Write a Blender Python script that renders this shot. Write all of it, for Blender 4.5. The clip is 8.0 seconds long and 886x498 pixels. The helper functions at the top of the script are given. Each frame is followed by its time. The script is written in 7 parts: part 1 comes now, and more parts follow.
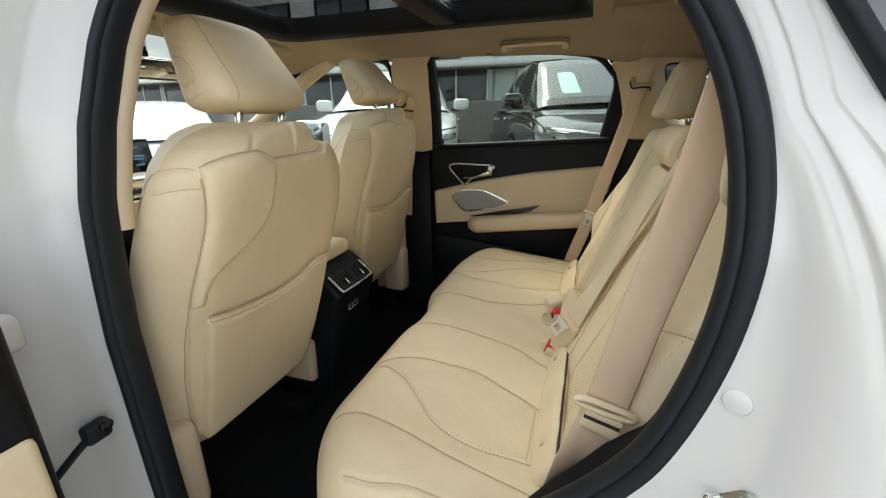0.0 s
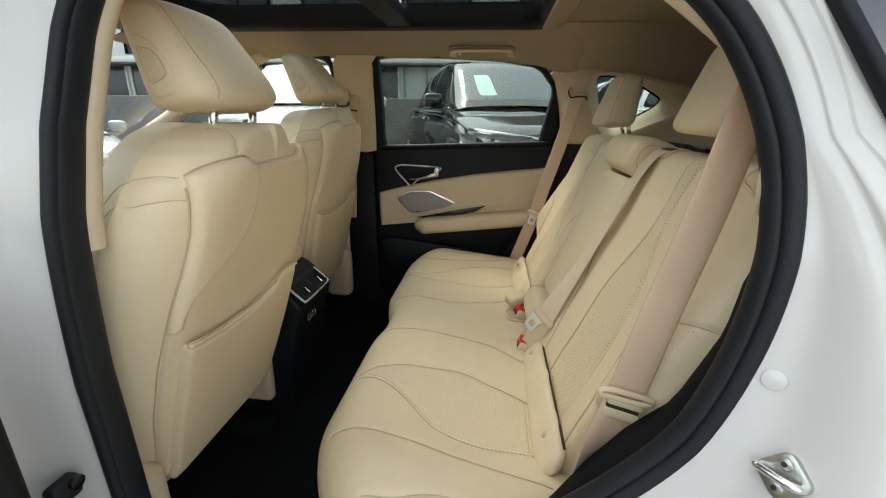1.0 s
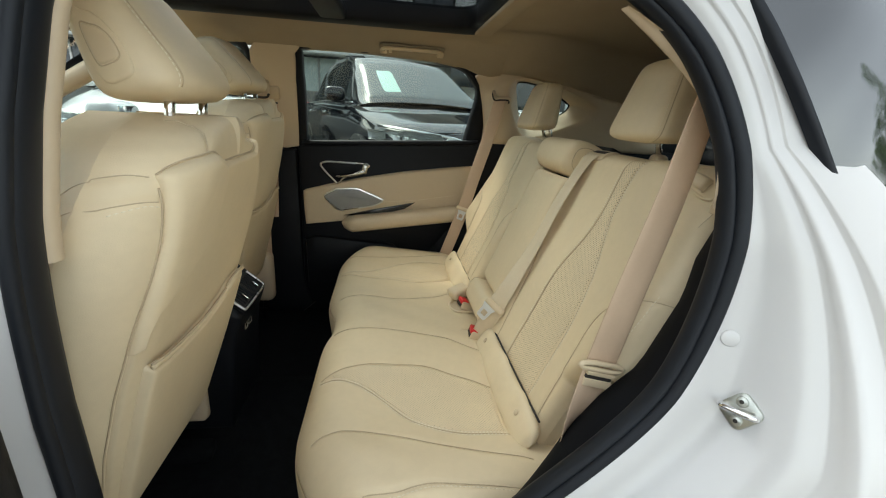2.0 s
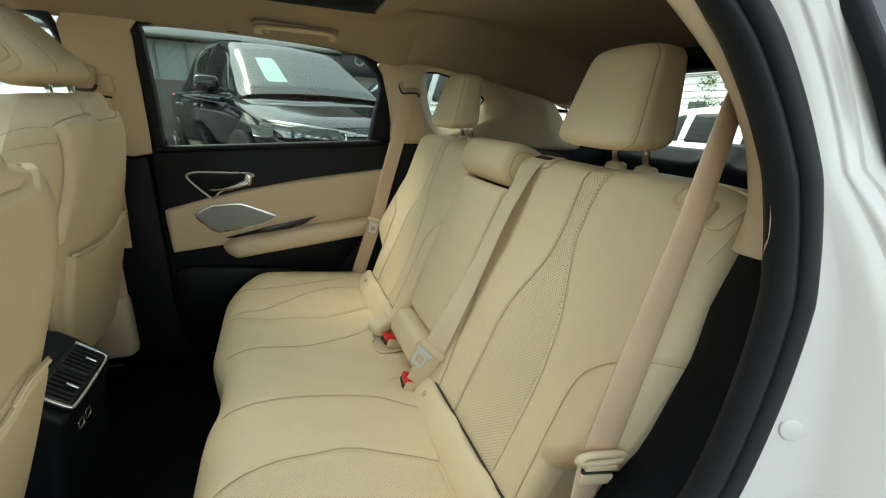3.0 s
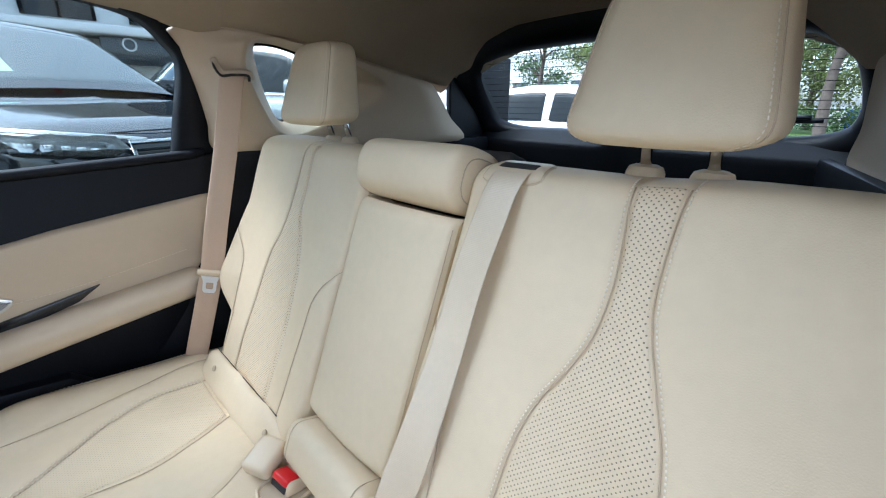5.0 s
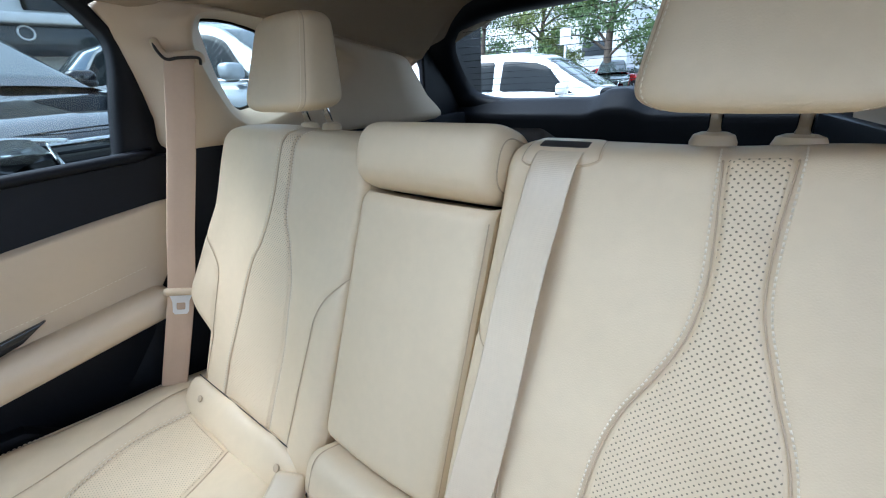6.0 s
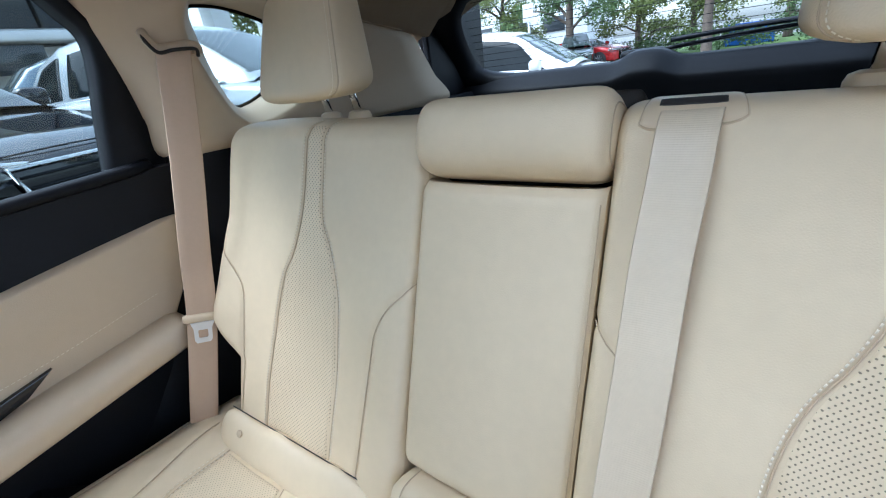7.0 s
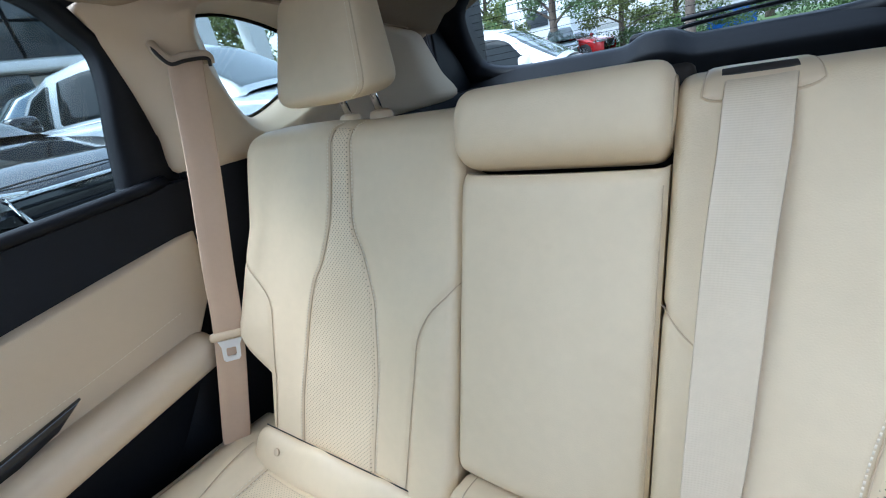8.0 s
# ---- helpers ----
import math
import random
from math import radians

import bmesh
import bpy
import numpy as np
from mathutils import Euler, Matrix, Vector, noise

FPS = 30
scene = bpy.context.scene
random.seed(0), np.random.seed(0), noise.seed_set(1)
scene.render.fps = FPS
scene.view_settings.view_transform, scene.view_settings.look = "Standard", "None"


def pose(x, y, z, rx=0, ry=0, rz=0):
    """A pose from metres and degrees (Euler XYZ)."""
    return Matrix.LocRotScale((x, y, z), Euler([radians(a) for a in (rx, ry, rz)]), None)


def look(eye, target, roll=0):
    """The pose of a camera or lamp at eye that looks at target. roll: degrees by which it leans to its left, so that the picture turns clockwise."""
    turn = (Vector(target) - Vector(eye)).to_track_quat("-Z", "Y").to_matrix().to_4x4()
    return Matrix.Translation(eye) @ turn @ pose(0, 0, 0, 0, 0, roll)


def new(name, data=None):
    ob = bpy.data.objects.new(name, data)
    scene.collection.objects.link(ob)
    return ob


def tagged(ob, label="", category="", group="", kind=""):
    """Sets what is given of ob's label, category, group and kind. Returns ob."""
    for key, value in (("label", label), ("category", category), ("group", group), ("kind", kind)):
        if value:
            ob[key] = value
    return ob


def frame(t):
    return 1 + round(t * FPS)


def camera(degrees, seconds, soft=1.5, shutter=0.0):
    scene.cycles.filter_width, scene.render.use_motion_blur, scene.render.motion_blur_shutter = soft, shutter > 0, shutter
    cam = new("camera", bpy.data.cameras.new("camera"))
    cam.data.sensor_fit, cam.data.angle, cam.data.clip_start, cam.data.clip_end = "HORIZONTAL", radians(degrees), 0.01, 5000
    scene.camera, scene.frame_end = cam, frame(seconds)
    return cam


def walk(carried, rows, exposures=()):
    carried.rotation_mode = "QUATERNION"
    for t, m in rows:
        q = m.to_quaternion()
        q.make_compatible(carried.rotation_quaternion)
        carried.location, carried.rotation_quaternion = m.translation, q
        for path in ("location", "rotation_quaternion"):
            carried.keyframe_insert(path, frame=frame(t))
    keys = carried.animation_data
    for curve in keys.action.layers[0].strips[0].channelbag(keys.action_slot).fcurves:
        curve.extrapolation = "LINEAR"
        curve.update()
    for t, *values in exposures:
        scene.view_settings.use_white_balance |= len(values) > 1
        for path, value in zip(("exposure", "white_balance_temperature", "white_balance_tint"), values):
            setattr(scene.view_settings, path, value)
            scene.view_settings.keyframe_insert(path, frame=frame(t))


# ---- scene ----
# ---- camera ----
cam = camera(94.5, 8.0, soft=1.1)
PATH = [
    (0, (0.015, -1.011, 1.201), (-0.617, 0.787, 0.597), -0.7),
    (0.5, (-0.018, -1.029, 1.212), (-0.48, 0.82, 0.606), 0.1),
    (1, (-0.13, -1.044, 1.216), (-0.35, 0.847, 0.602), 1.0),
    (1.5, (-0.243, -1.071, 1.217), (-0.188, 0.83, 0.598), 2.1),
    (1.7, (-0.269, -1.075, 1.218), (-0.112, 0.821, 0.601), 2.6),
    (2.8, (-0.261, -0.911, 1.229), (0.334, 0.895, 0.608), 3.5),
    (3, (-0.258, -0.837, 1.235), (0.455, 0.922, 0.605), 2.8),
    (3.5, (-0.188, -0.704, 1.238), (0.704, 0.972, 0.61), 2.2),
    (4, (-0.161, -0.631, 1.245), (0.912, 0.935, 0.617), 1.5),
    (4.5, (-0.176, -0.537, 1.249), (1.049, 0.908, 0.608), 0.9),
    (5, (-0.198, -0.449, 1.231), (1.136, 0.885, 0.568), 0.0),
    (5.2, (-0.2, -0.431, 1.231), (1.165, 0.867, 0.557), -0.4),
    (6.3, (-0.202, -0.29, 1.232), (1.253, 0.829, 0.438), -4.5),
    (6.5, (-0.209, -0.264, 1.23), (1.25, 0.841, 0.425), -5.5),
    (7, (-0.215, -0.192, 1.221), (1.255, 0.884, 0.397), -8.2),
    (7.5, (-0.233, -0.146, 1.217), (1.244, 0.92, 0.392), -10.6),
    (8, (-0.23, -0.137, 1.216), (1.249, 0.935, 0.401), -12.1),
]
EXPOSURES = [(0.0, 0.68, 6950, 6), (1.5, 0.6, 6800, 3), (3.0, 0.62, 6800, -4), (3.5, 0.92, 7200, -16), (4.0, 1.2, 5800, -5), (4.5, 1.13, 5300, 6), (5.0, 1.19, 5250, 11), (6.5, 1.10, 5200, 11), (8.0, 1.08, 5150, 10)]
walk(cam, [(t, look(eye, target, roll)) for t, eye, target, roll in PATH], EXPOSURES)

# ---- sky and sun (overcast noon) ----
world = bpy.data.worlds.new("world")
scene.world = world
world.use_nodes = True
wn, wl = world.node_tree.nodes, world.node_tree.links
sky = wn.new("ShaderNodeTexSky")
sky.sky_type = "NISHITA"
sky.sun_disc = False
sky.sun_elevation, sky.sun_rotation = radians(56), radians(318)
sky.air_density, sky.dust_density, sky.ozone_density = 1.0, 2.5, 1.0
grey = wn.new("ShaderNodeHueSaturation")
grey.inputs["Saturation"].default_value = 0.38
wl.new(sky.outputs[0], grey.inputs["Color"])
wl.new(grey.outputs[0], wn["Background"].inputs["Color"])
wn["Background"].inputs["Strength"].default_value = 0.41
sun = new("sun", bpy.data.lights.new("sun", "SUN"))
sun.data.energy, sun.data.angle, sun.data.color = 2.1, radians(40), (1.0, 0.97, 0.93)
sun.matrix_world = look((-2.3, 2.0, 5.3), (0, 0, 0))

# ---- materials ----
def material(name, color, rough=0.5, metal=0.0, vary=0.08, scale=6.0, bump=0.0, bscale=300.0, coat=0.0, spec=0.5, stain=None, tex="noise"):
    """Principled surface with two scales of colour variation and a fine relief."""
    m = bpy.data.materials.new(name)
    m.use_nodes = True
    n, l = m.node_tree.nodes, m.node_tree.links
    b = n["Principled BSDF"]
    co = n.new("ShaderNodeTexCoord")
    big, fine = n.new("ShaderNodeTexNoise"), n.new("ShaderNodeTexNoise")
    big.inputs["Scale"].default_value, big.inputs["Detail"].default_value = scale, 4
    fine.inputs["Scale"].default_value, fine.inputs["Detail"].default_value = scale * 14, 3
    for t in (big, fine):
        l.new(co.outputs["Object"], t.inputs["Vector"])
    add = n.new("ShaderNodeMath")
    add.operation = "MULTIPLY_ADD"
    l.new(fine.outputs["Fac"], add.inputs[0])
    add.inputs[1].default_value = 0.35
    l.new(big.outputs["Fac"], add.inputs[2])
    ramp = n.new("ShaderNodeMapRange")
    ramp.inputs["From Min"].default_value, ramp.inputs["From Max"].default_value = 0.4, 0.95
    l.new(add.outputs[0], ramp.inputs["Value"])
    mix = n.new("ShaderNodeMix")
    mix.data_type = "RGBA"
    lo = tuple(c * (1 - vary) for c in color)
    hi = stain if stain else tuple(min(1, c * (1 + vary)) for c in color)
    mix.inputs["A"].default_value, mix.inputs["B"].default_value = (*lo, 1), (*hi, 1)
    l.new(ramp.outputs[0], mix.inputs["Factor"])
    l.new(mix.outputs["Result"], b.inputs["Base Color"])
    rr = n.new("ShaderNodeMapRange")
    rr.inputs["To Min"].default_value, rr.inputs["To Max"].default_value = max(0.02, rough - 0.06), min(1, rough + 0.06)
    l.new(big.outputs["Fac"], rr.inputs["Value"])
    l.new(rr.outputs[0], b.inputs["Roughness"])
    b.inputs["Metallic"].default_value = metal
    b.inputs["Coat Weight"].default_value = coat
    b.inputs["Coat Roughness"].default_value = 0.04
    b.inputs["Specular IOR Level"].default_value = spec
    if bump:
        if tex == "leather":
            f = n.new("ShaderNodeTexVoronoi")
            f.feature = "DISTANCE_TO_EDGE"
            out = f.outputs["Distance"]
        else:
            f = n.new("ShaderNodeTexNoise")
            f.inputs["Detail"].default_value = 3
            out = f.outputs["Fac"]
        f.inputs["Scale"].default_value = bscale
        l.new(co.outputs["Object"], f.inputs["Vector"])
        bp = n.new("ShaderNodeBump")
        bp.inputs["Strength"].default_value, bp.inputs["Distance"].default_value = bump, 0.002
        l.new(out, bp.inputs["Height"])
        if tex == "leather":
            # soft creases and puckers, a few centimetres apart
            wr = n.new("ShaderNodeTexNoise")
            wr.inputs["Scale"].default_value, wr.inputs["Detail"].default_value, wr.inputs["Distortion"].default_value = 11, 2, 0.2
            l.new(co.outputs["Object"], wr.inputs["Vector"])
            b2 = n.new("ShaderNodeBump")
            b2.inputs["Strength"].default_value, b2.inputs["Distance"].default_value = 0.16, 0.012
            l.new(wr.outputs["Fac"], b2.inputs["Height"])
            l.new(b2.outputs[0], bp.inputs["Normal"])
        l.new(bp.outputs[0], b.inputs["Normal"])
    return m


def dotted(name, color, pitch, hole=0.2, dark=0.06, rough=0.5, turn=45, metal=0.0):
    """A perforated sheet: round holes in staggered rows, laid out in the mesh's own metres (UV)."""
    m = material(name, color, rough, metal, bump=0.1, bscale=500)
    n, l = m.node_tree.nodes, m.node_tree.links
    b = n["Principled BSDF"]
    uv, mp, vo = n.new("ShaderNodeUVMap"), n.new("ShaderNodeMapping"), n.new("ShaderNodeTexVoronoi")
    mp.inputs["Rotation"].default_value = (0, 0, radians(turn))
    vo.voronoi_dimensions = "2D"
    vo.inputs["Scale"].default_value, vo.inputs["Randomness"].default_value = 1 / pitch, 0.0
    l.new(uv.outputs[0], mp.inputs["Vector"])
    l.new(mp.outputs[0], vo.inputs["Vector"])
    mr = n.new("ShaderNodeMapRange")
    mr.inputs["From Min"].default_value, mr.inputs["From Max"].default_value = hole * 0.75, hole * 1.25
    l.new(vo.outputs["Distance"], mr.inputs["Value"])
    old = b.inputs["Base Color"].links[0].from_socket
    mix = n.new("ShaderNodeMix")
    mix.data_type = "RGBA"
    mix.inputs["A"].default_value = (*[c * dark for c in color], 1)
    l.new(old, mix.inputs["B"])
    l.new(mr.outputs[0], mix.inputs["Factor"])
    l.new(mix.outputs["Result"], b.inputs["Base Color"])
    bp = n.new("ShaderNodeBump")
    bp.inputs["Strength"].default_value, bp.inputs["Distance"].default_value = 0.6, 0.001
    l.new(mr.outputs[0], bp.inputs["Height"])
    l.new(bp.outputs[0], b.inputs["Normal"])
    return m


def woven(name, color, rough=0.6, ribs=0.08):
    """Seat-belt webbing: lengthwise cords and a fine cross weave, in the ribbon's UV metres."""
    m = material(name, color, rough, vary=0.06, scale=10)
    n, l = m.node_tree.nodes, m.node_tree.links
    uv, w1, w2 = n.new("ShaderNodeUVMap"), n.new("ShaderNodeTexWave"), n.new("ShaderNodeTexWave")
    w1.bands_direction, w2.bands_direction = "X", "Y"
    w1.inputs["Scale"].default_value, w2.inputs["Scale"].default_value = 110, 240 if ribs < 0.1 else 150
    add = n.new("ShaderNodeMath")
    bp = n.new("ShaderNodeBump")
    bp.inputs["Strength"].default_value, bp.inputs["Distance"].default_value = ribs, 0.0004
    for w in (w1, w2):
        l.new(uv.outputs[0], w.inputs["Vector"])
    l.new(w1.outputs["Fac"], add.inputs[0])
    l.new(w2.outputs["Fac"], add.inputs[1])
    l.new(add.outputs[0], bp.inputs["Height"])
    l.new(bp.outputs[0], n["Principled BSDF"].inputs["Normal"])
    return m


def glass(name, tint=(1, 1, 1), rough=0.0, part_clear=0.9):
    """A thin pane: mostly clear, with a mirror sheen by Fresnel."""
    m = bpy.data.materials.new(name)
    m.use_nodes = True
    n, l = m.node_tree.nodes, m.node_tree.links
    n.remove(n["Principled BSDF"])
    tr, gl, mx, fr = n.new("ShaderNodeBsdfTransparent"), n.new("ShaderNodeBsdfGlossy"), n.new("ShaderNodeMixShader"), n.new("ShaderNodeLayerWeight")
    tr.inputs["Color"].default_value = (*tint, 1)
    gl.inputs["Roughness"].default_value = rough
    pw = n.new("ShaderNodeMath")
    pw.operation = "POWER"
    pw.inputs[1].default_value = 5.0
    ad = n.new("ShaderNodeMath")
    ad.operation = "MULTIPLY_ADD"
    ad.inputs[1].default_value, ad.inputs[2].default_value = 0.75, 0.03
    l.new(fr.outputs["Facing"], pw.inputs[0])
    l.new(pw.outputs[0], ad.inputs[0])
    l.new(ad.outputs[0], mx.inputs[0])
    l.new(tr.outputs[0], mx.inputs[1])
    l.new(gl.outputs[0], mx.inputs[2])
    l.new(mx.outputs[0], n["Material Output"].inputs["Surface"])
    return m


def glow(name, color, strength):
    m = bpy.data.materials.new(name)
    m.use_nodes = True
    b = m.node_tree.nodes["Principled BSDF"]
    b.inputs["Base Color"].default_value = (0.01, 0.01, 0.01, 1)
    b.inputs["Emission Color"].default_value = (*color, 1)
    b.inputs["Emission Strength"].default_value = strength
    return m


BEIGE = (0.70, 0.57, 0.375)
LEATHER = material("beige leather", BEIGE, 0.5, vary=0.06, scale=5, bump=0.12, bscale=420, spec=0.4, tex="leather")
PERF = dotted("perforated beige leather", BEIGE, 0.0045, 0.175, 0.33, 0.5)
PERF_SOFT = dotted("finely perforated beige leather", BEIGE, 0.0042, 0.15, 0.5, 0.5)
SEAM = material("seam thread", (0.78, 0.69, 0.53), 0.6)
CREASE = material("seam crease", (0.53, 0.415, 0.275), 0.8)
# near-black stands in for shade in gaps and slots; also colours small dark parts
GAP = material("dark gap shade and plastic", (0.03, 0.026, 0.022), 0.8)
TRIM = material("beige trim plastic", (0.60, 0.475, 0.325), 0.55, vary=0.03, bump=0.1, bscale=700)
CLOTH = material("beige headliner cloth", (0.385, 0.308, 0.212), 0.95, vary=0.05, scale=9, bump=0.3, bscale=900, spec=0.2)
BELT = woven("beige belt webbing", (0.56, 0.405, 0.275), 0.55)
BELT2 = woven("pale belt webbing", (0.66, 0.545, 0.38), 0.32, ribs=0.2)
CLIP = material("beige clip plastic", (0.66, 0.53, 0.35), 0.35, vary=0.03)
BLACK = material("black soft plastic", (0.0062, 0.007, 0.0092), 0.45, vary=0.2, bump=0.12, bscale=800, spec=0.18)
MATT = material("matt black plastic", (0.0058, 0.0066, 0.0085), 0.75, vary=0.2, bump=0.12, bscale=800, spec=0.08)
DOORSKIN = material("beige door leather", (0.64, 0.51, 0.345), 0.45, vary=0.04, scale=5, bump=0.12, bscale=420, tex="leather")
CARPET = material("black carpet", (0.006, 0.0065, 0.0075), 1.0, vary=0.4, scale=40, bump=0.8, bscale=600, spec=0.1)
RUBBER = material("black rubber", (0.008, 0.010, 0.014), 0.5, vary=0.15, scale=12, spec=0.3)
PAINT = material("white pearl paint", (0.565, 0.555, 0.545), 0.2, vary=0.0, coat=0.6)
CHROME = material("chrome", (0.75, 0.75, 0.74), 0.12, 1.0, vary=0.03)
SATIN = material("satin metal", (0.62, 0.61, 0.58), 0.28, 1.0, vary=0.04)
TONGUE = material("bright tongue steel", (0.82, 0.82, 0.80), 0.3, 0.5, vary=0.04)
STEEL = material("zinc steel", (0.50, 0.51, 0.47), 0.3, 1.0, vary=0.12, scale=40)
RED = material("red release button", (0.62, 0.012, 0.014), 0.35, vary=0.04)
MESH = dotted("grey loudspeaker mesh", (0.34, 0.34, 0.335), 0.003, 0.24, 0.3, 0.45)
GLOSSBLK = material("gloss black", (0.006, 0.006, 0.007), 0.1, vary=0.05)
QGLASS = material("dark reflecting glass", (0.012, 0.014, 0.016), 0.03, vary=0.05, coat=1.0, spec=1.0)
PANE = glass("clear pane", (0.72, 0.78, 0.77))
PRIVACY = glass("lightly tinted pane", (0.62, 0.67, 0.655))
TINT = glass("grey tinted pane", (0.52, 0.54, 0.55))
MIRROR = material("mirror", (0.85, 0.86, 0.87), 0.02, 1.0, vary=0.0)

# ---- building helpers ----
def arr(*v):
    return np.array(v, float)


def thing(name, label, category, group="", kind="", at=(0, 0, 0)):
    ob = new(name)
    ob.location = at
    ob.empty_display_size = 0.1
    return tagged(ob, label, category, group, kind)


def finish(name, me, mat, parent=None, label="", smooth=True):
    me.materials.append(mat)
    if smooth:
        me.polygons.foreach_set("use_smooth", [True] * len(me.polygons))
    ob = new(name, me)
    if parent is not None:
        ob.parent = parent
        at = parent.matrix_basis.translation.copy()
        up = parent.parent
        while up is not None:
            at += up.matrix_basis.translation
            up = up.parent
        ob.location = -at if parent.type == "EMPTY" else (0, 0, 0)
    return tagged(ob, label)


def part(name, bm, mat, parent=None, label="", smooth=True, angle=35):
    """One mesh object out of a bmesh, under a thing or part. Meshes are written in world metres."""
    me = bpy.data.meshes.new(name)
    bmesh.ops.recalc_face_normals(bm, faces=bm.faces)
    bm.to_mesh(me)
    bm.free()
    ob = finish(name, me, mat, parent, label, smooth)
    if smooth:
        me.set_sharp_from_angle(angle=radians(angle))
    return ob


def sheet(name, P, mat, parent=None, label="", uv=None, close_u=False, close_v=False, extra=()):
    """A mesh from a grid of points P[v][u]; extra grids join the same mesh."""
    verts, faces, uvs = [], [], []
    for G, U in ((P, uv), *extra):
        nv, nu = G.shape[:2]
        o = len(verts)
        verts += G.reshape(-1, 3).tolist()
        uvs += (U if U is not None else np.zeros((nv, nu, 2))).reshape(-1, 2).tolist()
        for j in range(nv if close_v else nv - 1):
            for i in range(nu if close_u else nu - 1):
                a, b = o + j * nu + i, o + j * nu + (i + 1) % nu
                c, d = o + ((j + 1) % nv) * nu + (i + 1) % nu, o + ((j + 1) % nv) * nu + i
                faces.append((a, b, c, d))
    me = bpy.data.meshes.new(name)
    me.from_pydata(verts, [], faces)
    lay = me.uv_layers.new(name="UVMap")
    idx = np.zeros(len(me.loops), int)
    me.loops.foreach_get("vertex_index", idx)
    lay.data.foreach_set("uv", np.array(uvs)[idx].ravel())
    me.update()
    return finish(name, me, mat, parent, label)


def curve(pts, n=None, closed=False):
    """Catmull-Rom through points; n samples."""
    p = np.array(pts, float)
    q = np.vstack([p[-1:], p, p[:2]]) if closed else np.vstack([2 * p[0] - p[1], p, 2 * p[-1] - p[-2]])
    segs = len(p) if closed else len(p) - 1
    n = n or segs * 8
    out = []
    for t in np.linspace(0, segs, n, endpoint=not closed):
        k = min(int(t), segs - 1)
        f = t - k
        a, b, c, d = q[k], q[k + 1], q[k + 2], q[k + 3]
        out.append(0.5 * (2 * b + (c - a) * f + (2 * a - 5 * b + 4 * c - d) * f * f + (3 * b - a - 3 * c + d) * f ** 3))
    return np.array(out)


def tube(name, pts, r, mat, parent=None, label="", sides=10, closed=False, flat=1.0, cap=True):
    """A round (or flattened) rod along points."""
    p = np.array(pts, float)
    n = len(p)
    t = np.roll(p, -1, 0) - np.roll(p, 1, 0) if closed else np.gradient(p, axis=0)
    t /= np.linalg.norm(t, axis=1)[:, None] + 1e-12
    up = arr(0, 0, 1) if abs(t[0][2]) < 0.9 else arr(0, 1, 0)
    rings = []
    r = np.broadcast_to(np.asarray(r, float), (n,))
    for i in range(n):
        s = np.cross(t[i], up)
        s /= np.linalg.norm(s)
        up = np.cross(s, t[i])
        a = np.linspace(0, 2 * np.pi, sides, endpoint=False)
        rings.append(p[i] + r[i] * (np.cos(a)[:, None] * s + flat * np.sin(a)[:, None] * up))
    P = np.array(rings)
    if cap and not closed:
        P = np.concatenate([np.broadcast_to(p[0], (1, sides, 3)), P, np.broadcast_to(p[-1], (1, sides, 3))])
    return sheet(name, P, mat, parent, label, close_u=True, close_v=closed)


def box(size, at=(0, 0, 0), bevel=0.01, segs=3, m=None, taper=None):
    """A bmesh block with rounded edges; taper(x, y, z) may move its corners."""
    bm = bmesh.new()
    bmesh.ops.create_cube(bm, size=1)
    for v in bm.verts:
        v.co = Vector([v.co[i] * size[i] for i in range(3)])
        if taper:
            v.co = Vector(taper(*v.co))
    if bevel:
        bmesh.ops.bevel(bm, geom=bm.edges[:], offset=bevel, segments=segs, profile=0.5, affect="EDGES")
    mm = Matrix.Translation(at) @ (m or Matrix())
    bmesh.ops.transform(bm, matrix=mm, verts=bm.verts)
    return bm


def cyl(r, depth, at=(0, 0, 0), m=None, bevel=0.002, sides=20, r2=None):
    bm = bmesh.new()
    bmesh.ops.create_cone(bm, cap_ends=True, segments=sides, radius1=r, radius2=r if r2 is None else r2, depth=depth)
    if bevel:
        bmesh.ops.bevel(bm, geom=[e for e in bm.edges if len(e.link_faces) == 2 and any(len(f.verts) > 4 for f in e.link_faces)], offset=bevel, segments=2, profile=0.5, affect="EDGES")
    bmesh.ops.transform(bm, matrix=Matrix.Translation(at) @ (m or Matrix()), verts=bm.verts)
    return bm


def plate(pts, thick, bevel=0.004, place=None, segs=2, holes=False):
    """A flat plate from a 2D outline, extruded by thick; place(a, b, c) maps it into the world."""
    bm = bmesh.new()
    vs = [bm.verts.new((a, b, 0)) for a, b in pts]
    f = bm.faces.new(vs)
    r = bmesh.ops.extrude_face_region(bm, geom=[f])
    for v in r["geom"]:
        if isinstance(v, bmesh.types.BMVert):
            v.co.z += thick
    if bevel:
        bm.normal_update()
        top = [e for e in bm.edges if all(abs(v.co.z - thick) < 1e-6 for v in e.verts)]
        bmesh.ops.bevel(bm, geom=top, offset=bevel, segments=segs, profile=0.5, affect="EDGES", clamp_overlap=True)
    bmesh.ops.triangulate(bm, faces=[f for f in bm.faces if len(f.verts) > 4])
    if place:
        for v in bm.verts:
            v.co = Vector(place(*v.co))
    return bm


def lerp(pts):
    """A function through (key, value) pairs."""
    k, v = zip(*sorted(pts))
    return lambda q: np.interp(q, k, v)


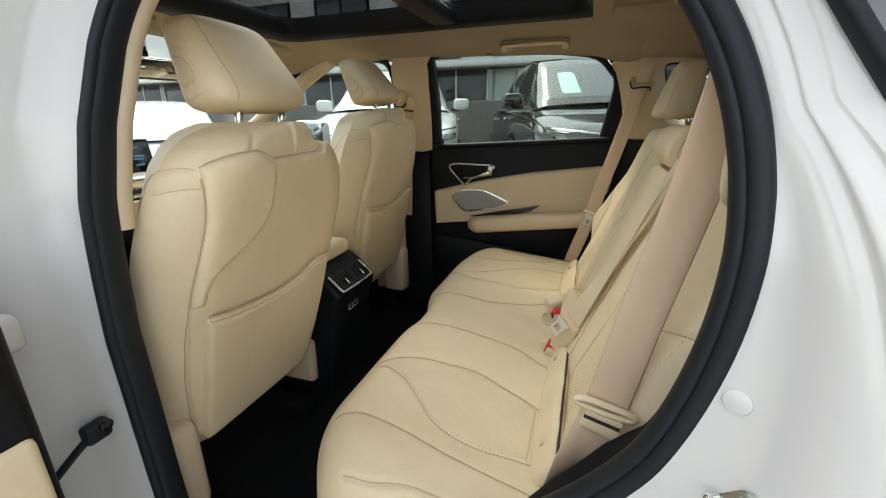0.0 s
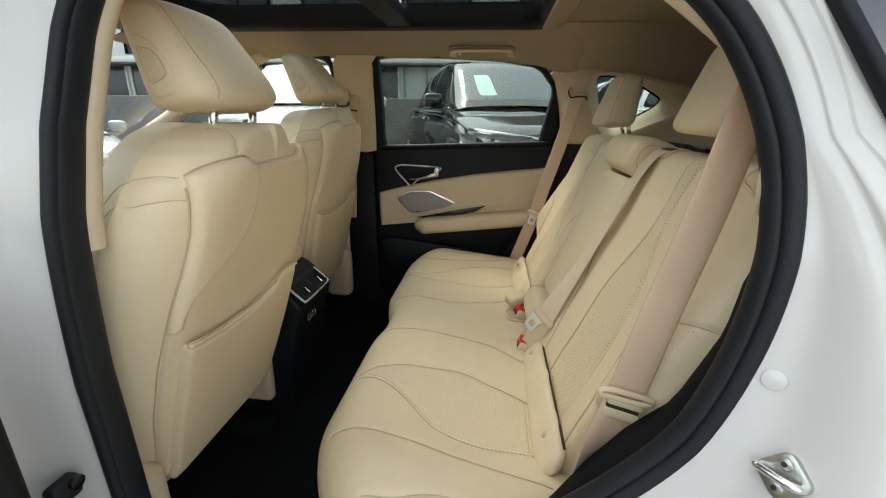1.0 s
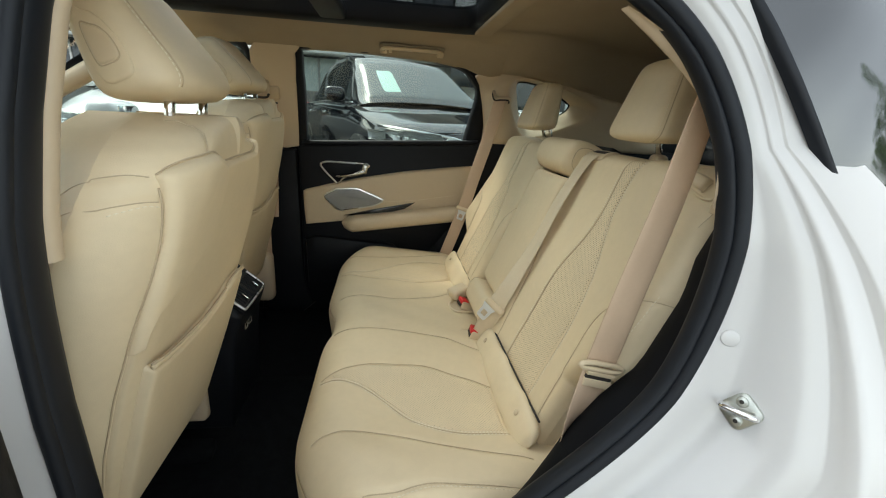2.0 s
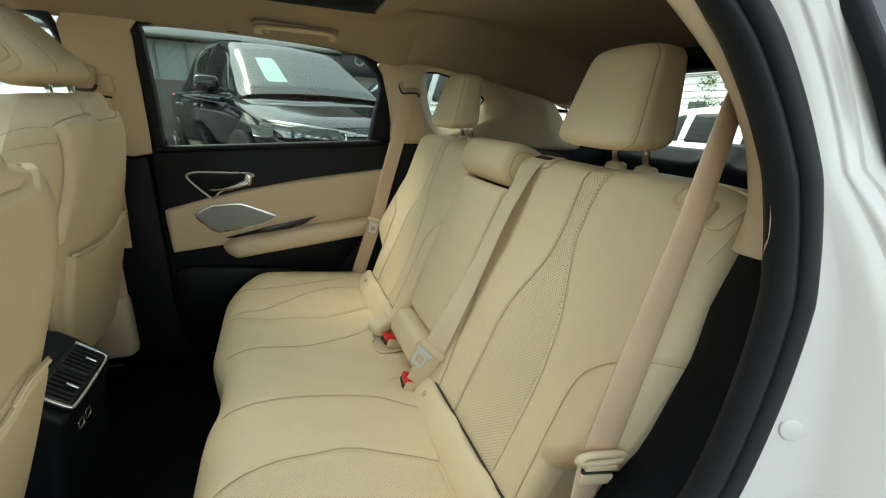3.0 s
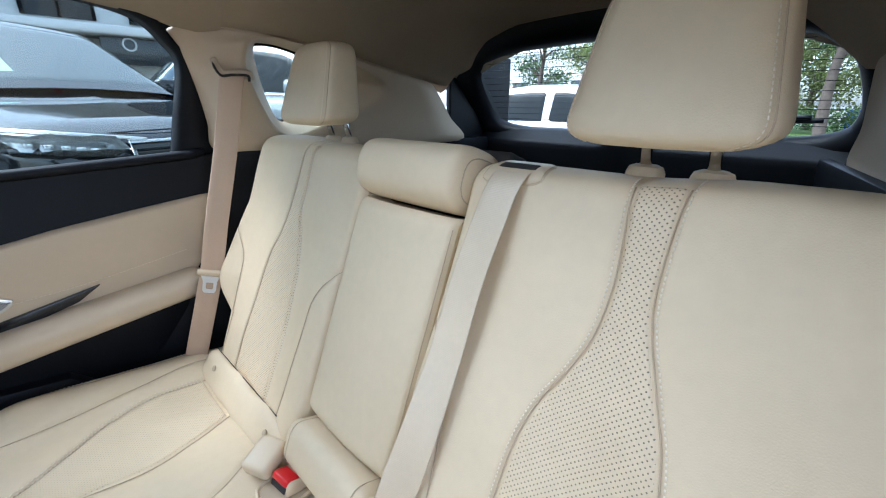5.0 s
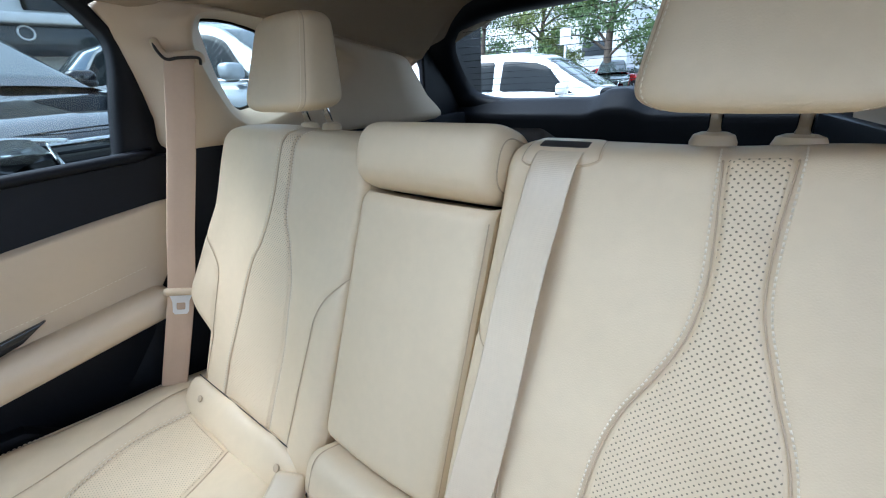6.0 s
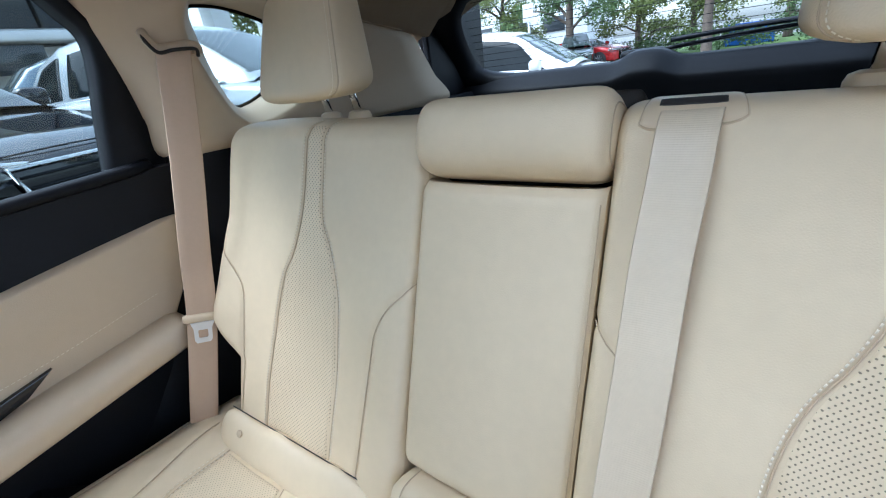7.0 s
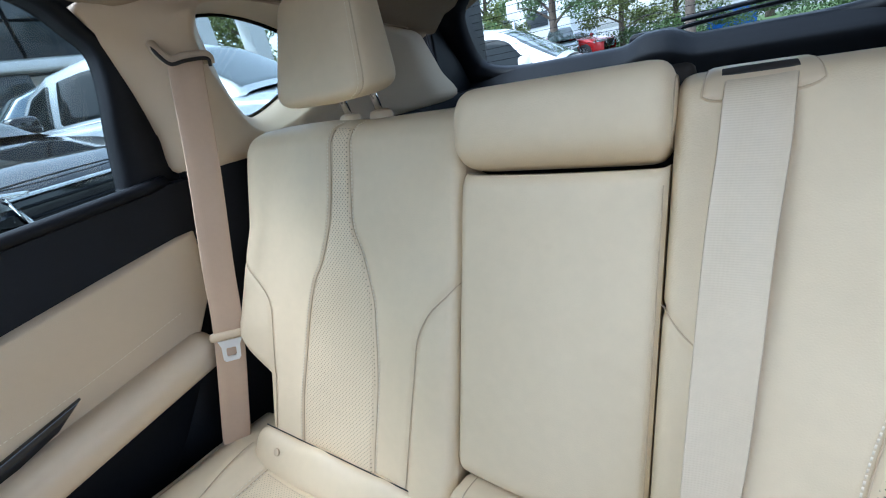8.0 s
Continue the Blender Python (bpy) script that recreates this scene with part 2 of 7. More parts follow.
def groove(A, B, line, width):
    """Nearness (0..1) of points (A, B) to a polyline."""
    L = curve(line, 40)
    d = np.full(A.shape, 9.0)
    for (a0, b0), (a1, b1) in zip(L[:-1], L[1:]):
        w = (a1 - a0) ** 2 + (b1 - b0) ** 2 + 1e-12
        t = np.clip(((A - a0) * (a1 - a0) + (B - b0) * (b1 - b0)) / w, 0, 1)
        d = np.minimum(d, np.hypot(A - a0 - t * (a1 - a0), B - b0 - t * (b1 - b0)))
    return np.exp(-(d / width) ** 2)


def normals(f, A, B, e=1e-3):
    n = np.cross(f(A + e, B) - f(A - e, B), f(A, B + e) - f(A, B - e))
    return n / (np.linalg.norm(n, axis=-1, keepdims=True) + 1e-12)


def laid(f, left, right, low, high, h, r, nu=40, nv=40, sink=0.003, side=1):
    """A padded panel laid on the surface f(a, b) between left(v), right(v) and low(u), high(u); h high, edges rounded over r. Returns points and UV."""
    U, V = np.meshgrid(np.linspace(0, 1, nu), np.linspace(0, 1, nv))
    A = left(V) + (right(V) - left(V)) * U
    B = low(U) + (high(U) - low(U)) * V
    wa, wb = np.abs(right(V) - left(V)), np.abs(high(U) - low(U))
    d = np.minimum(np.minimum(U, 1 - U) * wa, np.minimum(V, 1 - V) * wb)
    k = np.clip(d / r, 0, 1)
    H = -sink + (h + sink) * np.sqrt(1 - (1 - k) ** 2)
    return f(A, B) + side * H[..., None] * normals(f, A, B), np.stack([A, B], -1)


def stitches(name, f, line, mat, parent, pitch=0.007, size=0.0006, lift=0.001, side=1, n=200):
    """A row of thread stitches along a line on the surface f."""
    L = curve(line, n)
    P = f(L[:, 0], L[:, 1])
    N = normals(f, L[:, 0], L[:, 1]) * side
    s = np.r_[0, np.cumsum(np.linalg.norm(np.diff(P, axis=0), axis=1))]
    verts, faces = [], []
    for q in np.arange(0, s[-1] - pitch, pitch):
        a = np.array([np.interp(q, s, P[:, k]) for k in range(3)])
        b = np.array([np.interp(q + pitch * 0.66, s, P[:, k]) for k in range(3)])
        nn = np.array([np.interp(q, s, N[:, k]) for k in range(3)])
        t = np.cross(b - a, nn)
        t *= size / (np.linalg.norm(t) + 1e-12)
        o = len(verts)
        up = nn * lift
        verts += [v.tolist() for v in (a - t, a + t, b + t, b - t, a * 0.8 + b * 0.2 + up, a * 0.2 + b * 0.8 + up)]
        faces += [(o, o + 1, o + 4), (o + 1, o + 2, o + 5, o + 4), (o + 2, o + 3, o + 5), (o + 3, o, o + 4, o + 5)]
    me = bpy.data.meshes.new(name)
    me.from_pydata(verts, [], faces)
    return finish(name, me, mat, parent)


def crease(f, line, parent, side=1, sink=0.0012, r=0.0008, n=90):
    """The thin dark line where two pieces of leather meet in a seam."""
    L = curve(line, n)
    return tube("seam", f(L[:, 0], L[:, 1]) - sink * side * normals(f, L[:, 0], L[:, 1]), r, CREASE, parent, sides=6)


def ribbon(name, pts, across, width, mat, parent=None, label="", thick=0.0014, n=60, fold=0.0):
    """A belt along pts; across: the direction of its width at each point."""
    c = curve(np.hstack([np.array(pts, float), np.array(across, float)]), n)
    p, w = c[:, :3], c[:, 3:]
    w = w / np.linalg.norm(w, axis=1)[:, None]
    t = np.gradient(p, axis=0)
    t /= np.linalg.norm(t, axis=1)[:, None]
    nrm = np.cross(t, w)
    nrm /= np.linalg.norm(nrm, axis=1)[:, None]
    s = np.r_[0, np.cumsum(np.linalg.norm(np.diff(p, axis=0), axis=1))]
    prof = [(-0.5, 0), (-0.47, 0.5), (-0.2, 0.55), (0.2, 0.55), (0.47, 0.5), (0.5, 0), (0.47, -0.5), (0.2, -0.55), (-0.2, -0.55), (-0.47, -0.5)]
    bend = fold * np.sin(s / s[-1] * np.pi)
    P = np.array([[p[i] + a * width * w[i] + (b * thick + bend[i] * (1 - (2 * a) ** 2)) * nrm[i] for a, b in prof] for i in range(n)])
    uv = np.array([[(a * width, s[i]) for a, b in prof] for i in range(n)])
    return sheet(name, P, mat, parent, label, uv=uv, close_u=True)

# ---- the car's shell: x to its tail, y to its right side, z up ----
GROUND = -0.12
side_y = lerp([(0.2, 0.66), (0.9, 0.668), (1.1, 0.655), (1.2, 0.637), (1.3, 0.605), (1.38, 0.572), (1.43, 0.535), (1.48, 0.44)])


def inward(x, z):
    """Half width of the cabin lining; it narrows towards the tail."""
    x = np.asarray(x, float)
    k = np.clip((x - 0.10) / 0.06, 0, 1)
    return side_y(z) - 0.27 * np.clip(x - 0.25, 0, None) - 0.060 * k * k * (3 - 2 * k) * np.clip((1.425 - np.asarray(z)) / 0.07, 0, 1)


def offset_loop(L, d):
    """A closed (x, z) loop moved outwards by d."""
    t = np.roll(L, -1, 0) - np.roll(L, 1, 0)
    n = np.stack([t[:, 1], -t[:, 0]], 1)
    n /= np.linalg.norm(n, axis=1)[:, None]
    area = np.sum(L[:, 0] * np.roll(L[:, 1], -1) - np.roll(L[:, 0], -1) * L[:, 1])
    return L + n * d * (1 if area > 0 else -1)


DOORWAY = curve([(-0.60, 0.43), (-0.611, 0.62), (-0.612, 0.79), (-0.613, 0.9), (-0.616, 1.03), (-0.606, 1.15), (-0.599, 1.22), (-0.594, 1.30), (-0.582, 1.365), (-0.54, 1.405),
                 (-0.40, 1.420), (-0.25, 1.422), (-0.09, 1.409), (0.018, 1.360), (0.074, 1.304), (0.107, 1.241), (0.122, 1.187), (0.132, 1.13), (0.13, 1.04),
                 (0.105, 0.94), (0.07, 0.87), (0.0, 0.79), (-0.07, 0.725), (-0.16, 0.63), (-0.24, 0.52), (-0.31, 0.43), (-0.40, 0.395), (-0.52, 0.392)], 200, closed=True)


for _ in range(5):
    DOORWAY = (np.roll(DOORWAY, 2, 0) + np.roll(DOORWAY, 1, 0) + DOORWAY + np.roll(DOORWAY, -1, 0) + np.roll(DOORWAY, -2, 0)) / 5


def rings(loop, steps, s, taper=False):
    """Closed rings round a loop; with taper they draw together towards the upper rear corner, where the body is thin."""
    out = []
    k = 1 - 0.69 * np.clip((loop[:, 1] - 0.92) / 0.28, 0, 1) * np.clip((loop[:, 0] + 0.25) / 0.25, 0, 1) if taper else np.ones(len(loop))
    for d, dy in steps:
        L = loop + (offset_loop(loop, 1.0) - loop) * (d * k)[:, None]
        out.append(np.stack([L[:, 0], s * (side_y(loop[:, 1]) + dy * (k if not taper else np.clip(1.32 * k - 0.32, 0.1, 1))), L[:, 1]], 1))
    return np.array(out)


def doorway(s):
    """White body side round a rear doorway, with its rubber seal."""
    body = thing("wall_body_side", "white pearl painted body side round the open rear doorway", "car body", kind="structure")
    P = rings(DOORWAY, [(-0.004, -0.004), (0.012, 0.012), (0.03, 0.024), (0.045, 0.032), (0.058, 0.05), (0.070, 0.085), (0.090, 0.112), (0.100, 0.118), (0.103, 0.121), (0.106, 0.135), (0.108, 0.15), (0.118, 0.156), (0.150, 0.160), (0.153, 0.163), (0.156, 0.18), (0.16, 0.19), (0.32, 0.2)], s, taper=True)
    sheet("jamb", P, PAINT, body, close_u=True)
    seal = thing("trim_door_seal", "black rubber weatherstrip round the doorway", "door seal", kind="structure")
    a = np.linspace(0, 2 * np.pi, 12, endpoint=False)
    ring = [(0.009 + 0.009 * math.cos(t), 0.003 + 0.009 * math.sin(t)) for t in a]
    slim = [(0.0025 + 0.0075 * math.cos(t), 0.003 + 0.009 * math.sin(t)) for t in a]
    w = np.clip((-0.40 - DOORWAY[:, 0]) / 0.15, 0, 1)[:, None, None]
    sheet("bulb", np.swapaxes(rings(DOORWAY, ring, s), 0, 1) * (1 - w) + np.swapaxes(rings(DOORWAY, slim, s), 0, 1) * w, RUBBER, seal, close_u=True, close_v=True)
    ring = [(-0.001 + 0.007 * math.cos(t), -0.011 + 0.014 * math.sin(t)) for t in a]
    deep = [(-0.001 + 0.007 * math.cos(t), -0.016 + 0.019 * math.sin(t)) for t in a]
    sheet("lip", np.swapaxes(rings(DOORWAY, ring, s), 0, 1) * (1 - w) + np.swapaxes(rings(DOORWAY, deep, s), 0, 1) * w, RUBBER, seal, close_u=True, close_v=True)
    ring = [(-0.002 + 0.008 * math.cos(t), -0.042 + 0.012 * math.sin(t)) for t in a]
    L = np.roll(np.swapaxes(rings(DOORWAY, ring, s), 0, 1), -100, 0)
    M = np.roll(DOORWAY, -100, 0)
    front = np.flatnonzero((M[:, 0] < -0.45) & (M[:, 1] > 1.046))
    edge_trim = thing("trim_pillar_front_edge", "beige pillar edge inside the door seal", "pillar trim", kind="structure")
    sheet("edge", L[front[0]:front[-1] + 1], TRIM, edge_trim, close_u=True)
    # black rim and dark glass of the outer quarter window behind the doorway
    edge = curve([(0.075, s * 0.592, 1.405), (0.100, s * 0.613, 1.36), (0.122, s * 0.632, 1.32), (0.141, s * 0.649, 1.28), (0.164, s * 0.660, 1.24), (0.189, s * 0.668, 1.20), (0.212, s * 0.677, 1.16), (0.232, s * 0.682, 1.127), (0.252, s * 0.684, 1.110), (0.29, s * 0.684, 1.104), (0.45, s * 0.680, 1.112), (0.70, s * 0.665, 1.135)], 70)
    t = np.gradient(edge, axis=0)
    out = np.stack([-t[:, 2], np.zeros(len(edge)), t[:, 0]], 1)
    out /= np.linalg.norm(out, axis=1)[:, None]
    glass = thing("window_quarter_outer", "dark quarter window glass in a black rim behind the doorway", "quarter window", kind="structure")
    up = arr(0, s, 0)
    rim = [edge + out * a + up * b for a, b in ((0.004, -0.006), (0.0055, 0.003), (0.008, 0.006), (0.013, 0.007), (0.0155, 0.004), (0.0165, 0.0))]
    sheet("rim", np.array(rim), RUBBER, glass)
    top = np.stack([np.clip(edge[:, 0] + 0.12, 0.25, 0.8), s * (0.60 - 0.1 * np.clip(edge[:, 0] - 0.2, 0, 1)), np.full(len(edge), 1.43) - 0.2 * np.clip(edge[:, 0] - 0.3, 0, 1)], 1)
    inner = edge + out * 0.013 + up * 0.003
    sheet("pane", np.array([inner * (1 - k) + top * k + up * 0.02 * math.sin(k * math.pi) for k in (0, 0.1, 0.3, 0.6, 1.0)]), QGLASS, glass)
    return body


doorway(-1)


def lining(name, pts, mat, s, label, inset=0.0, thick=0.02, bevel=0.006, parent=None, category="trim"):
    """A trim panel on a cabin side from an (x, z) outline; its face stands inset inside the lining."""
    def place(a, b, c):
        y = float(inward(a, b)) - inset - c + thick
        return (a, s * y, b)
    bm = plate(pts, thick, bevel, place)
    if parent is None:
        ob = part(name, bm, mat)
        return tagged(ob, label, category, kind="structure")
    return part(name, bm, mat, parent, label)


# floor
def floor_z(x, y):
    return 0.36 + 0.05 * np.exp(-(y / 0.13) ** 4) + 0.0 * x


U, V = np.meshgrid(np.linspace(-0.68, 0.68, 40), np.linspace(-1.9, -0.3, 50))
P = np.stack([V, U, floor_z(V, U)], -1)
tagged(sheet("floor", P, CARPET), "black carpeted car floor", "floor", kind="structure")
tagged(part("floor_sill", box((1.5, 0.09, 0.1), (-0.35, -0.64, 0.37), 0.02), BLACK), "black plastic door sill trim", "sill", kind="structure")

# headliner with the roof opening
ROOF = (-1.04, 0.02, 0.335)


def roof_z(x, y):
    z = 1.487 - 0.012 * (np.abs(y) / 0.33) ** 2 - 0.03 * np.clip((np.abs(y) - 0.34) / 0.21, 0, 1.2) ** 2 - 0.05 * np.clip((x - 0.5) / 0.25, 0, 1) * np.clip((np.abs(y) - 0.2) / 0.2, 0, 1)
    z = z - 0.25 * np.clip(x - 0.25, 0, None) ** 1.5 - 0.12 * np.clip(-0.95 - x, 0, None)
    return z


ceiling = thing("ceiling", "beige cloth headliner of the car roof", "headliner", kind="structure")
xs0 = np.unique(np.r_[np.linspace(-1.25, ROOF[0], 6), np.linspace(ROOF[0], ROOF[1], 30), np.linspace(ROOF[1], 0.80, 30)])
ys0 = np.unique(np.r_[np.linspace(-0.56, -ROOF[2], 12), np.linspace(-ROOF[2], ROOF[2], 20), np.linspace(ROOF[2], 0.56, 12)])
bm = bmesh.new()
vv = [[bm.verts.new((x, y, float(roof_z(x, y)))) for y in ys0] for x in xs0]
for i in range(len(xs0) - 1):
    for j in range(len(ys0) - 1):
        cx, cy = (xs0[i] + xs0[i + 1]) / 2, (ys0[j] + ys0[j + 1]) / 2
        if not (ROOF[0] < cx < ROOF[1] and abs(cy) < ROOF[2]):
            bm.faces.new((vv[i][j], vv[i][j + 1], vv[i + 1][j + 1], vv[i + 1][j]))
part("headliner", bm, CLOTH, ceiling)
# outer roof skin keeps the light out round the opening
bm = bmesh.new()
vv = [[bm.verts.new((x, y * 1.12, float(roof_z(x, y)) + 0.05)) for y in ys0] for x in xs0]
for i in range(len(xs0) - 1):
    for j in range(len(ys0) - 1):
        cx, cy = (xs0[i] + xs0[i + 1]) / 2, (ys0[j] + ys0[j + 1]) / 2
        if not (ROOF[0] < cx < ROOF[1] and abs(cy) < ROOF[2]):
            bm.faces.new((vv[i][j], vv[i][j + 1], vv[i + 1][j + 1], vv[i + 1][j]))
part("roof_skin", bm, PAINT, ceiling, "white painted roof panel")
sun_roof = thing("window_sunroof", "dark tinted glass panoramic sunroof in a black frame", "sunroof", kind="structure")


def corner_rect(x0, x1, y0, y1, r, n=6):
    out = []
    for cx, cy, a0 in ((x1 - r, y1 - r, 0), (x0 + r, y1 - r, 90), (x0 + r, y0 + r, 180), (x1 - r, y0 + r, 270)):
        out += [(cx + r * math.cos(radians(a0 + 90 * k / n)), cy + r * math.sin(radians(a0 + 90 * k / n))) for k in range(n + 1)]
    return np.array(out)


def frame_ring(name, outer, inner, z0, z1, mat, parent):
    P = np.array([np.c_[outer, np.full(len(outer), z0)], np.c_[outer * 0.3 + inner * 0.7, np.full(len(outer), z0 + 0.002)], np.c_[inner, np.full(len(inner), z0 + 0.012)], np.c_[inner, np.full(len(inner), z1)]])
    return sheet(name, P, mat, parent, close_u=True)


frame_ring("roof_frame", corner_rect(ROOF[0] - 0.012, ROOF[1] + 0.012, -ROOF[2] - 0.012, ROOF[2] + 0.012, 0.07), corner_rect(ROOF[0] + 0.05, ROOF[1] - 0.04, -ROOF[2] + 0.05, ROOF[2] - 0.05, 0.06), 1.468, 1.53, BLACK, sun_roof)
part("roof_lip", box((0.05, 0.62, 0.012), (ROOF[1] - 0.003, 0, 1.467), 0.005), CLOTH, sun_roof, "beige shade cassette edge")
part("cross_bar", box((0.075, 0.6, 0.035), (-0.43, 0, 1.488), 0.01), BLACK, sun_roof)
part("pane", box((0.52, 0.64, 0.004), (-0.72, 0, 1.528), 0), TINT, sun_roof, smooth=False)
part("pane", box((0.40, 0.64, 0.004), (-0.20, 0, 1.525), 0), TINT, sun_roof, smooth=False)

# side linings, both sides
QW_IN = curve([(0.222, 1.345), (0.228, 1.362), (0.25, 1.367), (0.29, 1.362), (0.36, 1.338), (0.43, 1.300), (0.442, 1.283), (0.425, 1.257), (0.37, 1.222), (0.31, 1.193), (0.278, 1.197), (0.252, 1.25), (0.232, 1.31)], 96, closed=True)
QW_RIM = curve([(0.186, 1.342), (0.203, 1.364), (0.25, 1.370), (0.30, 1.364), (0.40, 1.333), (0.49, 1.294), (0.512, 1.270), (0.485, 1.238), (0.41, 1.200), (0.33, 1.166), (0.268, 1.164), (0.222, 1.225), (0.186, 1.305)], 96, closed=True)
SEAM_LINE = [(0.03, 1.394), (0.055, 1.383), (0.13, 1.382), (0.21, 1.379), (0.30, 1.369), (0.42, 1.343), (0.53, 1.316), (0.60, 1.302), (0.67, 1.285)]
QW_OUT = curve([(0.085, 1.31), (0.070, 1.345), (0.058, 1.372), (0.085, 1.384), (0.15, 1.383), (0.21, 1.379), (0.30, 1.369), (0.42, 1.343), (0.53, 1.316), (0.60, 1.302), (0.655, 1.287), (0.69, 1.255), (0.745, 1.195), (0.80, 1.128), (0.60, 1.122), (0.35, 1.122), (0.2, 1.125), (0.122, 1.132), (0.116, 1.19), (0.102, 1.25)], 96, closed=True)


def rear_quarter(s):
    side = "right" if s > 0 else "left"
    trim = thing("trim_rear_pillar", "beige moulded rear pillar lining round a small quarter window", "pillar trim", kind="structure")
    rows = []
    rim = QW_RIM
    for A, B, k, dy in ((QW_OUT, rim, 0, 0.05 if s > 0 else -0.004), (QW_OUT, rim, 0.015, 0.012 if s > 0 else -0.003), (QW_OUT, rim, 0.05, -0.002 if s > 0 else 0.0), (QW_OUT, rim, 0.3, -0.004 if s > 0 else 0.006), (QW_OUT, rim, 0.5, -0.005), (QW_OUT, rim, 0.85, -0.007), (QW_OUT, rim, 1, -0.003), (rim, QW_IN, 0.12, 0.006), (rim, QW_IN, 0.5, 0.03), (rim, QW_IN, 1, 0.055), (rim, QW_IN, 1, 0.075)):
        L = A * (1 - k) + B * k
        y = inward(L[:, 0], L[:, 1]) + dy
        if s < 0:
            y = np.minimum(y + 0.035 * np.clip((0.205 - L[:, 0]) / 0.06, 0, 1), np.maximum(y, side_y(L[:, 1]) - 0.024))
        rows.append(np.stack([L[:, 0], s * y, L[:, 1]], 1))
    sheet("lining", np.array(rows), TRIM, trim, close_u=True)
    win = thing("window_quarter", "small fixed quarter window with dark edge", "quarter window", kind="structure")
    L = offset_loop(QW_IN, 0.012)
    bm = plate([tuple(p) for p in L], 0.004, 0, lambda a, b, c: (a, s * (float(inward(a, b)) + 0.078 + c), b))
    part("pane", bm, PRIVACY, win, smooth=False)
    Lo = offset_loop(QW_IN, 0.05)
    rows = [np.stack([M[:, 0], s * (inward(M[:, 0], M[:, 1]) + dy), M[:, 1]], 1) for M, dy in ((offset_loop(QW_IN, -0.006), 0.074), (offset_loop(QW_IN, 0.012), 0.074), (Lo, 0.085))]
    sheet("surround", np.array(rows), GLOSSBLK, win, "black glass border", close_u=True)
    front = [(-0.16, 0.5), (-0.07, 0.725), (0.0, 0.79), (0.068, 0.87), (0.102, 0.94), (0.126, 1.04), (0.127, 1.138)] if s > 0 else [(0.20, 0.5), (0.20, 1.114)]
    lining("trim_cargo_side", front + [(0.3, 1.128), (0.88, 1.134), (0.93, 1.0), (0.95, 0.5)], BLACK, s, "black plastic side lining beside the rear seat", inset=-0.004 if s > 0 else 0.026, category="side trim")


rear_quarter(1)
rear_quarter(-1)
# rolled front edge of the left pillar lining along the doorway seal, with its foot
EDGE_OUT = curve([(0.005, -0.560, 1.352), (0.050, -0.575, 1.322), (0.093, -0.587, 1.285), (0.122, -0.596, 1.242), (0.140, -0.604, 1.20), (0.150, -0.611, 1.165), (0.154, -0.617, 1.119)], 40)
EDGE_IN = curve([(0.020, -0.545, 1.350), (0.062, -0.558, 1.312), (0.102, -0.566, 1.278), (0.131, -0.569, 1.25), (0.160, -0.570, 1.215), (0.176, -0.570, 1.18), (0.178, -0.572, 1.152), (0.163, -0.577, 1.119)], 40)
low = np.linspace(0.25, 1, len(EDGE_OUT))[:, None]
rows = [EDGE_OUT + arr(-0.008, -0.024, 0) * low, EDGE_OUT + arr(-0.004, -0.009, 0) * low]
for k in (0.0, 0.15, 0.4, 0.65, 0.85, 1.0):
    rows.append(EDGE_OUT * (1 - k) + EDGE_IN * k + arr(-0.009, 0.004, 0) * math.sin(k * math.pi))
rows += [EDGE_IN + arr(0.006, 0.0, 0.001), EDGE_IN + arr(0.014, -0.004, 0.001), EDGE_IN + arr(0.03, -0.03, 0.002)]
rows = [np.vstack([r, r[-1:] + arr(0.004, 0, -0.001), r[-1:] + arr(0.012, 0, 0.001)]) for r in rows]
tagged(sheet("trim_pillar_edge", np.array(rows), TRIM), "beige rolled pillar edge beside the door seal", "pillar trim", kind="structure")
# black filler between the left seat back and the doorway seal
zs1 = np.linspace(0.60, 1.1165, 24)
low = DOORWAY[(DOORWAY[:, 0] > -0.22) & (DOORWAY[:, 1] < 1.16)]
low = low[np.argsort(low[:, 1])]
xd = np.interp(zs1, low[:, 1], low[:, 0])
xi = 0.395 * (zs1 - 0.66) + 0.012 + np.interp(zs1, [0.76, 0.83, 0.875, 0.99, 1.05], [-0.035, -0.012, 0.018, 0.018, 0.0])
rows = [np.stack([xd * (1 - k) + xi * k - 0.012 * np.sin(k * np.pi), -(side_y(zs1) + 0.002 - (side_y(zs1) - 0.568) * k), zs1], 1) for k in (0, 0.06, 0.25, 0.5, 0.75, 0.94, 1.0)]
tagged(sheet("trim_seat_side", np.array(rows), MATT), "black plastic trim between the seat back and the door seal", "side trim", kind="structure")


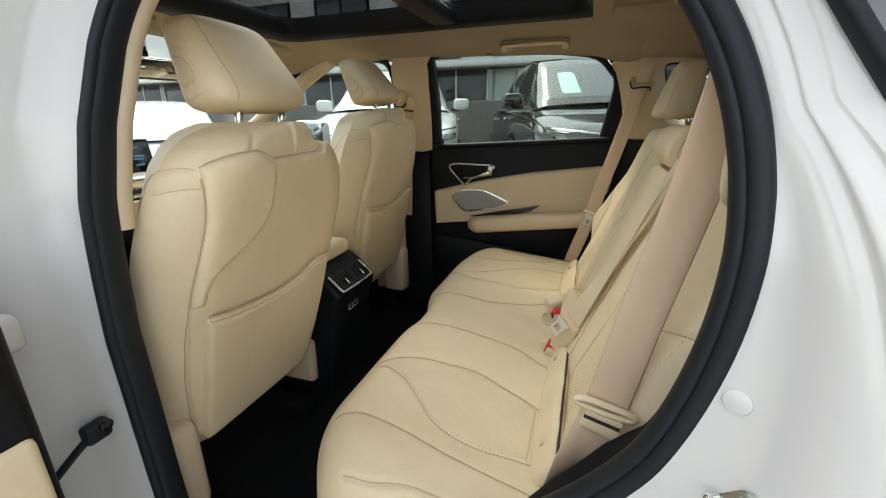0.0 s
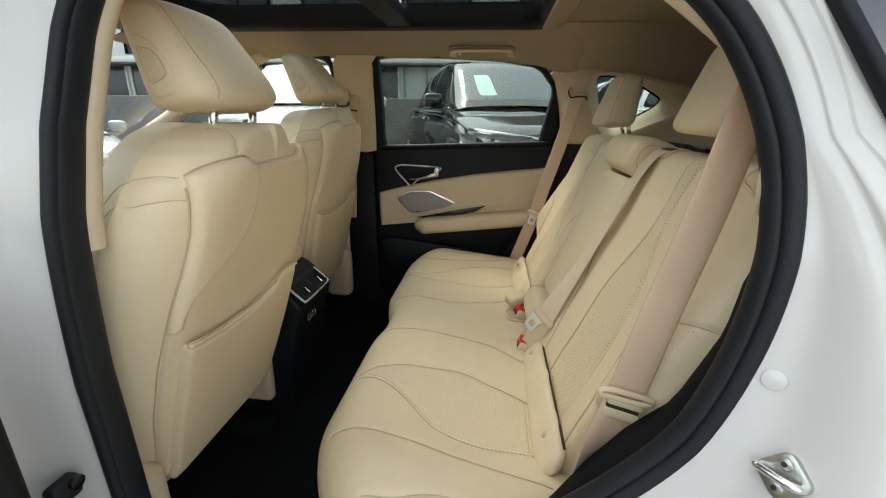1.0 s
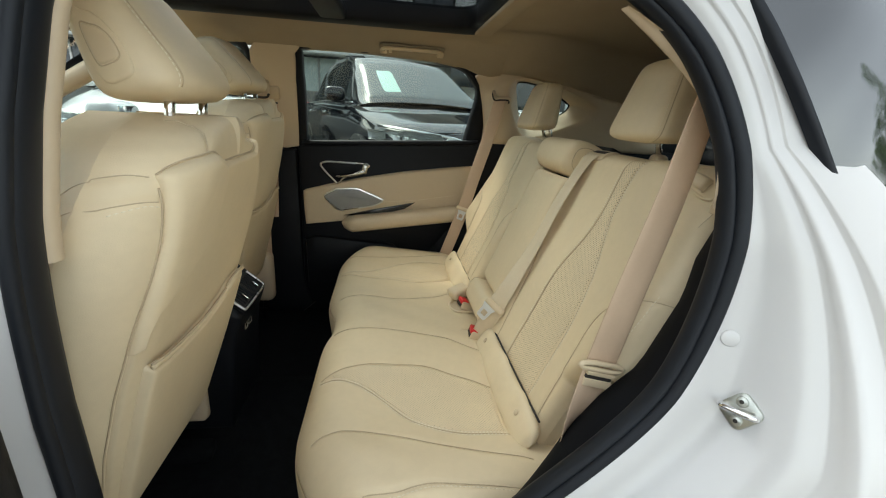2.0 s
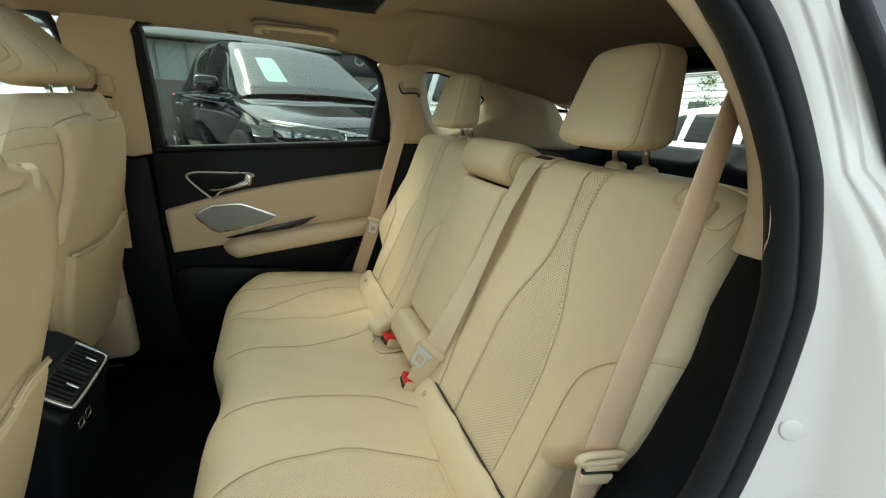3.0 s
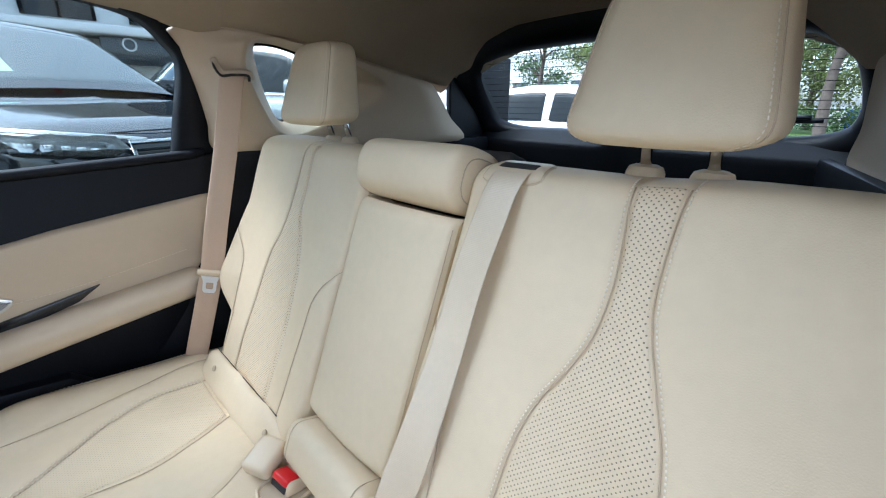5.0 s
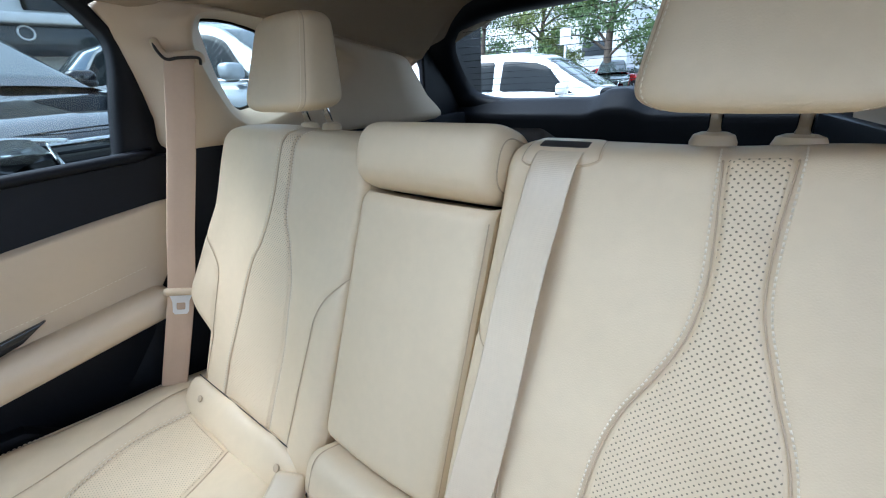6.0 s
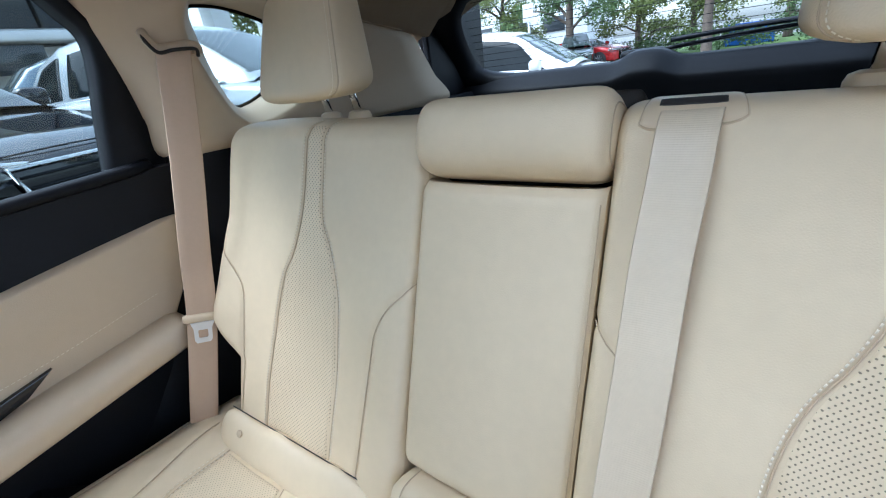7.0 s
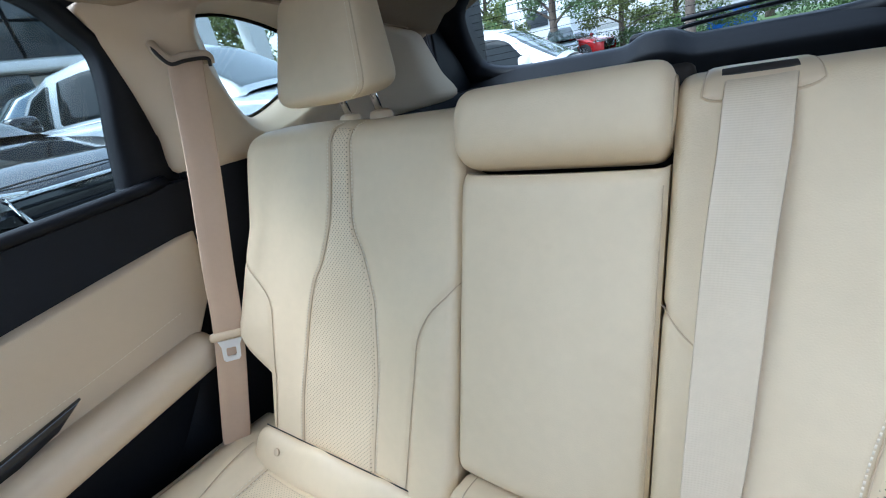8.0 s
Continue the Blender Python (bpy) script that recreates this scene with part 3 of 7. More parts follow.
def b_pillar(s):
    edge = offset_loop(DOORWAY, 0.010 if s > 0 else -0.003)
    deep = 0 if s > 0 else 0.02
    up = sorted([tuple(p) for p in edge if p[0] < -0.42 and 1.075 < p[1] < 1.415], key=lambda p: p[1])
    if s > 0:
        up = [(-0.612, 1.078), (-0.606, 1.2), (-0.600, 1.32), (-0.592, 1.40), (-0.57, 1.425)]
    dn = sorted([tuple(p) for p in edge if p[0] < -0.5 and 0.40 < p[1] < 1.06], key=lambda p: p[1])
    lining("trim_pillar_upper", [(-0.755, 1.075), (-0.66, 1.068)] + up + ([(-0.58, 1.430), (-0.72, 1.430), (-0.745, 1.40)] if s > 0 else [(-0.50, 1.475), (-0.72, 1.478), (-0.745, 1.40)]), TRIM, s,
           "beige plastic upper centre pillar trim", inset=(0.002 if s > 0 else 0.012) + deep, thick=0.03, bevel=0.012, category="pillar trim")
    lining("trim_pillar_lower", [(-0.80, 0.36), (-0.625, 0.36)] + dn + [(-0.625, 1.066), (-0.66, 1.064), (-0.757, 1.071)], BLACK, s, "black plastic lower centre pillar trim", inset=0.016 + deep, thick=0.03, bevel=0.01, category="pillar trim")


b_pillar(1)
b_pillar(-1)
# roof rails between headliner and door frames
for s in (1, -1):
    xs1 = np.linspace(-1.3, 0.75, 40)
    sag = lerp([(-0.35, 0), (-0.1, 0.010), (0.02, 0.026), (0.08, 0.045), (0.14, 0.05), (0.22, 0.04), (0.4, 0.0)])
    rows = [np.stack([xs1, s * (inward(xs1, z) + dy), np.full(40, z) - 0.10 * np.clip(xs1 - 0.42, 0, None) - sag(xs1) * k], 1) for z, dy, k in ((1.418, 0.03, 1), (1.422, 0.0, 1), (1.436, -0.012, 0.7), (1.458, -0.03, 0.3), (1.468, -0.06, 0))]
    tagged(sheet("trim_roof_rail", np.array(rows), CLOTH), "beige cloth roof rail lining over the doors", "roof rail", kind="structure")

# sides of the headliner, rolled down to a seam over the rear pillar linings
for s in (1, -1):
    seam_z = lerp(SEAM_LINE + [(0.80, 1.262)])
    xs1 = np.linspace(0.035, 0.695, 50)
    zb = seam_z(xs1)
    yb = inward(xs1, zb) - 0.006
    rows = [np.stack([xs1, s * (yb + 0.012), zb - 0.001], 1)]
    for k in np.linspace(0, 1, 12):
        y = yb + (0.28 - yb) * k
        zr = roof_z(xs1, y) - 0.003
        lead = np.clip((xs1 - 0.02) / 0.2, 0, 1)
        droop = (1 - k) ** (2.2 + 8 * (1 - lead * lead * (3 - 2 * lead)))
        rows.append(np.stack([xs1, s * y, zr + (zb - zr) * droop], 1))
    tagged(sheet("trim_roof_side", np.array(rows), CLOTH), "beige headliner side rolled down to the rear pillar lining", "headliner", kind="structure")
    tagged(tube("trim_roof_seam", np.stack([xs1[:44], s * (yb[:44] + 0.001), zb[:44] - 0.001], 1), 0.0015, CREASE, sides=6), "thin dark seam between headliner and pillar lining", "headliner", kind="structure")

# tailgate
half_gate = [(0.952, 0.15, 1.163), (0.950, 0.33, 1.166), (0.932, 0.41, 1.182), (0.905, 0.43, 1.21), (0.860, 0.427, 1.25), (0.800, 0.407, 1.304), (0.772, 0.375, 1.330), (0.752, 0.33, 1.348), (0.737, 0.22, 1.360)]
GATE_IN = [(0.952, 0, 1.163)] + half_gate + [(0.733, 0, 1.364)] + [(x, -y, z) for x, y, z in half_gate[::-1]]
gate = thing("door_tailgate", "black plastic lining of the closed tailgate round its window", "tailgate", kind="structure")
G = curve(GATE_IN, 120, closed=True)
mid = G.mean(0)


def gate_ring(k, dx, dz=0.0):
    Q = G.copy()
    Q[:, 1] = Q[:, 1] * (1 + k * 0.2)
    Q[:, 2] = mid[2] + (Q[:, 2] - mid[2]) * (1 + k * 0.55) + dz
    Q[:, 0] = mid[0] + (Q[:, 0] - mid[0]) * (1 + k * 0.12) + dx
    return Q


sheet("lining", np.array([gate_ring(-0.02, 0.02), gate_ring(0.0, 0.0), gate_ring(0.12, -0.02), gate_ring(0.5, -0.035), gate_ring(0.9, -0.03), gate_ring(1.3, -0.04), gate_ring(1.5, 0.02)]), BLACK, gate, close_u=True)
win = thing("window_rear", "clear tailgate window with fine heating wires", "rear window", kind="structure")
bm = bmesh.new()
bm.faces.new([bm.verts.new(p) for p in gate_ring(0.05, 0.024)])
bmesh.ops.triangulate(bm, faces=bm.faces[:])
part("pane", bm, PRIVACY, win, smooth=False)
for k in range(11):
    z = 1.19 + 0.0165 * k
    x = float(np.interp(z, [1.163, 1.378], [0.952, 0.72])) + 0.018
    tube("heating_wire", [(x, -0.42 + 0.004 * k, z), (x, 0.42 - 0.004 * k, z)], 0.0006, GLOSSBLK, win, sides=4)
part("lower_lining", box((0.05, 1.12, 0.5), (0.93, 0, 0.86), 0.02), BLACK, gate)
U, V = np.meshgrid(np.linspace(-0.56, 0.56, 60), np.linspace(0, 1, 14))
bumpy = 0.022 * np.exp(-((U + 0.015) / 0.055) ** 4)
prof_x, prof_z = lerp([(0, 0.965), (0.25, 0.935), (0.6, 0.885), (1, 0.88)]), lerp([(0, 1.166), (0.25, 1.162), (0.6, 1.125), (1, 1.06)])
sheet("ledge", np.stack([prof_x(V) - 0.2 * bumpy, U, prof_z(V) + bumpy * np.clip(1.3 - V, 0, 1)], -1), BLACK, gate)
wiper = thing("rear_wiper", "black rear window wiper arm outside the glass", "wiper")
tube("arm", curve([(0.985, -0.02, 1.178), (0.985, -0.2, 1.192), (0.975, -0.38, 1.20)], 20), 0.008, BLACK, wiper, flat=0.6)
tube("blade", curve([(0.975, -0.06, 1.198), (0.975, -0.22, 1.206), (0.97, -0.36, 1.207)], 20), 0.0055, RUBBER, wiper)
part("pivot", box((0.05, 0.10, 0.03), (0.985, 0.0, 1.172), 0.012), BLACK, wiper)
tagged(part("floor_cargo", box((0.62, 1.12, 0.03), (0.62, 0, 0.72), 0.01), CARPET), "black carpeted cargo floor", "cargo floor", kind="structure")
tagged(part("wall_tail", box((0.03, 1.5, 1.1), (1.03, 0, 0.50), 0.01), PAINT), "white painted tail of the car", "car body", kind="structure")
# outer skins that close the shell
corner = plate([(0.045, 1.40), (0.078, 1.34), (0.104, 1.28), (0.116, 1.22), (0.115, 1.13), (0.20, 1.13), (0.20, 1.40)], 0.02, 0.003, lambda a, b, c: (a, 0.603 + 0.02 - c + 0.35 * max(0, 1.30 - b) * 0.9, b))
tagged(part("trim_window_corner", corner, BLACK), "black backing behind the rear corner of the door window", "pillar trim", kind="structure")
for s in (1, -1):
    tagged(part("trim_tail_pillar", box((0.30, 0.02, 0.36), (0.90, s * 0.478, 1.20), 0.006), BLACK), "black plastic tail pillar beside the tailgate window", "pillar trim", kind="structure")
    for x0, x1, z0, z1 in ((-2.2, -0.66, 0.1, 1.03), (-0.66, 0.15, 0.1, 1.05 if s > 0 else 0.34), (0.15, 1.02, 0.1, 1.06)):
        if s < 0 and x0 == 0.15:
            x0, z1 = 0.30, 0.9
        tagged(part("wall_outer_skin", box((x1 - x0, 0.03, z1 - z0), ((x0 + x1) / 2, s * (0.80 if s > 0 or x0 > 0 else 0.80), (z0 + z1) / 2), 0.01), PAINT), "white painted outer body panel", "car body", kind="structure")
    if s > 0:
        tagged(part("wall_pillar_skin", box((0.13, 0.02, 0.45), (-0.685, s * 0.675, 1.24), 0.006, m=pose(0, 0, 0, s * 14, 0, 0)), GLOSSBLK), "gloss black centre pillar cover", "car body", kind="structure")
tagged(part("floor_pan", box((3.3, 1.5, 0.03), (-0.6, 0, 0.30), 0.01), GLOSSBLK), "black underside of the car", "floor pan", kind="structure")

# ---- rear bench ----
BACK_X, BACK_Z = zip(*[(-0.012, 0.64), (0.0, 0.672), (0.055, 0.80), (0.115, 0.95), (0.165, 1.075), (0.186, 1.128), (0.195, 1.146), (0.211, 1.158), (0.24, 1.161), (0.285, 1.156), (0.302, 1.145), (0.31, 1.10)])
_bc = curve(np.c_[BACK_X, BACK_Z], 400)
_bl = np.r_[0, np.cumsum(np.hypot(*np.diff(_bc, axis=0).T))]
BACK_LEN = _bl[-1]


def back_s(z):
    """Length along the backrest's front face at height z."""
    k = np.argmax(_bc[:, 1])
    return np.interp(z, _bc[:k, 1], _bl[:k])


BACK_OUT = lerp([(0.64, 0.485), (0.70, 0.492), (0.79, 0.498), (0.82, 0.53), (0.85, 0.56), (1.0, 0.565), (1.1, 0.562), (1.15, 0.555), (1.2, 0.55)])
SEAM_SIDES = {
    "bolster": [(0.575, 0.985), (0.54, 0.968), (0.495, 0.935), (0.472, 0.90), (0.468, 0.83), (0.468, 0.76), (0.472, 0.66)],
    "waist": [(0.105, 0.978), (0.122, 0.960), (0.148, 0.935), (0.166, 0.90), (0.172, 0.85), (0.179, 0.774), (0.187, 0.68)],
}
BACK_SEAMS = {
    -1: {"outer": [(0.352, 1.165), (0.350, 1.10), (0.354, 1.05), (0.372, 1.0), (0.391, 0.95), (0.401, 0.89), (0.405, 0.80), (0.404, 0.68)],
         "inner": [(0.304, 1.165), (0.311, 1.10), (0.313, 1.06), (0.308, 1.02), (0.292, 0.98), (0.273, 0.943), (0.261, 0.90), (0.255, 0.84), (0.254, 0.76), (0.255, 0.68)], **SEAM_SIDES},
    1: {"outer": [(0.325, 1.165), (0.327, 1.08), (0.334, 1.03), (0.352, 0.98), (0.372, 0.945), (0.392, 0.87), (0.404, 0.77), (0.405, 0.68)],
        "inner": [(0.288, 1.165), (0.288, 1.07), (0.283, 1.03), (0.268, 1.0), (0.253, 0.955), (0.245, 0.92), (0.243, 0.83), (0.248, 0.72), (0.249, 0.68)], **SEAM_SIDES},
}


def back_base(Y, S):
    """Smooth face of a rear backrest half: |y| and length along the profile."""
    a = np.abs(Y)
    x, z = np.interp(S, _bl, _bc[:, 0]), np.interp(S, _bl, _bc[:, 1])
    lift = np.clip((a - 0.29) / 0.11, 0, 1)
    drop = (0.010 * np.clip((a - 0.45) / 0.13, 0, 1.2) ** 2 - 0.007 * lift * lift * (3 - 2 * lift)) * np.clip((S - 0.38) / 0.1, 0, 1)
    fwd = 0.028 * np.exp(-((a - 0.53) / 0.05) ** 2) * np.clip((1.02 - z) / 0.15, 0, 1) + 0.010 * np.exp(-((a - 0.14) / 0.05) ** 2) * np.clip((1.0 - z) / 0.1, 0, 1)
    fwd = fwd - 0.010 * np.exp(-((a - 0.33) / 0.09) ** 2) * np.clip((1.05 - z) / 0.2, 0, 1)
    out = BACK_OUT(z)
    inn = 0.1085
    R1, R2 = 0.045, 0.015
    e = np.clip((a - (out - R1)) / R1, 0, 1)
    f = np.clip(((inn + R2) - a) / R2, 0, 1)
    push = R1 * (1 - np.sqrt(1 - np.minimum(e, 0.999) ** 2)) + R2 * (1 - np.sqrt(1 - np.minimum(f, 0.999) ** 2))
    top = np.clip((S - 0.5) / 0.06, 0, 1)
    x = x + 0.0012 * np.sin(a * 41 + S * 17) * np.sin(S * 23 - a * 9)
    return np.stack([x + (push - fwd) * (1 - 0.6 * top) * 0.93, Y, z - drop - (push * 0.6) * top - 0.36 * (push - fwd) * (1 - top)], -1)


def rear_back(s, label):
    seat = thing("rear_bench_half", label, "seat back", "rear seat backs", at=(0.15, s * 0.33, 0.68))
    seams = BACK_SEAMS[s]
    nu, nv = 150, 190
    W, V = np.meshgrid(np.linspace(0, 1, nu), np.linspace(0, BACK_LEN, nv))
    z = np.interp(V, _bl, _bc[:, 1])
    A = 0.1085 + (BACK_OUT(z) - 0.1085) * W
    P = back_base(A, V)
    N = normals(back_base, A, V)
    N *= np.sign(-N[nv // 3, nu // 2, 0])
    g = np.zeros_like(A)
    for line in seams.values():
        L = [(a, float(back_s(zz))) for a, zz in line]
        g = np.maximum(g, groove(A, V, L, 0.0035))
    fade = 1 - np.clip((V - back_s(1.168)) / 0.02, 0, 1)
    P = P - (g * fade * 0.0028)[..., None] * N
    # side and rear walls
    rim = []
    for col in (0, -1):
        e = P[:, col]
        rim.append(np.stack([e, e + arr(0.05, 0, -0.015), e + arr(0.10, 0, -0.04)], 1))
    P[..., 1] *= s
    for r in rim:
        r[..., 1] *= s
    sheet("backrest", P, LEATHER, seat, extra=[(r, None) for r in rim])
    f = lambda Y, S: back_base(Y, S) * arr(1, s, 1)
    sd = 1 if normals(f, arr(0.33), arr(0.25))[0, 0] < 0 else -1
    S0, S1 = float(back_s(0.672)), float(back_s(1.1585))
    vs = lambda v: np.interp(S0 + (S1 - S0) * v, _bl, _bc[:, 1])
    cv = {k: curve(L, 60) for k, L in seams.items()}
    at = {k: (lambda zz, c=c: np.interp(zz, c[::-1, 1], c[::-1, 0])) for k, c in cv.items()}
    Q, uv = laid(f, lambda v: at["inner"](vs(v)) + 0.0022, lambda v: at["outer"](vs(v)) - 0.0022, lambda u: S0 + 0 * u, lambda u: S1 + 0 * u, 0.0016, 0.006, 36, 120, 0.004, sd)
    sheet("perforated_insert", Q, PERF, seat, "perforated leather insert", uv=uv)
    for k, off in (("inner", -0.0045), ("outer", 0.0045)):
        stitches("stitching", f, [(a + off, float(back_s(zz))) for a, zz in seams[k]], SEAM, seat, pitch=0.0052, size=0.0008, side=sd, lift=0.0016)
    stitches("stitching", f, [(0.553, float(back_s(0.985))), (0.552, float(back_s(0.93))), (0.548, float(back_s(0.87)))], SEAM, seat, side=sd, lift=0.0018)
    for line in seams.values():
        crease(f, [(a, float(back_s(min(zz, 1.157)))) for a, zz in line], seat, sd)
    # shell behind the padding
    part("back_shell", box((0.03, 0.43, 0.46), (0.24, s * 0.335, 0.90), 0.01, m=pose(0, 0, 0, 0, 21.5, 0)), CARPET, seat, "black carpeted seat shell")
    # head restraint posts and their sockets
    for dy in (-0.032, 0.032):
        y = s * 0.32 + dy
        part("post_socket", cyl(0.020, 0.026, (0.273, y, 1.158), pose(0, 0, 0, 0, 4, 0) @ Matrix.Diagonal((0.8, 1, 1, 1)), bevel=0.009, sides=28), CLIP, seat, "beige plastic collar")
    return seat


rear_back(1, "beige leather rear seat back with perforated strip")
rear_back(-1, "beige leather rear seat back with perforated strip beside the open door")


def rear_restraint(s):
    hr = thing("head_restraint", "beige leather head restraint on two chrome posts", "headrest", "rear head restraints", at=(0.25, s * 0.32, 1.18))
    W, V = np.meshgrid(np.linspace(0, 2 * np.pi, 72, endpoint=False), np.linspace(-1, 1, 46))
    zz = V
    k = np.clip(1 - np.abs(V) ** 9, 0, 1) ** 0.45 * 0.94 + 0.06
    k[0], k[-1] = 0.0, 0.0
    k = np.where(V > 0, np.clip(1 - np.abs(V) ** 10, 0, 1) ** 0.45 * 0.94 + 0.06, k)
    k[-1] = 0.0
    half = (0.0945 - 0.025 * (V + 1) / 2) * k
    deep = (0.042 - 0.010 * V) * k
    c, d = np.cos(W), np.sin(W)
    sup = lambda q, n: np.sign(q) * np.abs(q) ** n
    y = half * sup(c, 0.42)
    x = deep * sup(d, 0.55)
    z = 1.268 + 0.0755 * V
    x = x + 0.242 + 0.22 * (z - 1.277) - 0.006 * np.cos(y / 0.1 * 1.3)
    g = np.exp(-((np.abs(y) - (half - 0.007)) / 0.003) ** 2) * np.clip(-d * 2, 0, 1) * (k > 0.5)
    x = x + 0.0022 * g
    P = np.stack([x, s * 0.317 + y, z], -1)
    sheet("cushion", P, LEATHER, hr, close_u=True)
    Vr = np.linspace(-0.93, 0.93, 40)
    kr = np.where(Vr > 0, np.clip(1 - np.abs(Vr) ** 10, 0, 1) ** 0.45, np.clip(1 - np.abs(Vr) ** 9, 0, 1) ** 0.45) * 0.94 + 0.06
    hr_half, hr_deep, zr = (0.0945 - 0.025 * (Vr + 1) / 2) * kr, (0.042 - 0.010 * Vr) * kr, 1.268 + 0.0755 * Vr
    for sgn in (-1, 1):
        lines = []
        for inset, lift in ((0.007, -0.0018), (0.0105, 0.0002)):
            yr = hr_half - inset
            cr = np.clip(yr / hr_half, 0, 1) ** (1 / 0.42)
            xr = -hr_deep * (1 - cr * cr) ** 0.275 + 0.242 + 0.22 * (zr - 1.277) - 0.006 * np.cos(yr / 0.1 * 1.3) - lift
            lines.append(np.stack([xr, s * 0.317 + sgn * yr, zr], 1))
        tube("seam", lines[0], 0.0008, CREASE, hr, sides=6)
        edge = lines[1]
        f = lambda A, B: np.stack([np.interp(B, np.arange(40), edge[:, q]) for q in range(3)], -1) + np.stack([0 * A, A, 0 * A], -1)
        stitches("stitching", f, [(0, 0.0), (0, 20.0), (0, 39.0)], SEAM, hr, pitch=0.005, size=0.0005, side=1 if normals(f, arr(0.0), arr(18.0))[0, 0] < 0 else -1, lift=0.0006)
    for dy in (-0.032, 0.032):
        yy = s * 0.32 + dy
        tube("post", [(0.274, yy, 1.158), (0.267, yy, 1.19), (0.257, yy, 1.232)], 0.0058, CHROME, hr, "chrome post")
    return hr


rear_restraint(1)
rear_restraint(-1)

# centre armrest, folded up, with its roll-shaped head restraint
arm = thing("folding_armrest", "beige leather centre armrest folded into the seat back", "armrest", at=(0.1, 0, 0.7))


def arm_face(Y, Z):
    k = np.clip((np.abs(Y) - 0.0945) / 0.0125, 0, 0.999)
    t = np.clip((Z - 1.078) / 0.014, 0, 0.999)
    b = np.clip((0.775 - Z) / 0.03, 0, 0.999)
    push = 0.0125 * (1 - np.sqrt(1 - k ** 2)) + 0.014 * (1 - np.sqrt(1 - t ** 2)) + 0.03 * (1 - np.sqrt(1 - b ** 2))
    return np.stack([0.395 * (Z - 0.66) - 0.004 - 0.006 * (1 - (Y / 0.107) ** 2) + push, Y, Z], -1)


W, V = np.meshgrid(np.linspace(-0.1068, 0.1068, 70), np.linspace(0.745, 1.0918, 84))
P = arm_face(W, V)
g = groove(W, V, [(-0.1035, 0.75), (-0.1035, 1.084)], 0.0016)
P[..., 0] += 0.0018 * g
rim = [np.stack([e, e + arr(0.07, 0, -0.02)], 1) for e in (P[:, 0], P[:, -1], P[0], P[-1])]
sheet("pad", P, LEATHER, arm, extra=[(r, None) for r in rim])
sa = 1 if normals(arm_face, arr(0.0), arr(0.9))[0, 0] < 0 else -1
crease(arm_face, [(-0.1035, 0.76), (-0.1035, 0.9), (-0.1035, 1.080)], arm, sa, sink=0.0007, r=0.0006)
# solid dark block paints the shade in the recess round the armrest
part("recess", box((0.06, 0.24, 0.5), (0.20, 0, 0.93), 0.01, m=pose(0, 0, 0, 0, 21.5, 0)), GAP, arm, "dark block painting the shade behind the armrest")
roll = thing("centre_head_restraint", "beige leather roll-shaped centre head restraint lowered onto the seat back", "headrest", at=(0.22, 0, 1.1))
W, V = np.meshgrid(np.linspace(0, 2 * np.pi, 56, endpoint=False), np.linspace(-1, 1, 60))
k = np.clip(1 - np.abs(V) ** 18, 0, 1) ** 0.5
k[0], k[-1] = 0, 0
sup = lambda q, n: np.sign(q) * np.abs(q) ** n
rx, rz = 0.058 * k * sup(np.cos(W), 0.75), 0.046 * k * sup(np.sin(W), 0.72)
g = np.exp(-((np.abs(V) - 0.955) / 0.012) ** 2)
rx, rz = rx * (1 - 0.035 * g), rz * (1 - 0.035 * g)
a = radians(-20)
P = np.stack([0.215 + rx * math.cos(a) - rz * math.sin(a), 0.111 * V, 1.1325 + rx * math.sin(a) + rz * math.cos(a)], -1)
sheet("cushion", P, LEATHER, roll, close_u=True)
for row in (1, -2):
    sgn = -1 if row == 1 else 1
    q = int(np.argmin(np.abs(V[:, 0] - sgn * 0.955)))
    tube("seam", P[q] + (P[q] - P[q].mean(0)) * 0.004, 0.0009, CREASE, roll, closed=True, sides=6)
# base coloured dark to paint an unbroken line of shade under the roll
part("base_block", box((0.06, 0.19, 0.05), (0.256, 0, 1.09), 0.01), GAP, roll, "base under the roll, darkened for the shade there")
# padded base under the armrest
pad = thing("armrest_base_pad", "beige leather roll pad at the foot of the armrest", "seat pad", at=(0.0, 0, 0.7))
part("pad", box((0.075, 0.215, 0.075), (0.022, 0.0, 0.712), 0.024, 4, m=pose(0, 0, 0, 0, 22, 0)), LEATHER, pad)
for y in (-0.083, 0.083):
    a = np.linspace(0, 2 * np.pi, 48, endpoint=False)
    c, d = np.sign(np.cos(a)) * np.abs(np.cos(a)) ** 0.5 * 0.0376, np.sign(np.sin(a)) * np.abs(np.sin(a)) ** 0.5 * 0.0376
    k = radians(22)
    tube("seam", np.stack([0.022 + c * math.cos(k) + d * math.sin(k), np.full(48, y), 0.712 - c * math.sin(k) + d * math.cos(k)], 1), 0.0007, CREASE, pad, closed=True, sides=6)

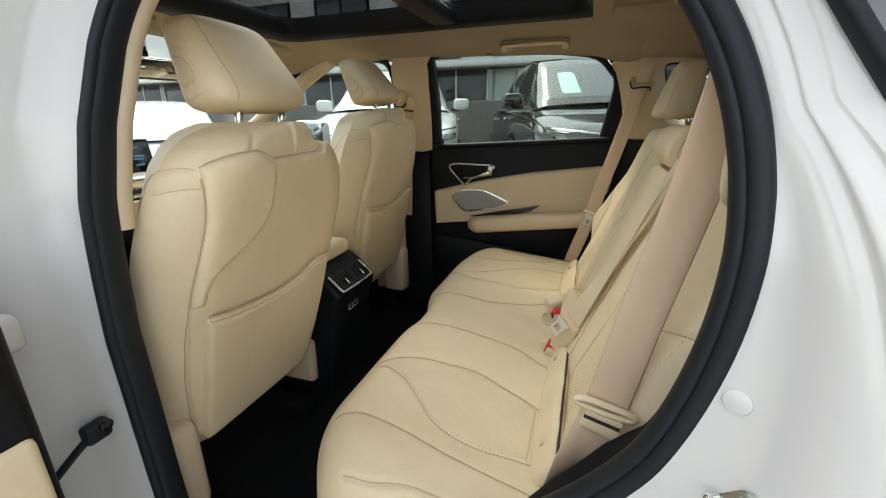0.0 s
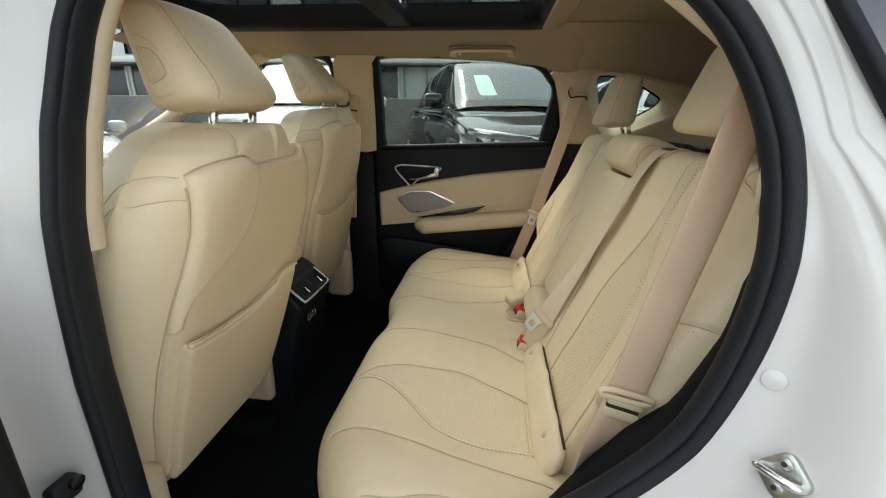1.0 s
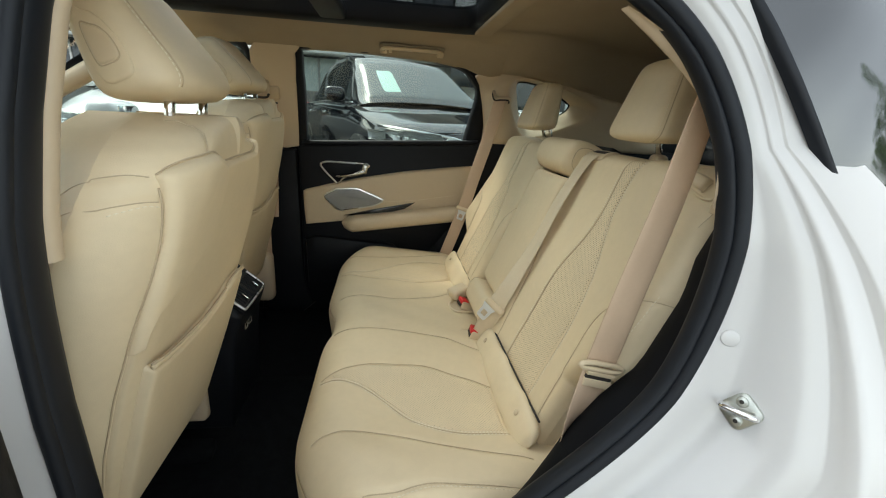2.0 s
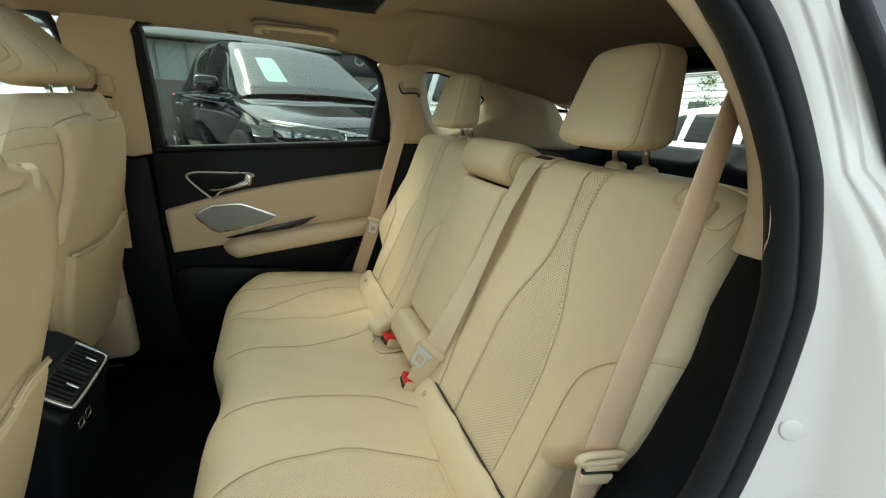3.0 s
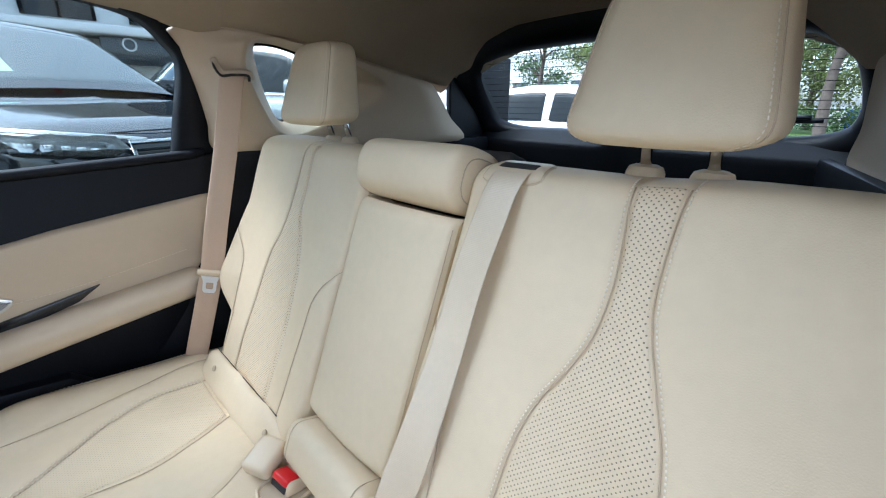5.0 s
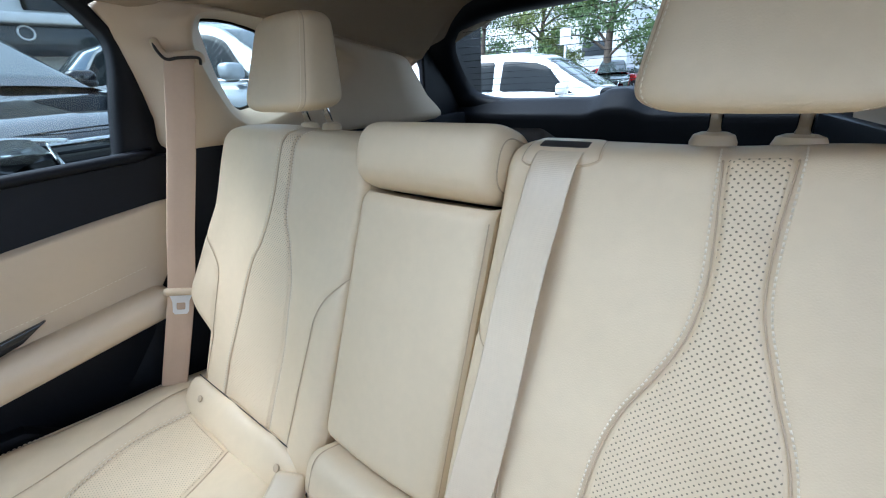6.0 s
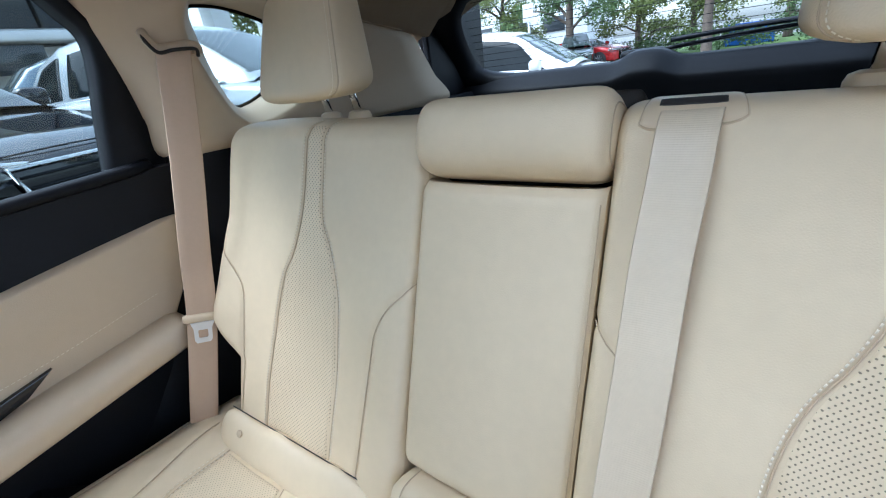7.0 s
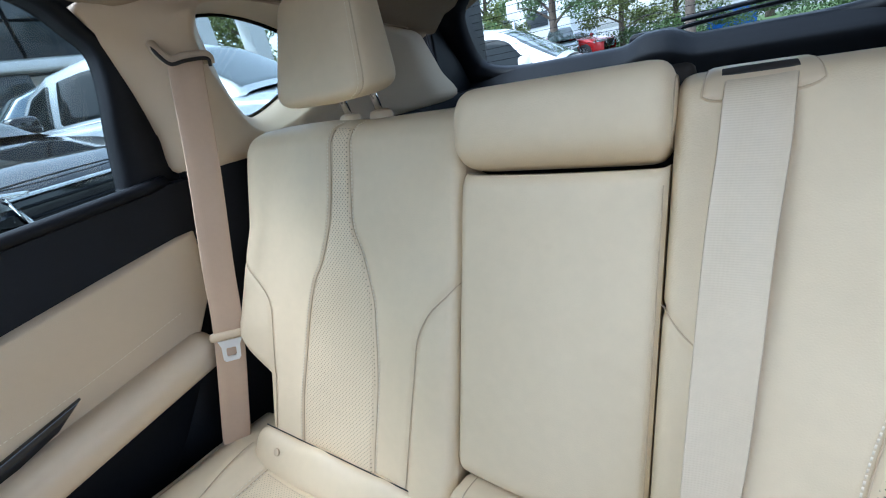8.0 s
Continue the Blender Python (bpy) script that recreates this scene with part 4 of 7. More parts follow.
# ---- bench cushion ----
CUSH_X, CUSH_Z = zip(*[(0.06, 0.645), (0.0, 0.655), (-0.05, 0.664), (-0.2, 0.676), (-0.31, 0.688), (-0.37, 0.683), (-0.41, 0.655), (-0.425, 0.61), (-0.418, 0.52), (-0.40, 0.42)])
_cc = curve(np.c_[CUSH_X, CUSH_Z], 400)
_cl = np.r_[0, np.cumsum(np.hypot(*np.diff(_cc, axis=0).T))]
cush_s = lambda x: np.interp(-np.asarray(x), -_cc[:250, 0], _cl[:250])
CUSH_SEAMS = [
    [(0.30, -0.41), (0.296, -0.39), (0.262, -0.32), (0.252, -0.24), (0.256, -0.163), (0.315, -0.03)],
    [(0.31, -0.40), (0.318, -0.34), (0.352, -0.287), (0.43, -0.207), (0.460, -0.135), (0.462, -0.03)],
    [(0.48, -0.41), (0.472, -0.37), (0.466, -0.30), (0.505, -0.15), (0.531, -0.01)],
    [(0.598, -0.36), (0.598, -0.30), (0.58, -0.2), (0.59, -0.02)],
    [(0.107, -0.41), (0.105, -0.38), (0.10, -0.24), (0.125, -0.12), (0.185, -0.02)],
]


def cush(Y, S):
    a = np.abs(Y)
    x, z = np.interp(S, _cl, _cc[:, 0]), np.interp(S, _cl, _cc[:, 1])
    corner = 1 - 0.16 * np.clip((a - 0.42) / 0.2, 0, 1.2) ** 2
    lift = -0.012 * np.exp(-((a - 0.36) / 0.11) ** 4) * np.clip((x + 0.40) / 0.1, 0, 1) + 0.008 * np.exp(-((a - 0.54) / 0.05) ** 2) - 0.004 * np.exp(-(a / 0.1) ** 4)
    R = 0.05
    e = np.clip((a - 0.575) / R, 0, 0.999)
    down = R * (1 - np.sqrt(1 - e ** 2))
    front = np.clip((-0.33 - x) / 0.08, 0, 1)
    lift = lift + 0.0016 * np.sin(Y * 31 + S * 13) * np.sin(S * 19 - Y * 7) + 0.0012 * np.sin(Y * 70) * np.sin(S * 38)
    reach = np.clip((-0.15 - x) / 0.2, 0, 1)
    bulge = np.where(Y > 0, 0.022 * np.clip((Y - 0.06) / 0.1, 0, 1), 0.004 * np.clip((-Y - 0.06) / 0.1, 0, 1) - 0.020 * np.clip((-Y - 0.40) / 0.18, 0, 1) ** 2) - 0.012 * np.exp(-(Y / 0.09) ** 4)
    return np.stack([x * np.where(x < 0, corner, 1) + down * front * 0.5 - bulge * reach, Y, z + lift * (1 - front) - down], -1)


bench = thing("rear_seat_cushion", "beige leather rear bench cushion with perforated inserts", "seat cushion", at=(-0.2, 0, 0.42))
W, V = np.meshgrid(np.linspace(-0.6248, 0.6248, 300), np.linspace(0, _cl[-1], 190))
P = cush(W, V)
N = normals(cush, W, V)
N *= np.sign(N[60, 150, 2])
g = np.zeros_like(W)
for line in CUSH_SEAMS:
    g = np.maximum(g, groove(np.abs(W), V, [(y, float(cush_s(x))) for y, x in line], 0.0038))
g = np.maximum(g, groove(W, V, [(-0.62, _cl[-1] * 0.72), (0.62, _cl[-1] * 0.72)], 0.004))
P = P - (0.0028 * g)[..., None] * N
rim = [np.stack([e, e + arr(0, d, -0.08), e + arr(0, d, -0.22)], 1) for e, d in ((P[:, 0], 0.005), (P[:, -1], -0.005))]
sheet("cushion", P, LEATHER, bench, extra=[(r, None) for r in rim])
for s in (1, -1):
    f = lambda Y, S: cush(s * Y, S)
    sd = 1 if normals(f, arr(0.33), arr(0.25))[0, 2] > 0 else -1
    in_c, out_c = curve([(y, float(cush_s(x))) for y, x in CUSH_SEAMS[0]], 60), curve([(y, float(cush_s(x))) for y, x in CUSH_SEAMS[1]], 60)
    S0, S1 = float(cush_s(-0.035)), float(cush_s(-0.375))
    Q, uv = laid(f, lambda v: np.interp(S0 + (S1 - S0) * v, in_c[::-1, 1], in_c[::-1, 0]) + 0.004, lambda v: np.interp(S0 + (S1 - S0) * v, out_c[::-1, 1], out_c[::-1, 0]) - 0.004,
                 lambda u: S0 + 0 * u, lambda u: S1 + 0 * u, 0.0016, 0.006, 50, 100, 0.004, sd)
    sheet("perforated_insert", Q, PERF_SOFT, bench, "perforated leather insert", uv=uv)
    for i, off in ((1, 0.006), (1, -0.002), (3, 0.005)):
        stitches("stitching", f, [(y + off, float(cush_s(x))) for y, x in CUSH_SEAMS[i]], SEAM, bench, side=sd, lift=0.0016)
for s in (1, -1):
    f = lambda Y, S: cush(s * Y, S)
    sd = 1 if normals(f, arr(0.33), arr(0.25))[0, 2] > 0 else -1
    for line in CUSH_SEAMS:
        crease(f, [(y, float(cush_s(x))) for y, x in line], bench, sd)
crease(cush, [(y, _cl[-1] * 0.72) for y in np.linspace(-0.6, 0.6, 13)], bench, 1 if normals(cush, arr(0.33), arr(0.25))[0, 2] > 0 else -1)
part("cushion_base", box((0.36, 1.2, 0.2), (-0.18, 0, 0.5), 0.03), CARPET, bench, "black carpeted seat base")

# child-seat anchor flaps in the crease, each with two buttons
for s in (1, -1):
    flap = thing("anchor_flap", "beige leather anchor flap tucked in the seat crease", "seat flap", "anchor flaps", at=(0, s * 0.31, 0.66))
    W, V = np.meshgrid(np.linspace(0, 2 * np.pi, 40, endpoint=False), np.linspace(-1, 1, 60))
    k = np.clip(1 - np.abs(V) ** 14, 0, 1) ** 0.5
    k[0], k[-1] = 0, 0
    a = np.stack([0.015 * k * sup(np.cos(W), 0.8), 0.19 * V, 0.036 * k * sup(np.sin(W), 0.75)], -1)
    m = np.array(pose(0, 0, 0, 0, 33, 0).to_3x3())
    P = a @ m.T + arr(-0.008, s * 0.318, 0.672)
    P[..., 2] += 0.004 * np.sin(V * 9)
    sheet("flap", P, LEATHER, flap, close_u=True)
    for y in (0.176, 0.441):
        part("button", cyl(0.0065, 0.004, (-0.016, s * y, 0.688), pose(0, 0, 0, 0, -57, 0)), CREASE, flap, "small dark stud")
    # dark tube paints the soft shadow where the seat back rounds over the flap
    tube("crease_shade", [(0.010, s * y, 0.706) for y in np.linspace(0.14, 0.49, 12)], 0.0010 if s > 0 else 0.0024, GAP, flap, "dark tube painting the shade behind the flap", sides=6)


# ---- front seats, seen from behind ----
def front_seat(cx, cy, cz, upright, label, restraint_label):
    """Seat with its foot line at cx; local frame: x back, y right, z up, turned upright by degrees about the hip."""
    hip = arr(-0.74, 0, 0.50)
    rot = np.array(pose(0, 0, 0, 0, upright, 0).to_3x3())

    def put(P):
        return (P - hip) @ rot.T + hip + arr(cx, cy, cz)

    seat = thing("bucket_seat", label, "car seat", "front seats", at=(-0.9 + cx, cy, 0.4))
    half = lerp([(0.54, 0.20), (0.60, 0.235), (0.75, 0.245), (0.9, 0.248), (1.0, 0.247), (1.05, 0.240), (1.10, 0.226), (1.13, 0.212), (1.16, 0.184), (1.18, 0.150), (1.19, 0.116), (1.201, 0.06)])
    square = lerp([(0.54, 0.20), (0.60, 0.235), (0.75, 0.25), (0.9, 0.255), (1.0, 0.25), (1.05, 0.236), (1.10, 0.212), (1.13, 0.186), (1.155, 0.158), (1.165, 0.112), (1.19, 0.098), (1.201, 0.088)])
    out = 1 if cy > 0 else -1
    wide = lambda Y, Z: np.where(Y > 0, square(Z), half(Z))

    def shell(Y, Z):
        h = wide(Y, Z)
        e = np.clip((np.abs(Y) - (h - 0.10)) / 0.10, 0, 0.999)
        top = np.clip((Z - 1.115) / 0.09, 0, 0.999)
        x = -0.60 + 0.345 * (Z - 0.86) - np.where(Y > 0, 0.075, 0.092) * (1 - np.sqrt(1 - e ** 2)) - np.where(Y > 0, 0.03, 0.05) * (1 - np.sqrt(1 - top ** 2))
        return put(np.stack([x, Y, Z], -1))

    nu, nv = 120, 150
    W, V = np.meshgrid(np.linspace(-1, 1, nu), np.linspace(0, 1, nv))
    Z = 0.545 + 0.655 * V
    Y = W * wide(W, Z) * 0.9995
    P = shell(Y, Z)
    N = normals(shell, Y, Z)
    N *= np.sign(N[nv // 2, nu // 2, 0])
    g = np.zeros_like(Y)
    folds = [[(-0.166, 1.134), (-0.178, 1.137), (-0.186, 1.133), (-0.1905, 1.1285)], [(-0.165, 1.104), (-0.185, 1.107), (-0.2, 1.105), (-0.2105, 1.1005)]]
    folds += [[(-y, z) for y, z in line] for line in folds]
    folds[:2] = [[(-0.187, 1.134), (-0.198, 1.137), (-0.207, 1.134), (-0.2125, 1.129)], [(-0.186, 1.103), (-0.2, 1.105), (-0.215, 1.103), (-0.2245, 1.0985)]]
    folds.append([(-0.078, 1.196), (-0.092, 1.18), (-0.106, 1.158)])
    for line in folds:
        g = np.maximum(g, groove(Y, Z, line, 0.004))
    P = P - (0.003 * g)[..., None] * N
    skin = P

    def sewn(Yq, Zq):
        """The skin with its sunk seams, at y and z of the backrest."""
        j = np.clip((Zq - 0.545) / 0.655, 0, 1) * (nv - 1)
        i = (np.clip(Yq / (wide(Yq, Zq) * 0.9995), -1, 1) + 1) / 2 * (nu - 1)
        j0, i0 = np.minimum(j.astype(int), nv - 2), np.minimum(i.astype(int), nu - 2)
        dj, di = (j - j0)[..., None], (i - i0)[..., None]
        return (skin[j0, i0] * (1 - di) + skin[j0, i0 + 1] * di) * (1 - dj) + (skin[j0 + 1, i0] * (1 - di) + skin[j0 + 1, i0 + 1] * di) * dj

    # front padding closes the backrest
    fr = put(np.stack([-0.74 + 0.30 * (Z - 0.86) + 0.03 * np.cos(W * 1.4) - 0.05 * np.abs(W) ** 3, Y * np.where(W < 0, 0.66, 0.8), Z], -1))
    sheet("backrest", P, LEATHER, seat, extra=[(fr, None), (np.stack([P[:, 0], fr[:, 0]], 1), None), (np.stack([P[:, -1], fr[:, -1]], 1), None), (np.stack([P[-1], fr[-1]], 1), None), (np.stack([P[0], fr[0]], 1), None)])
    f = shell
    sd = 1 if normals(f, arr(0.0), arr(0.85))[0, 0] > 0 else -1
    # hard back panel with its stepped upper edge
    topz = lerp([(-0.190, 1.122), (-0.184, 1.133), (-0.165, 1.144), (-0.14, 1.151), (-0.100, 1.156), (-0.085, 1.151), (-0.064, 1.139), (0.068, 1.143), (0.072, 1.160), (0.108, 1.160), (0.14, 1.150), (0.165, 1.133), (0.172, 1.118)])
    rim = lambda v: np.interp(0.575 + 0.558 * v, [0.575, 0.68, 0.74, 0.84, 0.93, 0.99, 1.05, 1.10, 1.133], [0.170, 0.186, 0.195, 0.200, 0.197, 0.190, 0.182, 0.183, 0.184])
    Q, _ = laid(f, lambda v: -rim(v), lambda v: np.minimum(rim(v), 0.187) + 0.012, lambda u: 0.575 + 0 * u, lambda u: topz(-0.186 + 0.356 * u), 0.006, 0.007, 110, 120, 0.003, sd)
    sheet("back_panel", Q, LEATHER, seat)
    # raised shoulder of the panel, swept out to the rim lower down
    sweep = lambda v: np.interp(0.90 + 0.25 * v, [0.90, 0.93, 0.955, 0.975, 0.99, 1.01, 1.03, 1.055, 1.09, 1.125, 1.15], [-0.176, -0.173, -0.163, -0.142, -0.118, -0.086, -0.064, -0.052, -0.048, -0.054, -0.064])
    Q, _ = laid(f, lambda v: -rim(0.58 + 0.42 * v) - 0.0005, sweep, lambda u: 0.90 + 0 * u, lambda u: topz(-0.180 + 0.116 * u) - 0.001, 0.0135, 0.017, 60, 70, 0.002, sd)
    sheet("shoulder_panel", Q, LEATHER, seat)
    poc = lerp([(-0.178, 0.876), (-0.14, 0.868), (-0.10, 0.862), (0.0, 0.858), (0.08, 0.872), (0.088, 0.880), (0.115, 0.892), (0.17, 0.892)])
    Q, _ = laid(f, lambda v: -0.155 - 0.022 * np.sin(np.pi * 0.5 * v), lambda v: 0.165 + 0.01 * np.sin(np.pi * v), lambda u: 0.572 + 0 * u, lambda u: poc(-0.178 + 0.348 * u), 0.021, 0.008, 80, 60, 0.003, sd)
    sheet("map_pocket", Q, LEATHER, seat, "sewn leather map pocket")
    L = curve([(-0.174, 0.876), (-0.10, 0.864), (0.0, 0.860), (0.08, 0.874), (0.088, 0.882), (0.115, 0.893), (0.165, 0.893)], 60)
    E = f(L[:, 0], L[:, 1]) + sd * 0.017 * normals(f, L[:, 0], L[:, 1])
    tube("pocket_hem", E, 0.0035, LEATHER, seat, sides=8)
    tube("pocket_mouth", E + arr(0, 0, 0.0045), 0.0022, CREASE, seat, "dark mouth of the map pocket", sides=6)
    for n_fold, line in enumerate(folds):
        L = curve(line, 60)
        E = sewn(L[:, 0], L[:, 1]) + sd * 0.0002 * N[nv // 2, nu // 2]
        if n_fold < 2:
            # the bolster seams run on over the outer side of the backrest
            kk = np.linspace(0.03, 0.85, 24)
            zz = L[-1, 1] - 0.11 * kk ** 1.4
            pe = np.stack([np.interp(zz, Z[:, 0], skin[:, 0, q]) for q in range(3)], 1)
            fe = np.stack([np.interp(zz, Z[:, 0], fr[:, 0, q]) for q in range(3)], 1)
            E = np.vstack([E[:-2], pe * (1 - kk)[:, None] + fe * kk[:, None] + arr(0, -0.0002, 0)])
        tube("seam", E, 0.0008, CREASE, seat, sides=6)
    # brown tubes paint the shadow line along the panel's side and top edges
    for v0 in (-1, 1):
        z0 = np.linspace(0.60, 1.12, 12)
        crease(f, [(v0 * (min(float(rim((z - 0.575) / 0.558)), 0.187 if v0 > 0 else 1) + (0.0015 if v0 < 0 else 0.013)), z) for z in z0], seat, sd, sink=-0.0008, r=0.0015)
    T = np.linspace(-0.182, 0.165, 30)
    crease(f, [(y, float(topz(y)) + 0.001) for y in T], seat, sd, sink=-0.0006, r=0.0013)
    for sgn in (-1, 1):
        wd = 0.0 if sgn > 0 else 0.0125
        stitches("stitching", sewn, [(sgn * (0.166 + 1.6 * wd), 1.097), (sgn * (0.185 + wd), 1.100), (sgn * (0.2 + wd), 1.0965), (sgn * (0.2085 + 1.15 * wd), 1.091)], SEAM, seat, side=sd, lift=0.0015)
    # seat cushion, base and rails
    part("seat_cushion", box((0.52, 0.50, 0.15), (-1.03 + cx, cy, 0.585), 0.05, 4, m=pose(0, 0, 0, 0, 6, 0)), LEATHER, seat)
    part("side_cover", box((0.40, 0.04, 0.14), (-0.92 + cx, cy - 0.25, 0.50), 0.015), TRIM, seat, "beige plastic side cover")
    part("side_cover", box((0.40, 0.04, 0.14), (-0.92 + cx, cy + 0.25, 0.50), 0.015), TRIM, seat, "beige plastic side cover")
    part("hinge_cover", box((0.11, 0.07, 0.21), (-0.715 + cx, cy + out * 0.215, 0.545), 0.025), TRIM, seat, "beige plastic hinge cover")
    for dy in (-0.18, 0.18):
        part("seat_rail", box((0.62, 0.05, 0.04), (-1.0 + cx, cy + dy, 0.39), 0.01), CARPET, seat, "black steel rail")
        part("riser", box((0.36, 0.03, 0.10), (-0.98 + cx, cy + dy, 0.45), 0.01), CARPET, seat, "black steel riser")

    # head restraint: a boxy cushion raked forwards
    hr = thing("head_restraint", restraint_label, "headrest", "front head restraints", at=(-0.6 + cx, cy, 1.2))
    W, V = np.meshgrid(np.linspace(0, 2 * np.pi, 100, endpoint=False), np.linspace(-1, 1, 70))

    def pillow(c, d, V, k):
        hw = (0.108 - 0.010 * V) * (0.25 + 0.75 * k) * np.where(k > 0, 1, 0)
        y = hw * sup(c, 0.45)
        z = 1.296 + 0.080 * V
        x_rear, x_front = -0.53 - 0.62 * (z - 1.25), -0.628 - 0.32 * (z - 1.22)
        dd = sup(d, 0.6) * k
        x = (x_rear + x_front) / 2 + (x_rear - x_front) / 2 * dd - 0.015 * (y / 0.122) ** 2
        z = z + 0.016 * dd * np.clip(0.6 - V, 0, 1) * k
        return np.stack([x, y, z], -1)

    k = np.clip(1 - np.abs(V) ** 8, 0, 1) ** 0.5
    k[0], k[-1] = 0, 0
    P = pillow(np.cos(W), np.sin(W), V, k)
    P[..., 0] -= 0.002 * np.exp(-((P[..., 1] + 0.082) / 0.003) ** 2) * np.clip(np.sin(W), 0, 1)
    sheet("cushion", put(P), LEATHER, hr, close_u=True)

    def rear_face(Y, Vv):
        k = np.clip(1 - np.abs(Vv) ** 8, 0, 1) ** 0.5
        hw = (0.108 - 0.010 * Vv) * (0.25 + 0.75 * k)
        c = np.sign(Y) * np.clip(np.abs(Y) / hw, 0, 0.999) ** (1 / 0.45)
        return put(pillow(c, np.sqrt(1 - c * c), Vv, k))

    sr = 1 if normals(rear_face, arr(0.0), arr(0.0))[0, 0] > 0 else -1
    crease(rear_face, [(-0.083, -0.86), (-0.083, -0.3), (-0.080, 0.3), (-0.076, 0.9)], hr, sr, sink=0.0004, r=0.0009)
    stitches("stitching", rear_face, [(-0.087, -0.86), (-0.087, -0.3), (-0.084, 0.3), (-0.080, 0.9)], SEAM, hr, side=sr, lift=0.0014)
    for dy in (-0.055, 0.055):
        p = put(np.array([(-0.575, dy, 1.165), (-0.572, dy, 1.20), (-0.566, dy, 1.245)]))
        tube("post", p, 0.007, CHROME, hr, "chrome post")

    def side_face(D, Vv):
        k = np.clip(1 - np.abs(Vv) ** 8, 0, 1) ** 0.5
        return put(pillow(-np.sqrt(1 - D * D), D, Vv, k))

    ss = 1 if normals(side_face, arr(0.05), arr(0.0))[0, 1] < 0 else -1
    L = curve([(-0.15, -0.50), (-0.15, 0.08), (-0.03, 0.14), (0.12, -0.12), (0.10, -0.46)], 48, closed=True)
    c0 = L.mean(0)
    for kk, h, nm in ((1.5, 0.0025, "release_surround"), (0.78, 0.0045, "release_button")):
        rows = []
        for q, hh in ((1.0, -0.003), (0.97, h * 0.5), (0.90, h * 0.9), (0.84, h), (0.5, h), (0.01, h)):
            M = c0 + (L - c0) * kk * q
            rows.append(side_face(M[:, 0], M[:, 1]) + ss * hh * normals(side_face, M[:, 0], M[:, 1]))
        sheet(nm, np.array(rows), LEATHER if kk > 1 else CLIP, hr, "" if kk > 1 else "beige release button", close_u=True)
    M = c0 + (L - c0) * 0.82
    tube("button_gap", side_face(M[:, 0], M[:, 1]) + ss * 0.0025 * normals(side_face, M[:, 0], M[:, 1]), 0.0008, CREASE, hr, "thin gap round the button", closed=True, sides=6)
    return seat, hr, put


front_seat(0.0, -0.360, 0.0, 0, "beige leather driver seat seen from behind", "beige leather front head restraint with release button")
front_seat(-0.07, 0.392, 0.025, -5, "beige leather front passenger seat with map pocket", "beige leather front head restraint with release button")

# ---- right rear door, closed ----
def uv_flat(ob, i, j):
    """UV of a mesh from two of its axes, in metres."""
    me = ob.data
    lay = me.uv_layers.new(name="UVMap")
    for lp in me.loops:
        c = me.vertices[lp.vertex_index].co
        lay.data[lp.index].uv = (c[i], c[j])
    return ob


door = thing("door_rear_right", "closed rear door lined in black plastic and beige leather", "car door", kind="structure")
WIN_IN = curve([(-0.583, 1.112), (-0.578, 1.25), (-0.572, 1.395), (-0.555, 1.418), (-0.4, 1.42), (-0.254, 1.416), (-0.1, 1.408), (0.005, 1.39), (0.053, 1.35), (0.075, 1.31), (0.060, 1.21), (0.047, 1.142), (0.043, 1.128), (0.025, 1.124), (-0.27, 1.11), (-0.565, 1.098)], 110, closed=True)
WIN_OUT = curve([(-0.612, 1.08), (-0.612, 1.25), (-0.602, 1.41), (-0.57, 1.434), (-0.4, 1.434), (-0.254, 1.43), (-0.1, 1.424), (0.02, 1.40), (0.075, 1.345), (0.108, 1.30), (0.125, 1.2), (0.136, 1.13), (0.137, 1.11), (0.11, 1.10), (-0.27, 1.09), (-0.58, 1.078)], 110, closed=True)
rows = []
for k, dy in ((1.0, 0.02), (1.0, 0.0), (0.5, 0.004), (0.12, 0.006), (0.0, 0.018), (0.0, 0.05)):
    L = WIN_IN * (1 - k) + WIN_OUT * k
    rows.append(np.stack([L[:, 0], side_y(L[:, 1]) + dy, L[:, 1]], 1))
sheet("window_frame", np.array(rows), BLACK, door, close_u=True)
bm = plate([tuple(p) for p in offset_loop(WIN_IN, 0.01)], 0.004, 0, lambda a, b, c: (a, float(side_y(b)) + 0.044 + c, b))
part("pane", bm, PRIVACY, door, smooth=False).visible_shadow = False
lining("door_panel", [(-0.62, 0.36), (-0.25, 0.36), (-0.12, 0.60), (0.05, 0.78), (0.118, 0.95), (0.137, 1.12), (0.045, 1.126), (-0.27, 1.112), (-0.59, 1.097), (-0.62, 1.09)], BLACK, 1, "", inset=0.0, thick=0.03, bevel=0.012, parent=door)
tube("sill", curve([(-0.60, 0.66, 1.09), (-0.27, 0.655, 1.106), (0.10, 0.648, 1.124)], 24), 0.014, BLACK, door, flat=0.8)
# beige insert with a gently crowned face
it, ib = lerp([(-0.607, 0.905), (-0.5, 0.933), (-0.38, 0.962), (-0.2, 0.995), (0.0, 1.02), (0.115, 1.033)]), lerp([(-0.612, 0.757), (-0.45, 0.775), (-0.2, 0.79), (0.02, 0.80), (0.115, 0.93)])
wall = lambda X, Z: np.stack([X, side_y(Z) - 0.002 - 0.010 * np.sin(np.clip((Z - 0.76) / 0.27, 0, 1) * np.pi), Z], -1)
sd = 1 if normals(wall, arr(-0.3), arr(0.9))[0, 1] < 0 else -1
Q, _ = laid(wall, lambda v: -0.607 + 0 * v, lambda v: 0.115 - 0.02 * (1 - v), lambda u: ib(-0.607 + 0.72 * u), lambda u: it(-0.607 + 0.72 * u), 0.012, 0.006, 70, 36, 0.003, sd)
sheet("leather_insert", Q, DOORSKIN, door, "beige leather door insert")
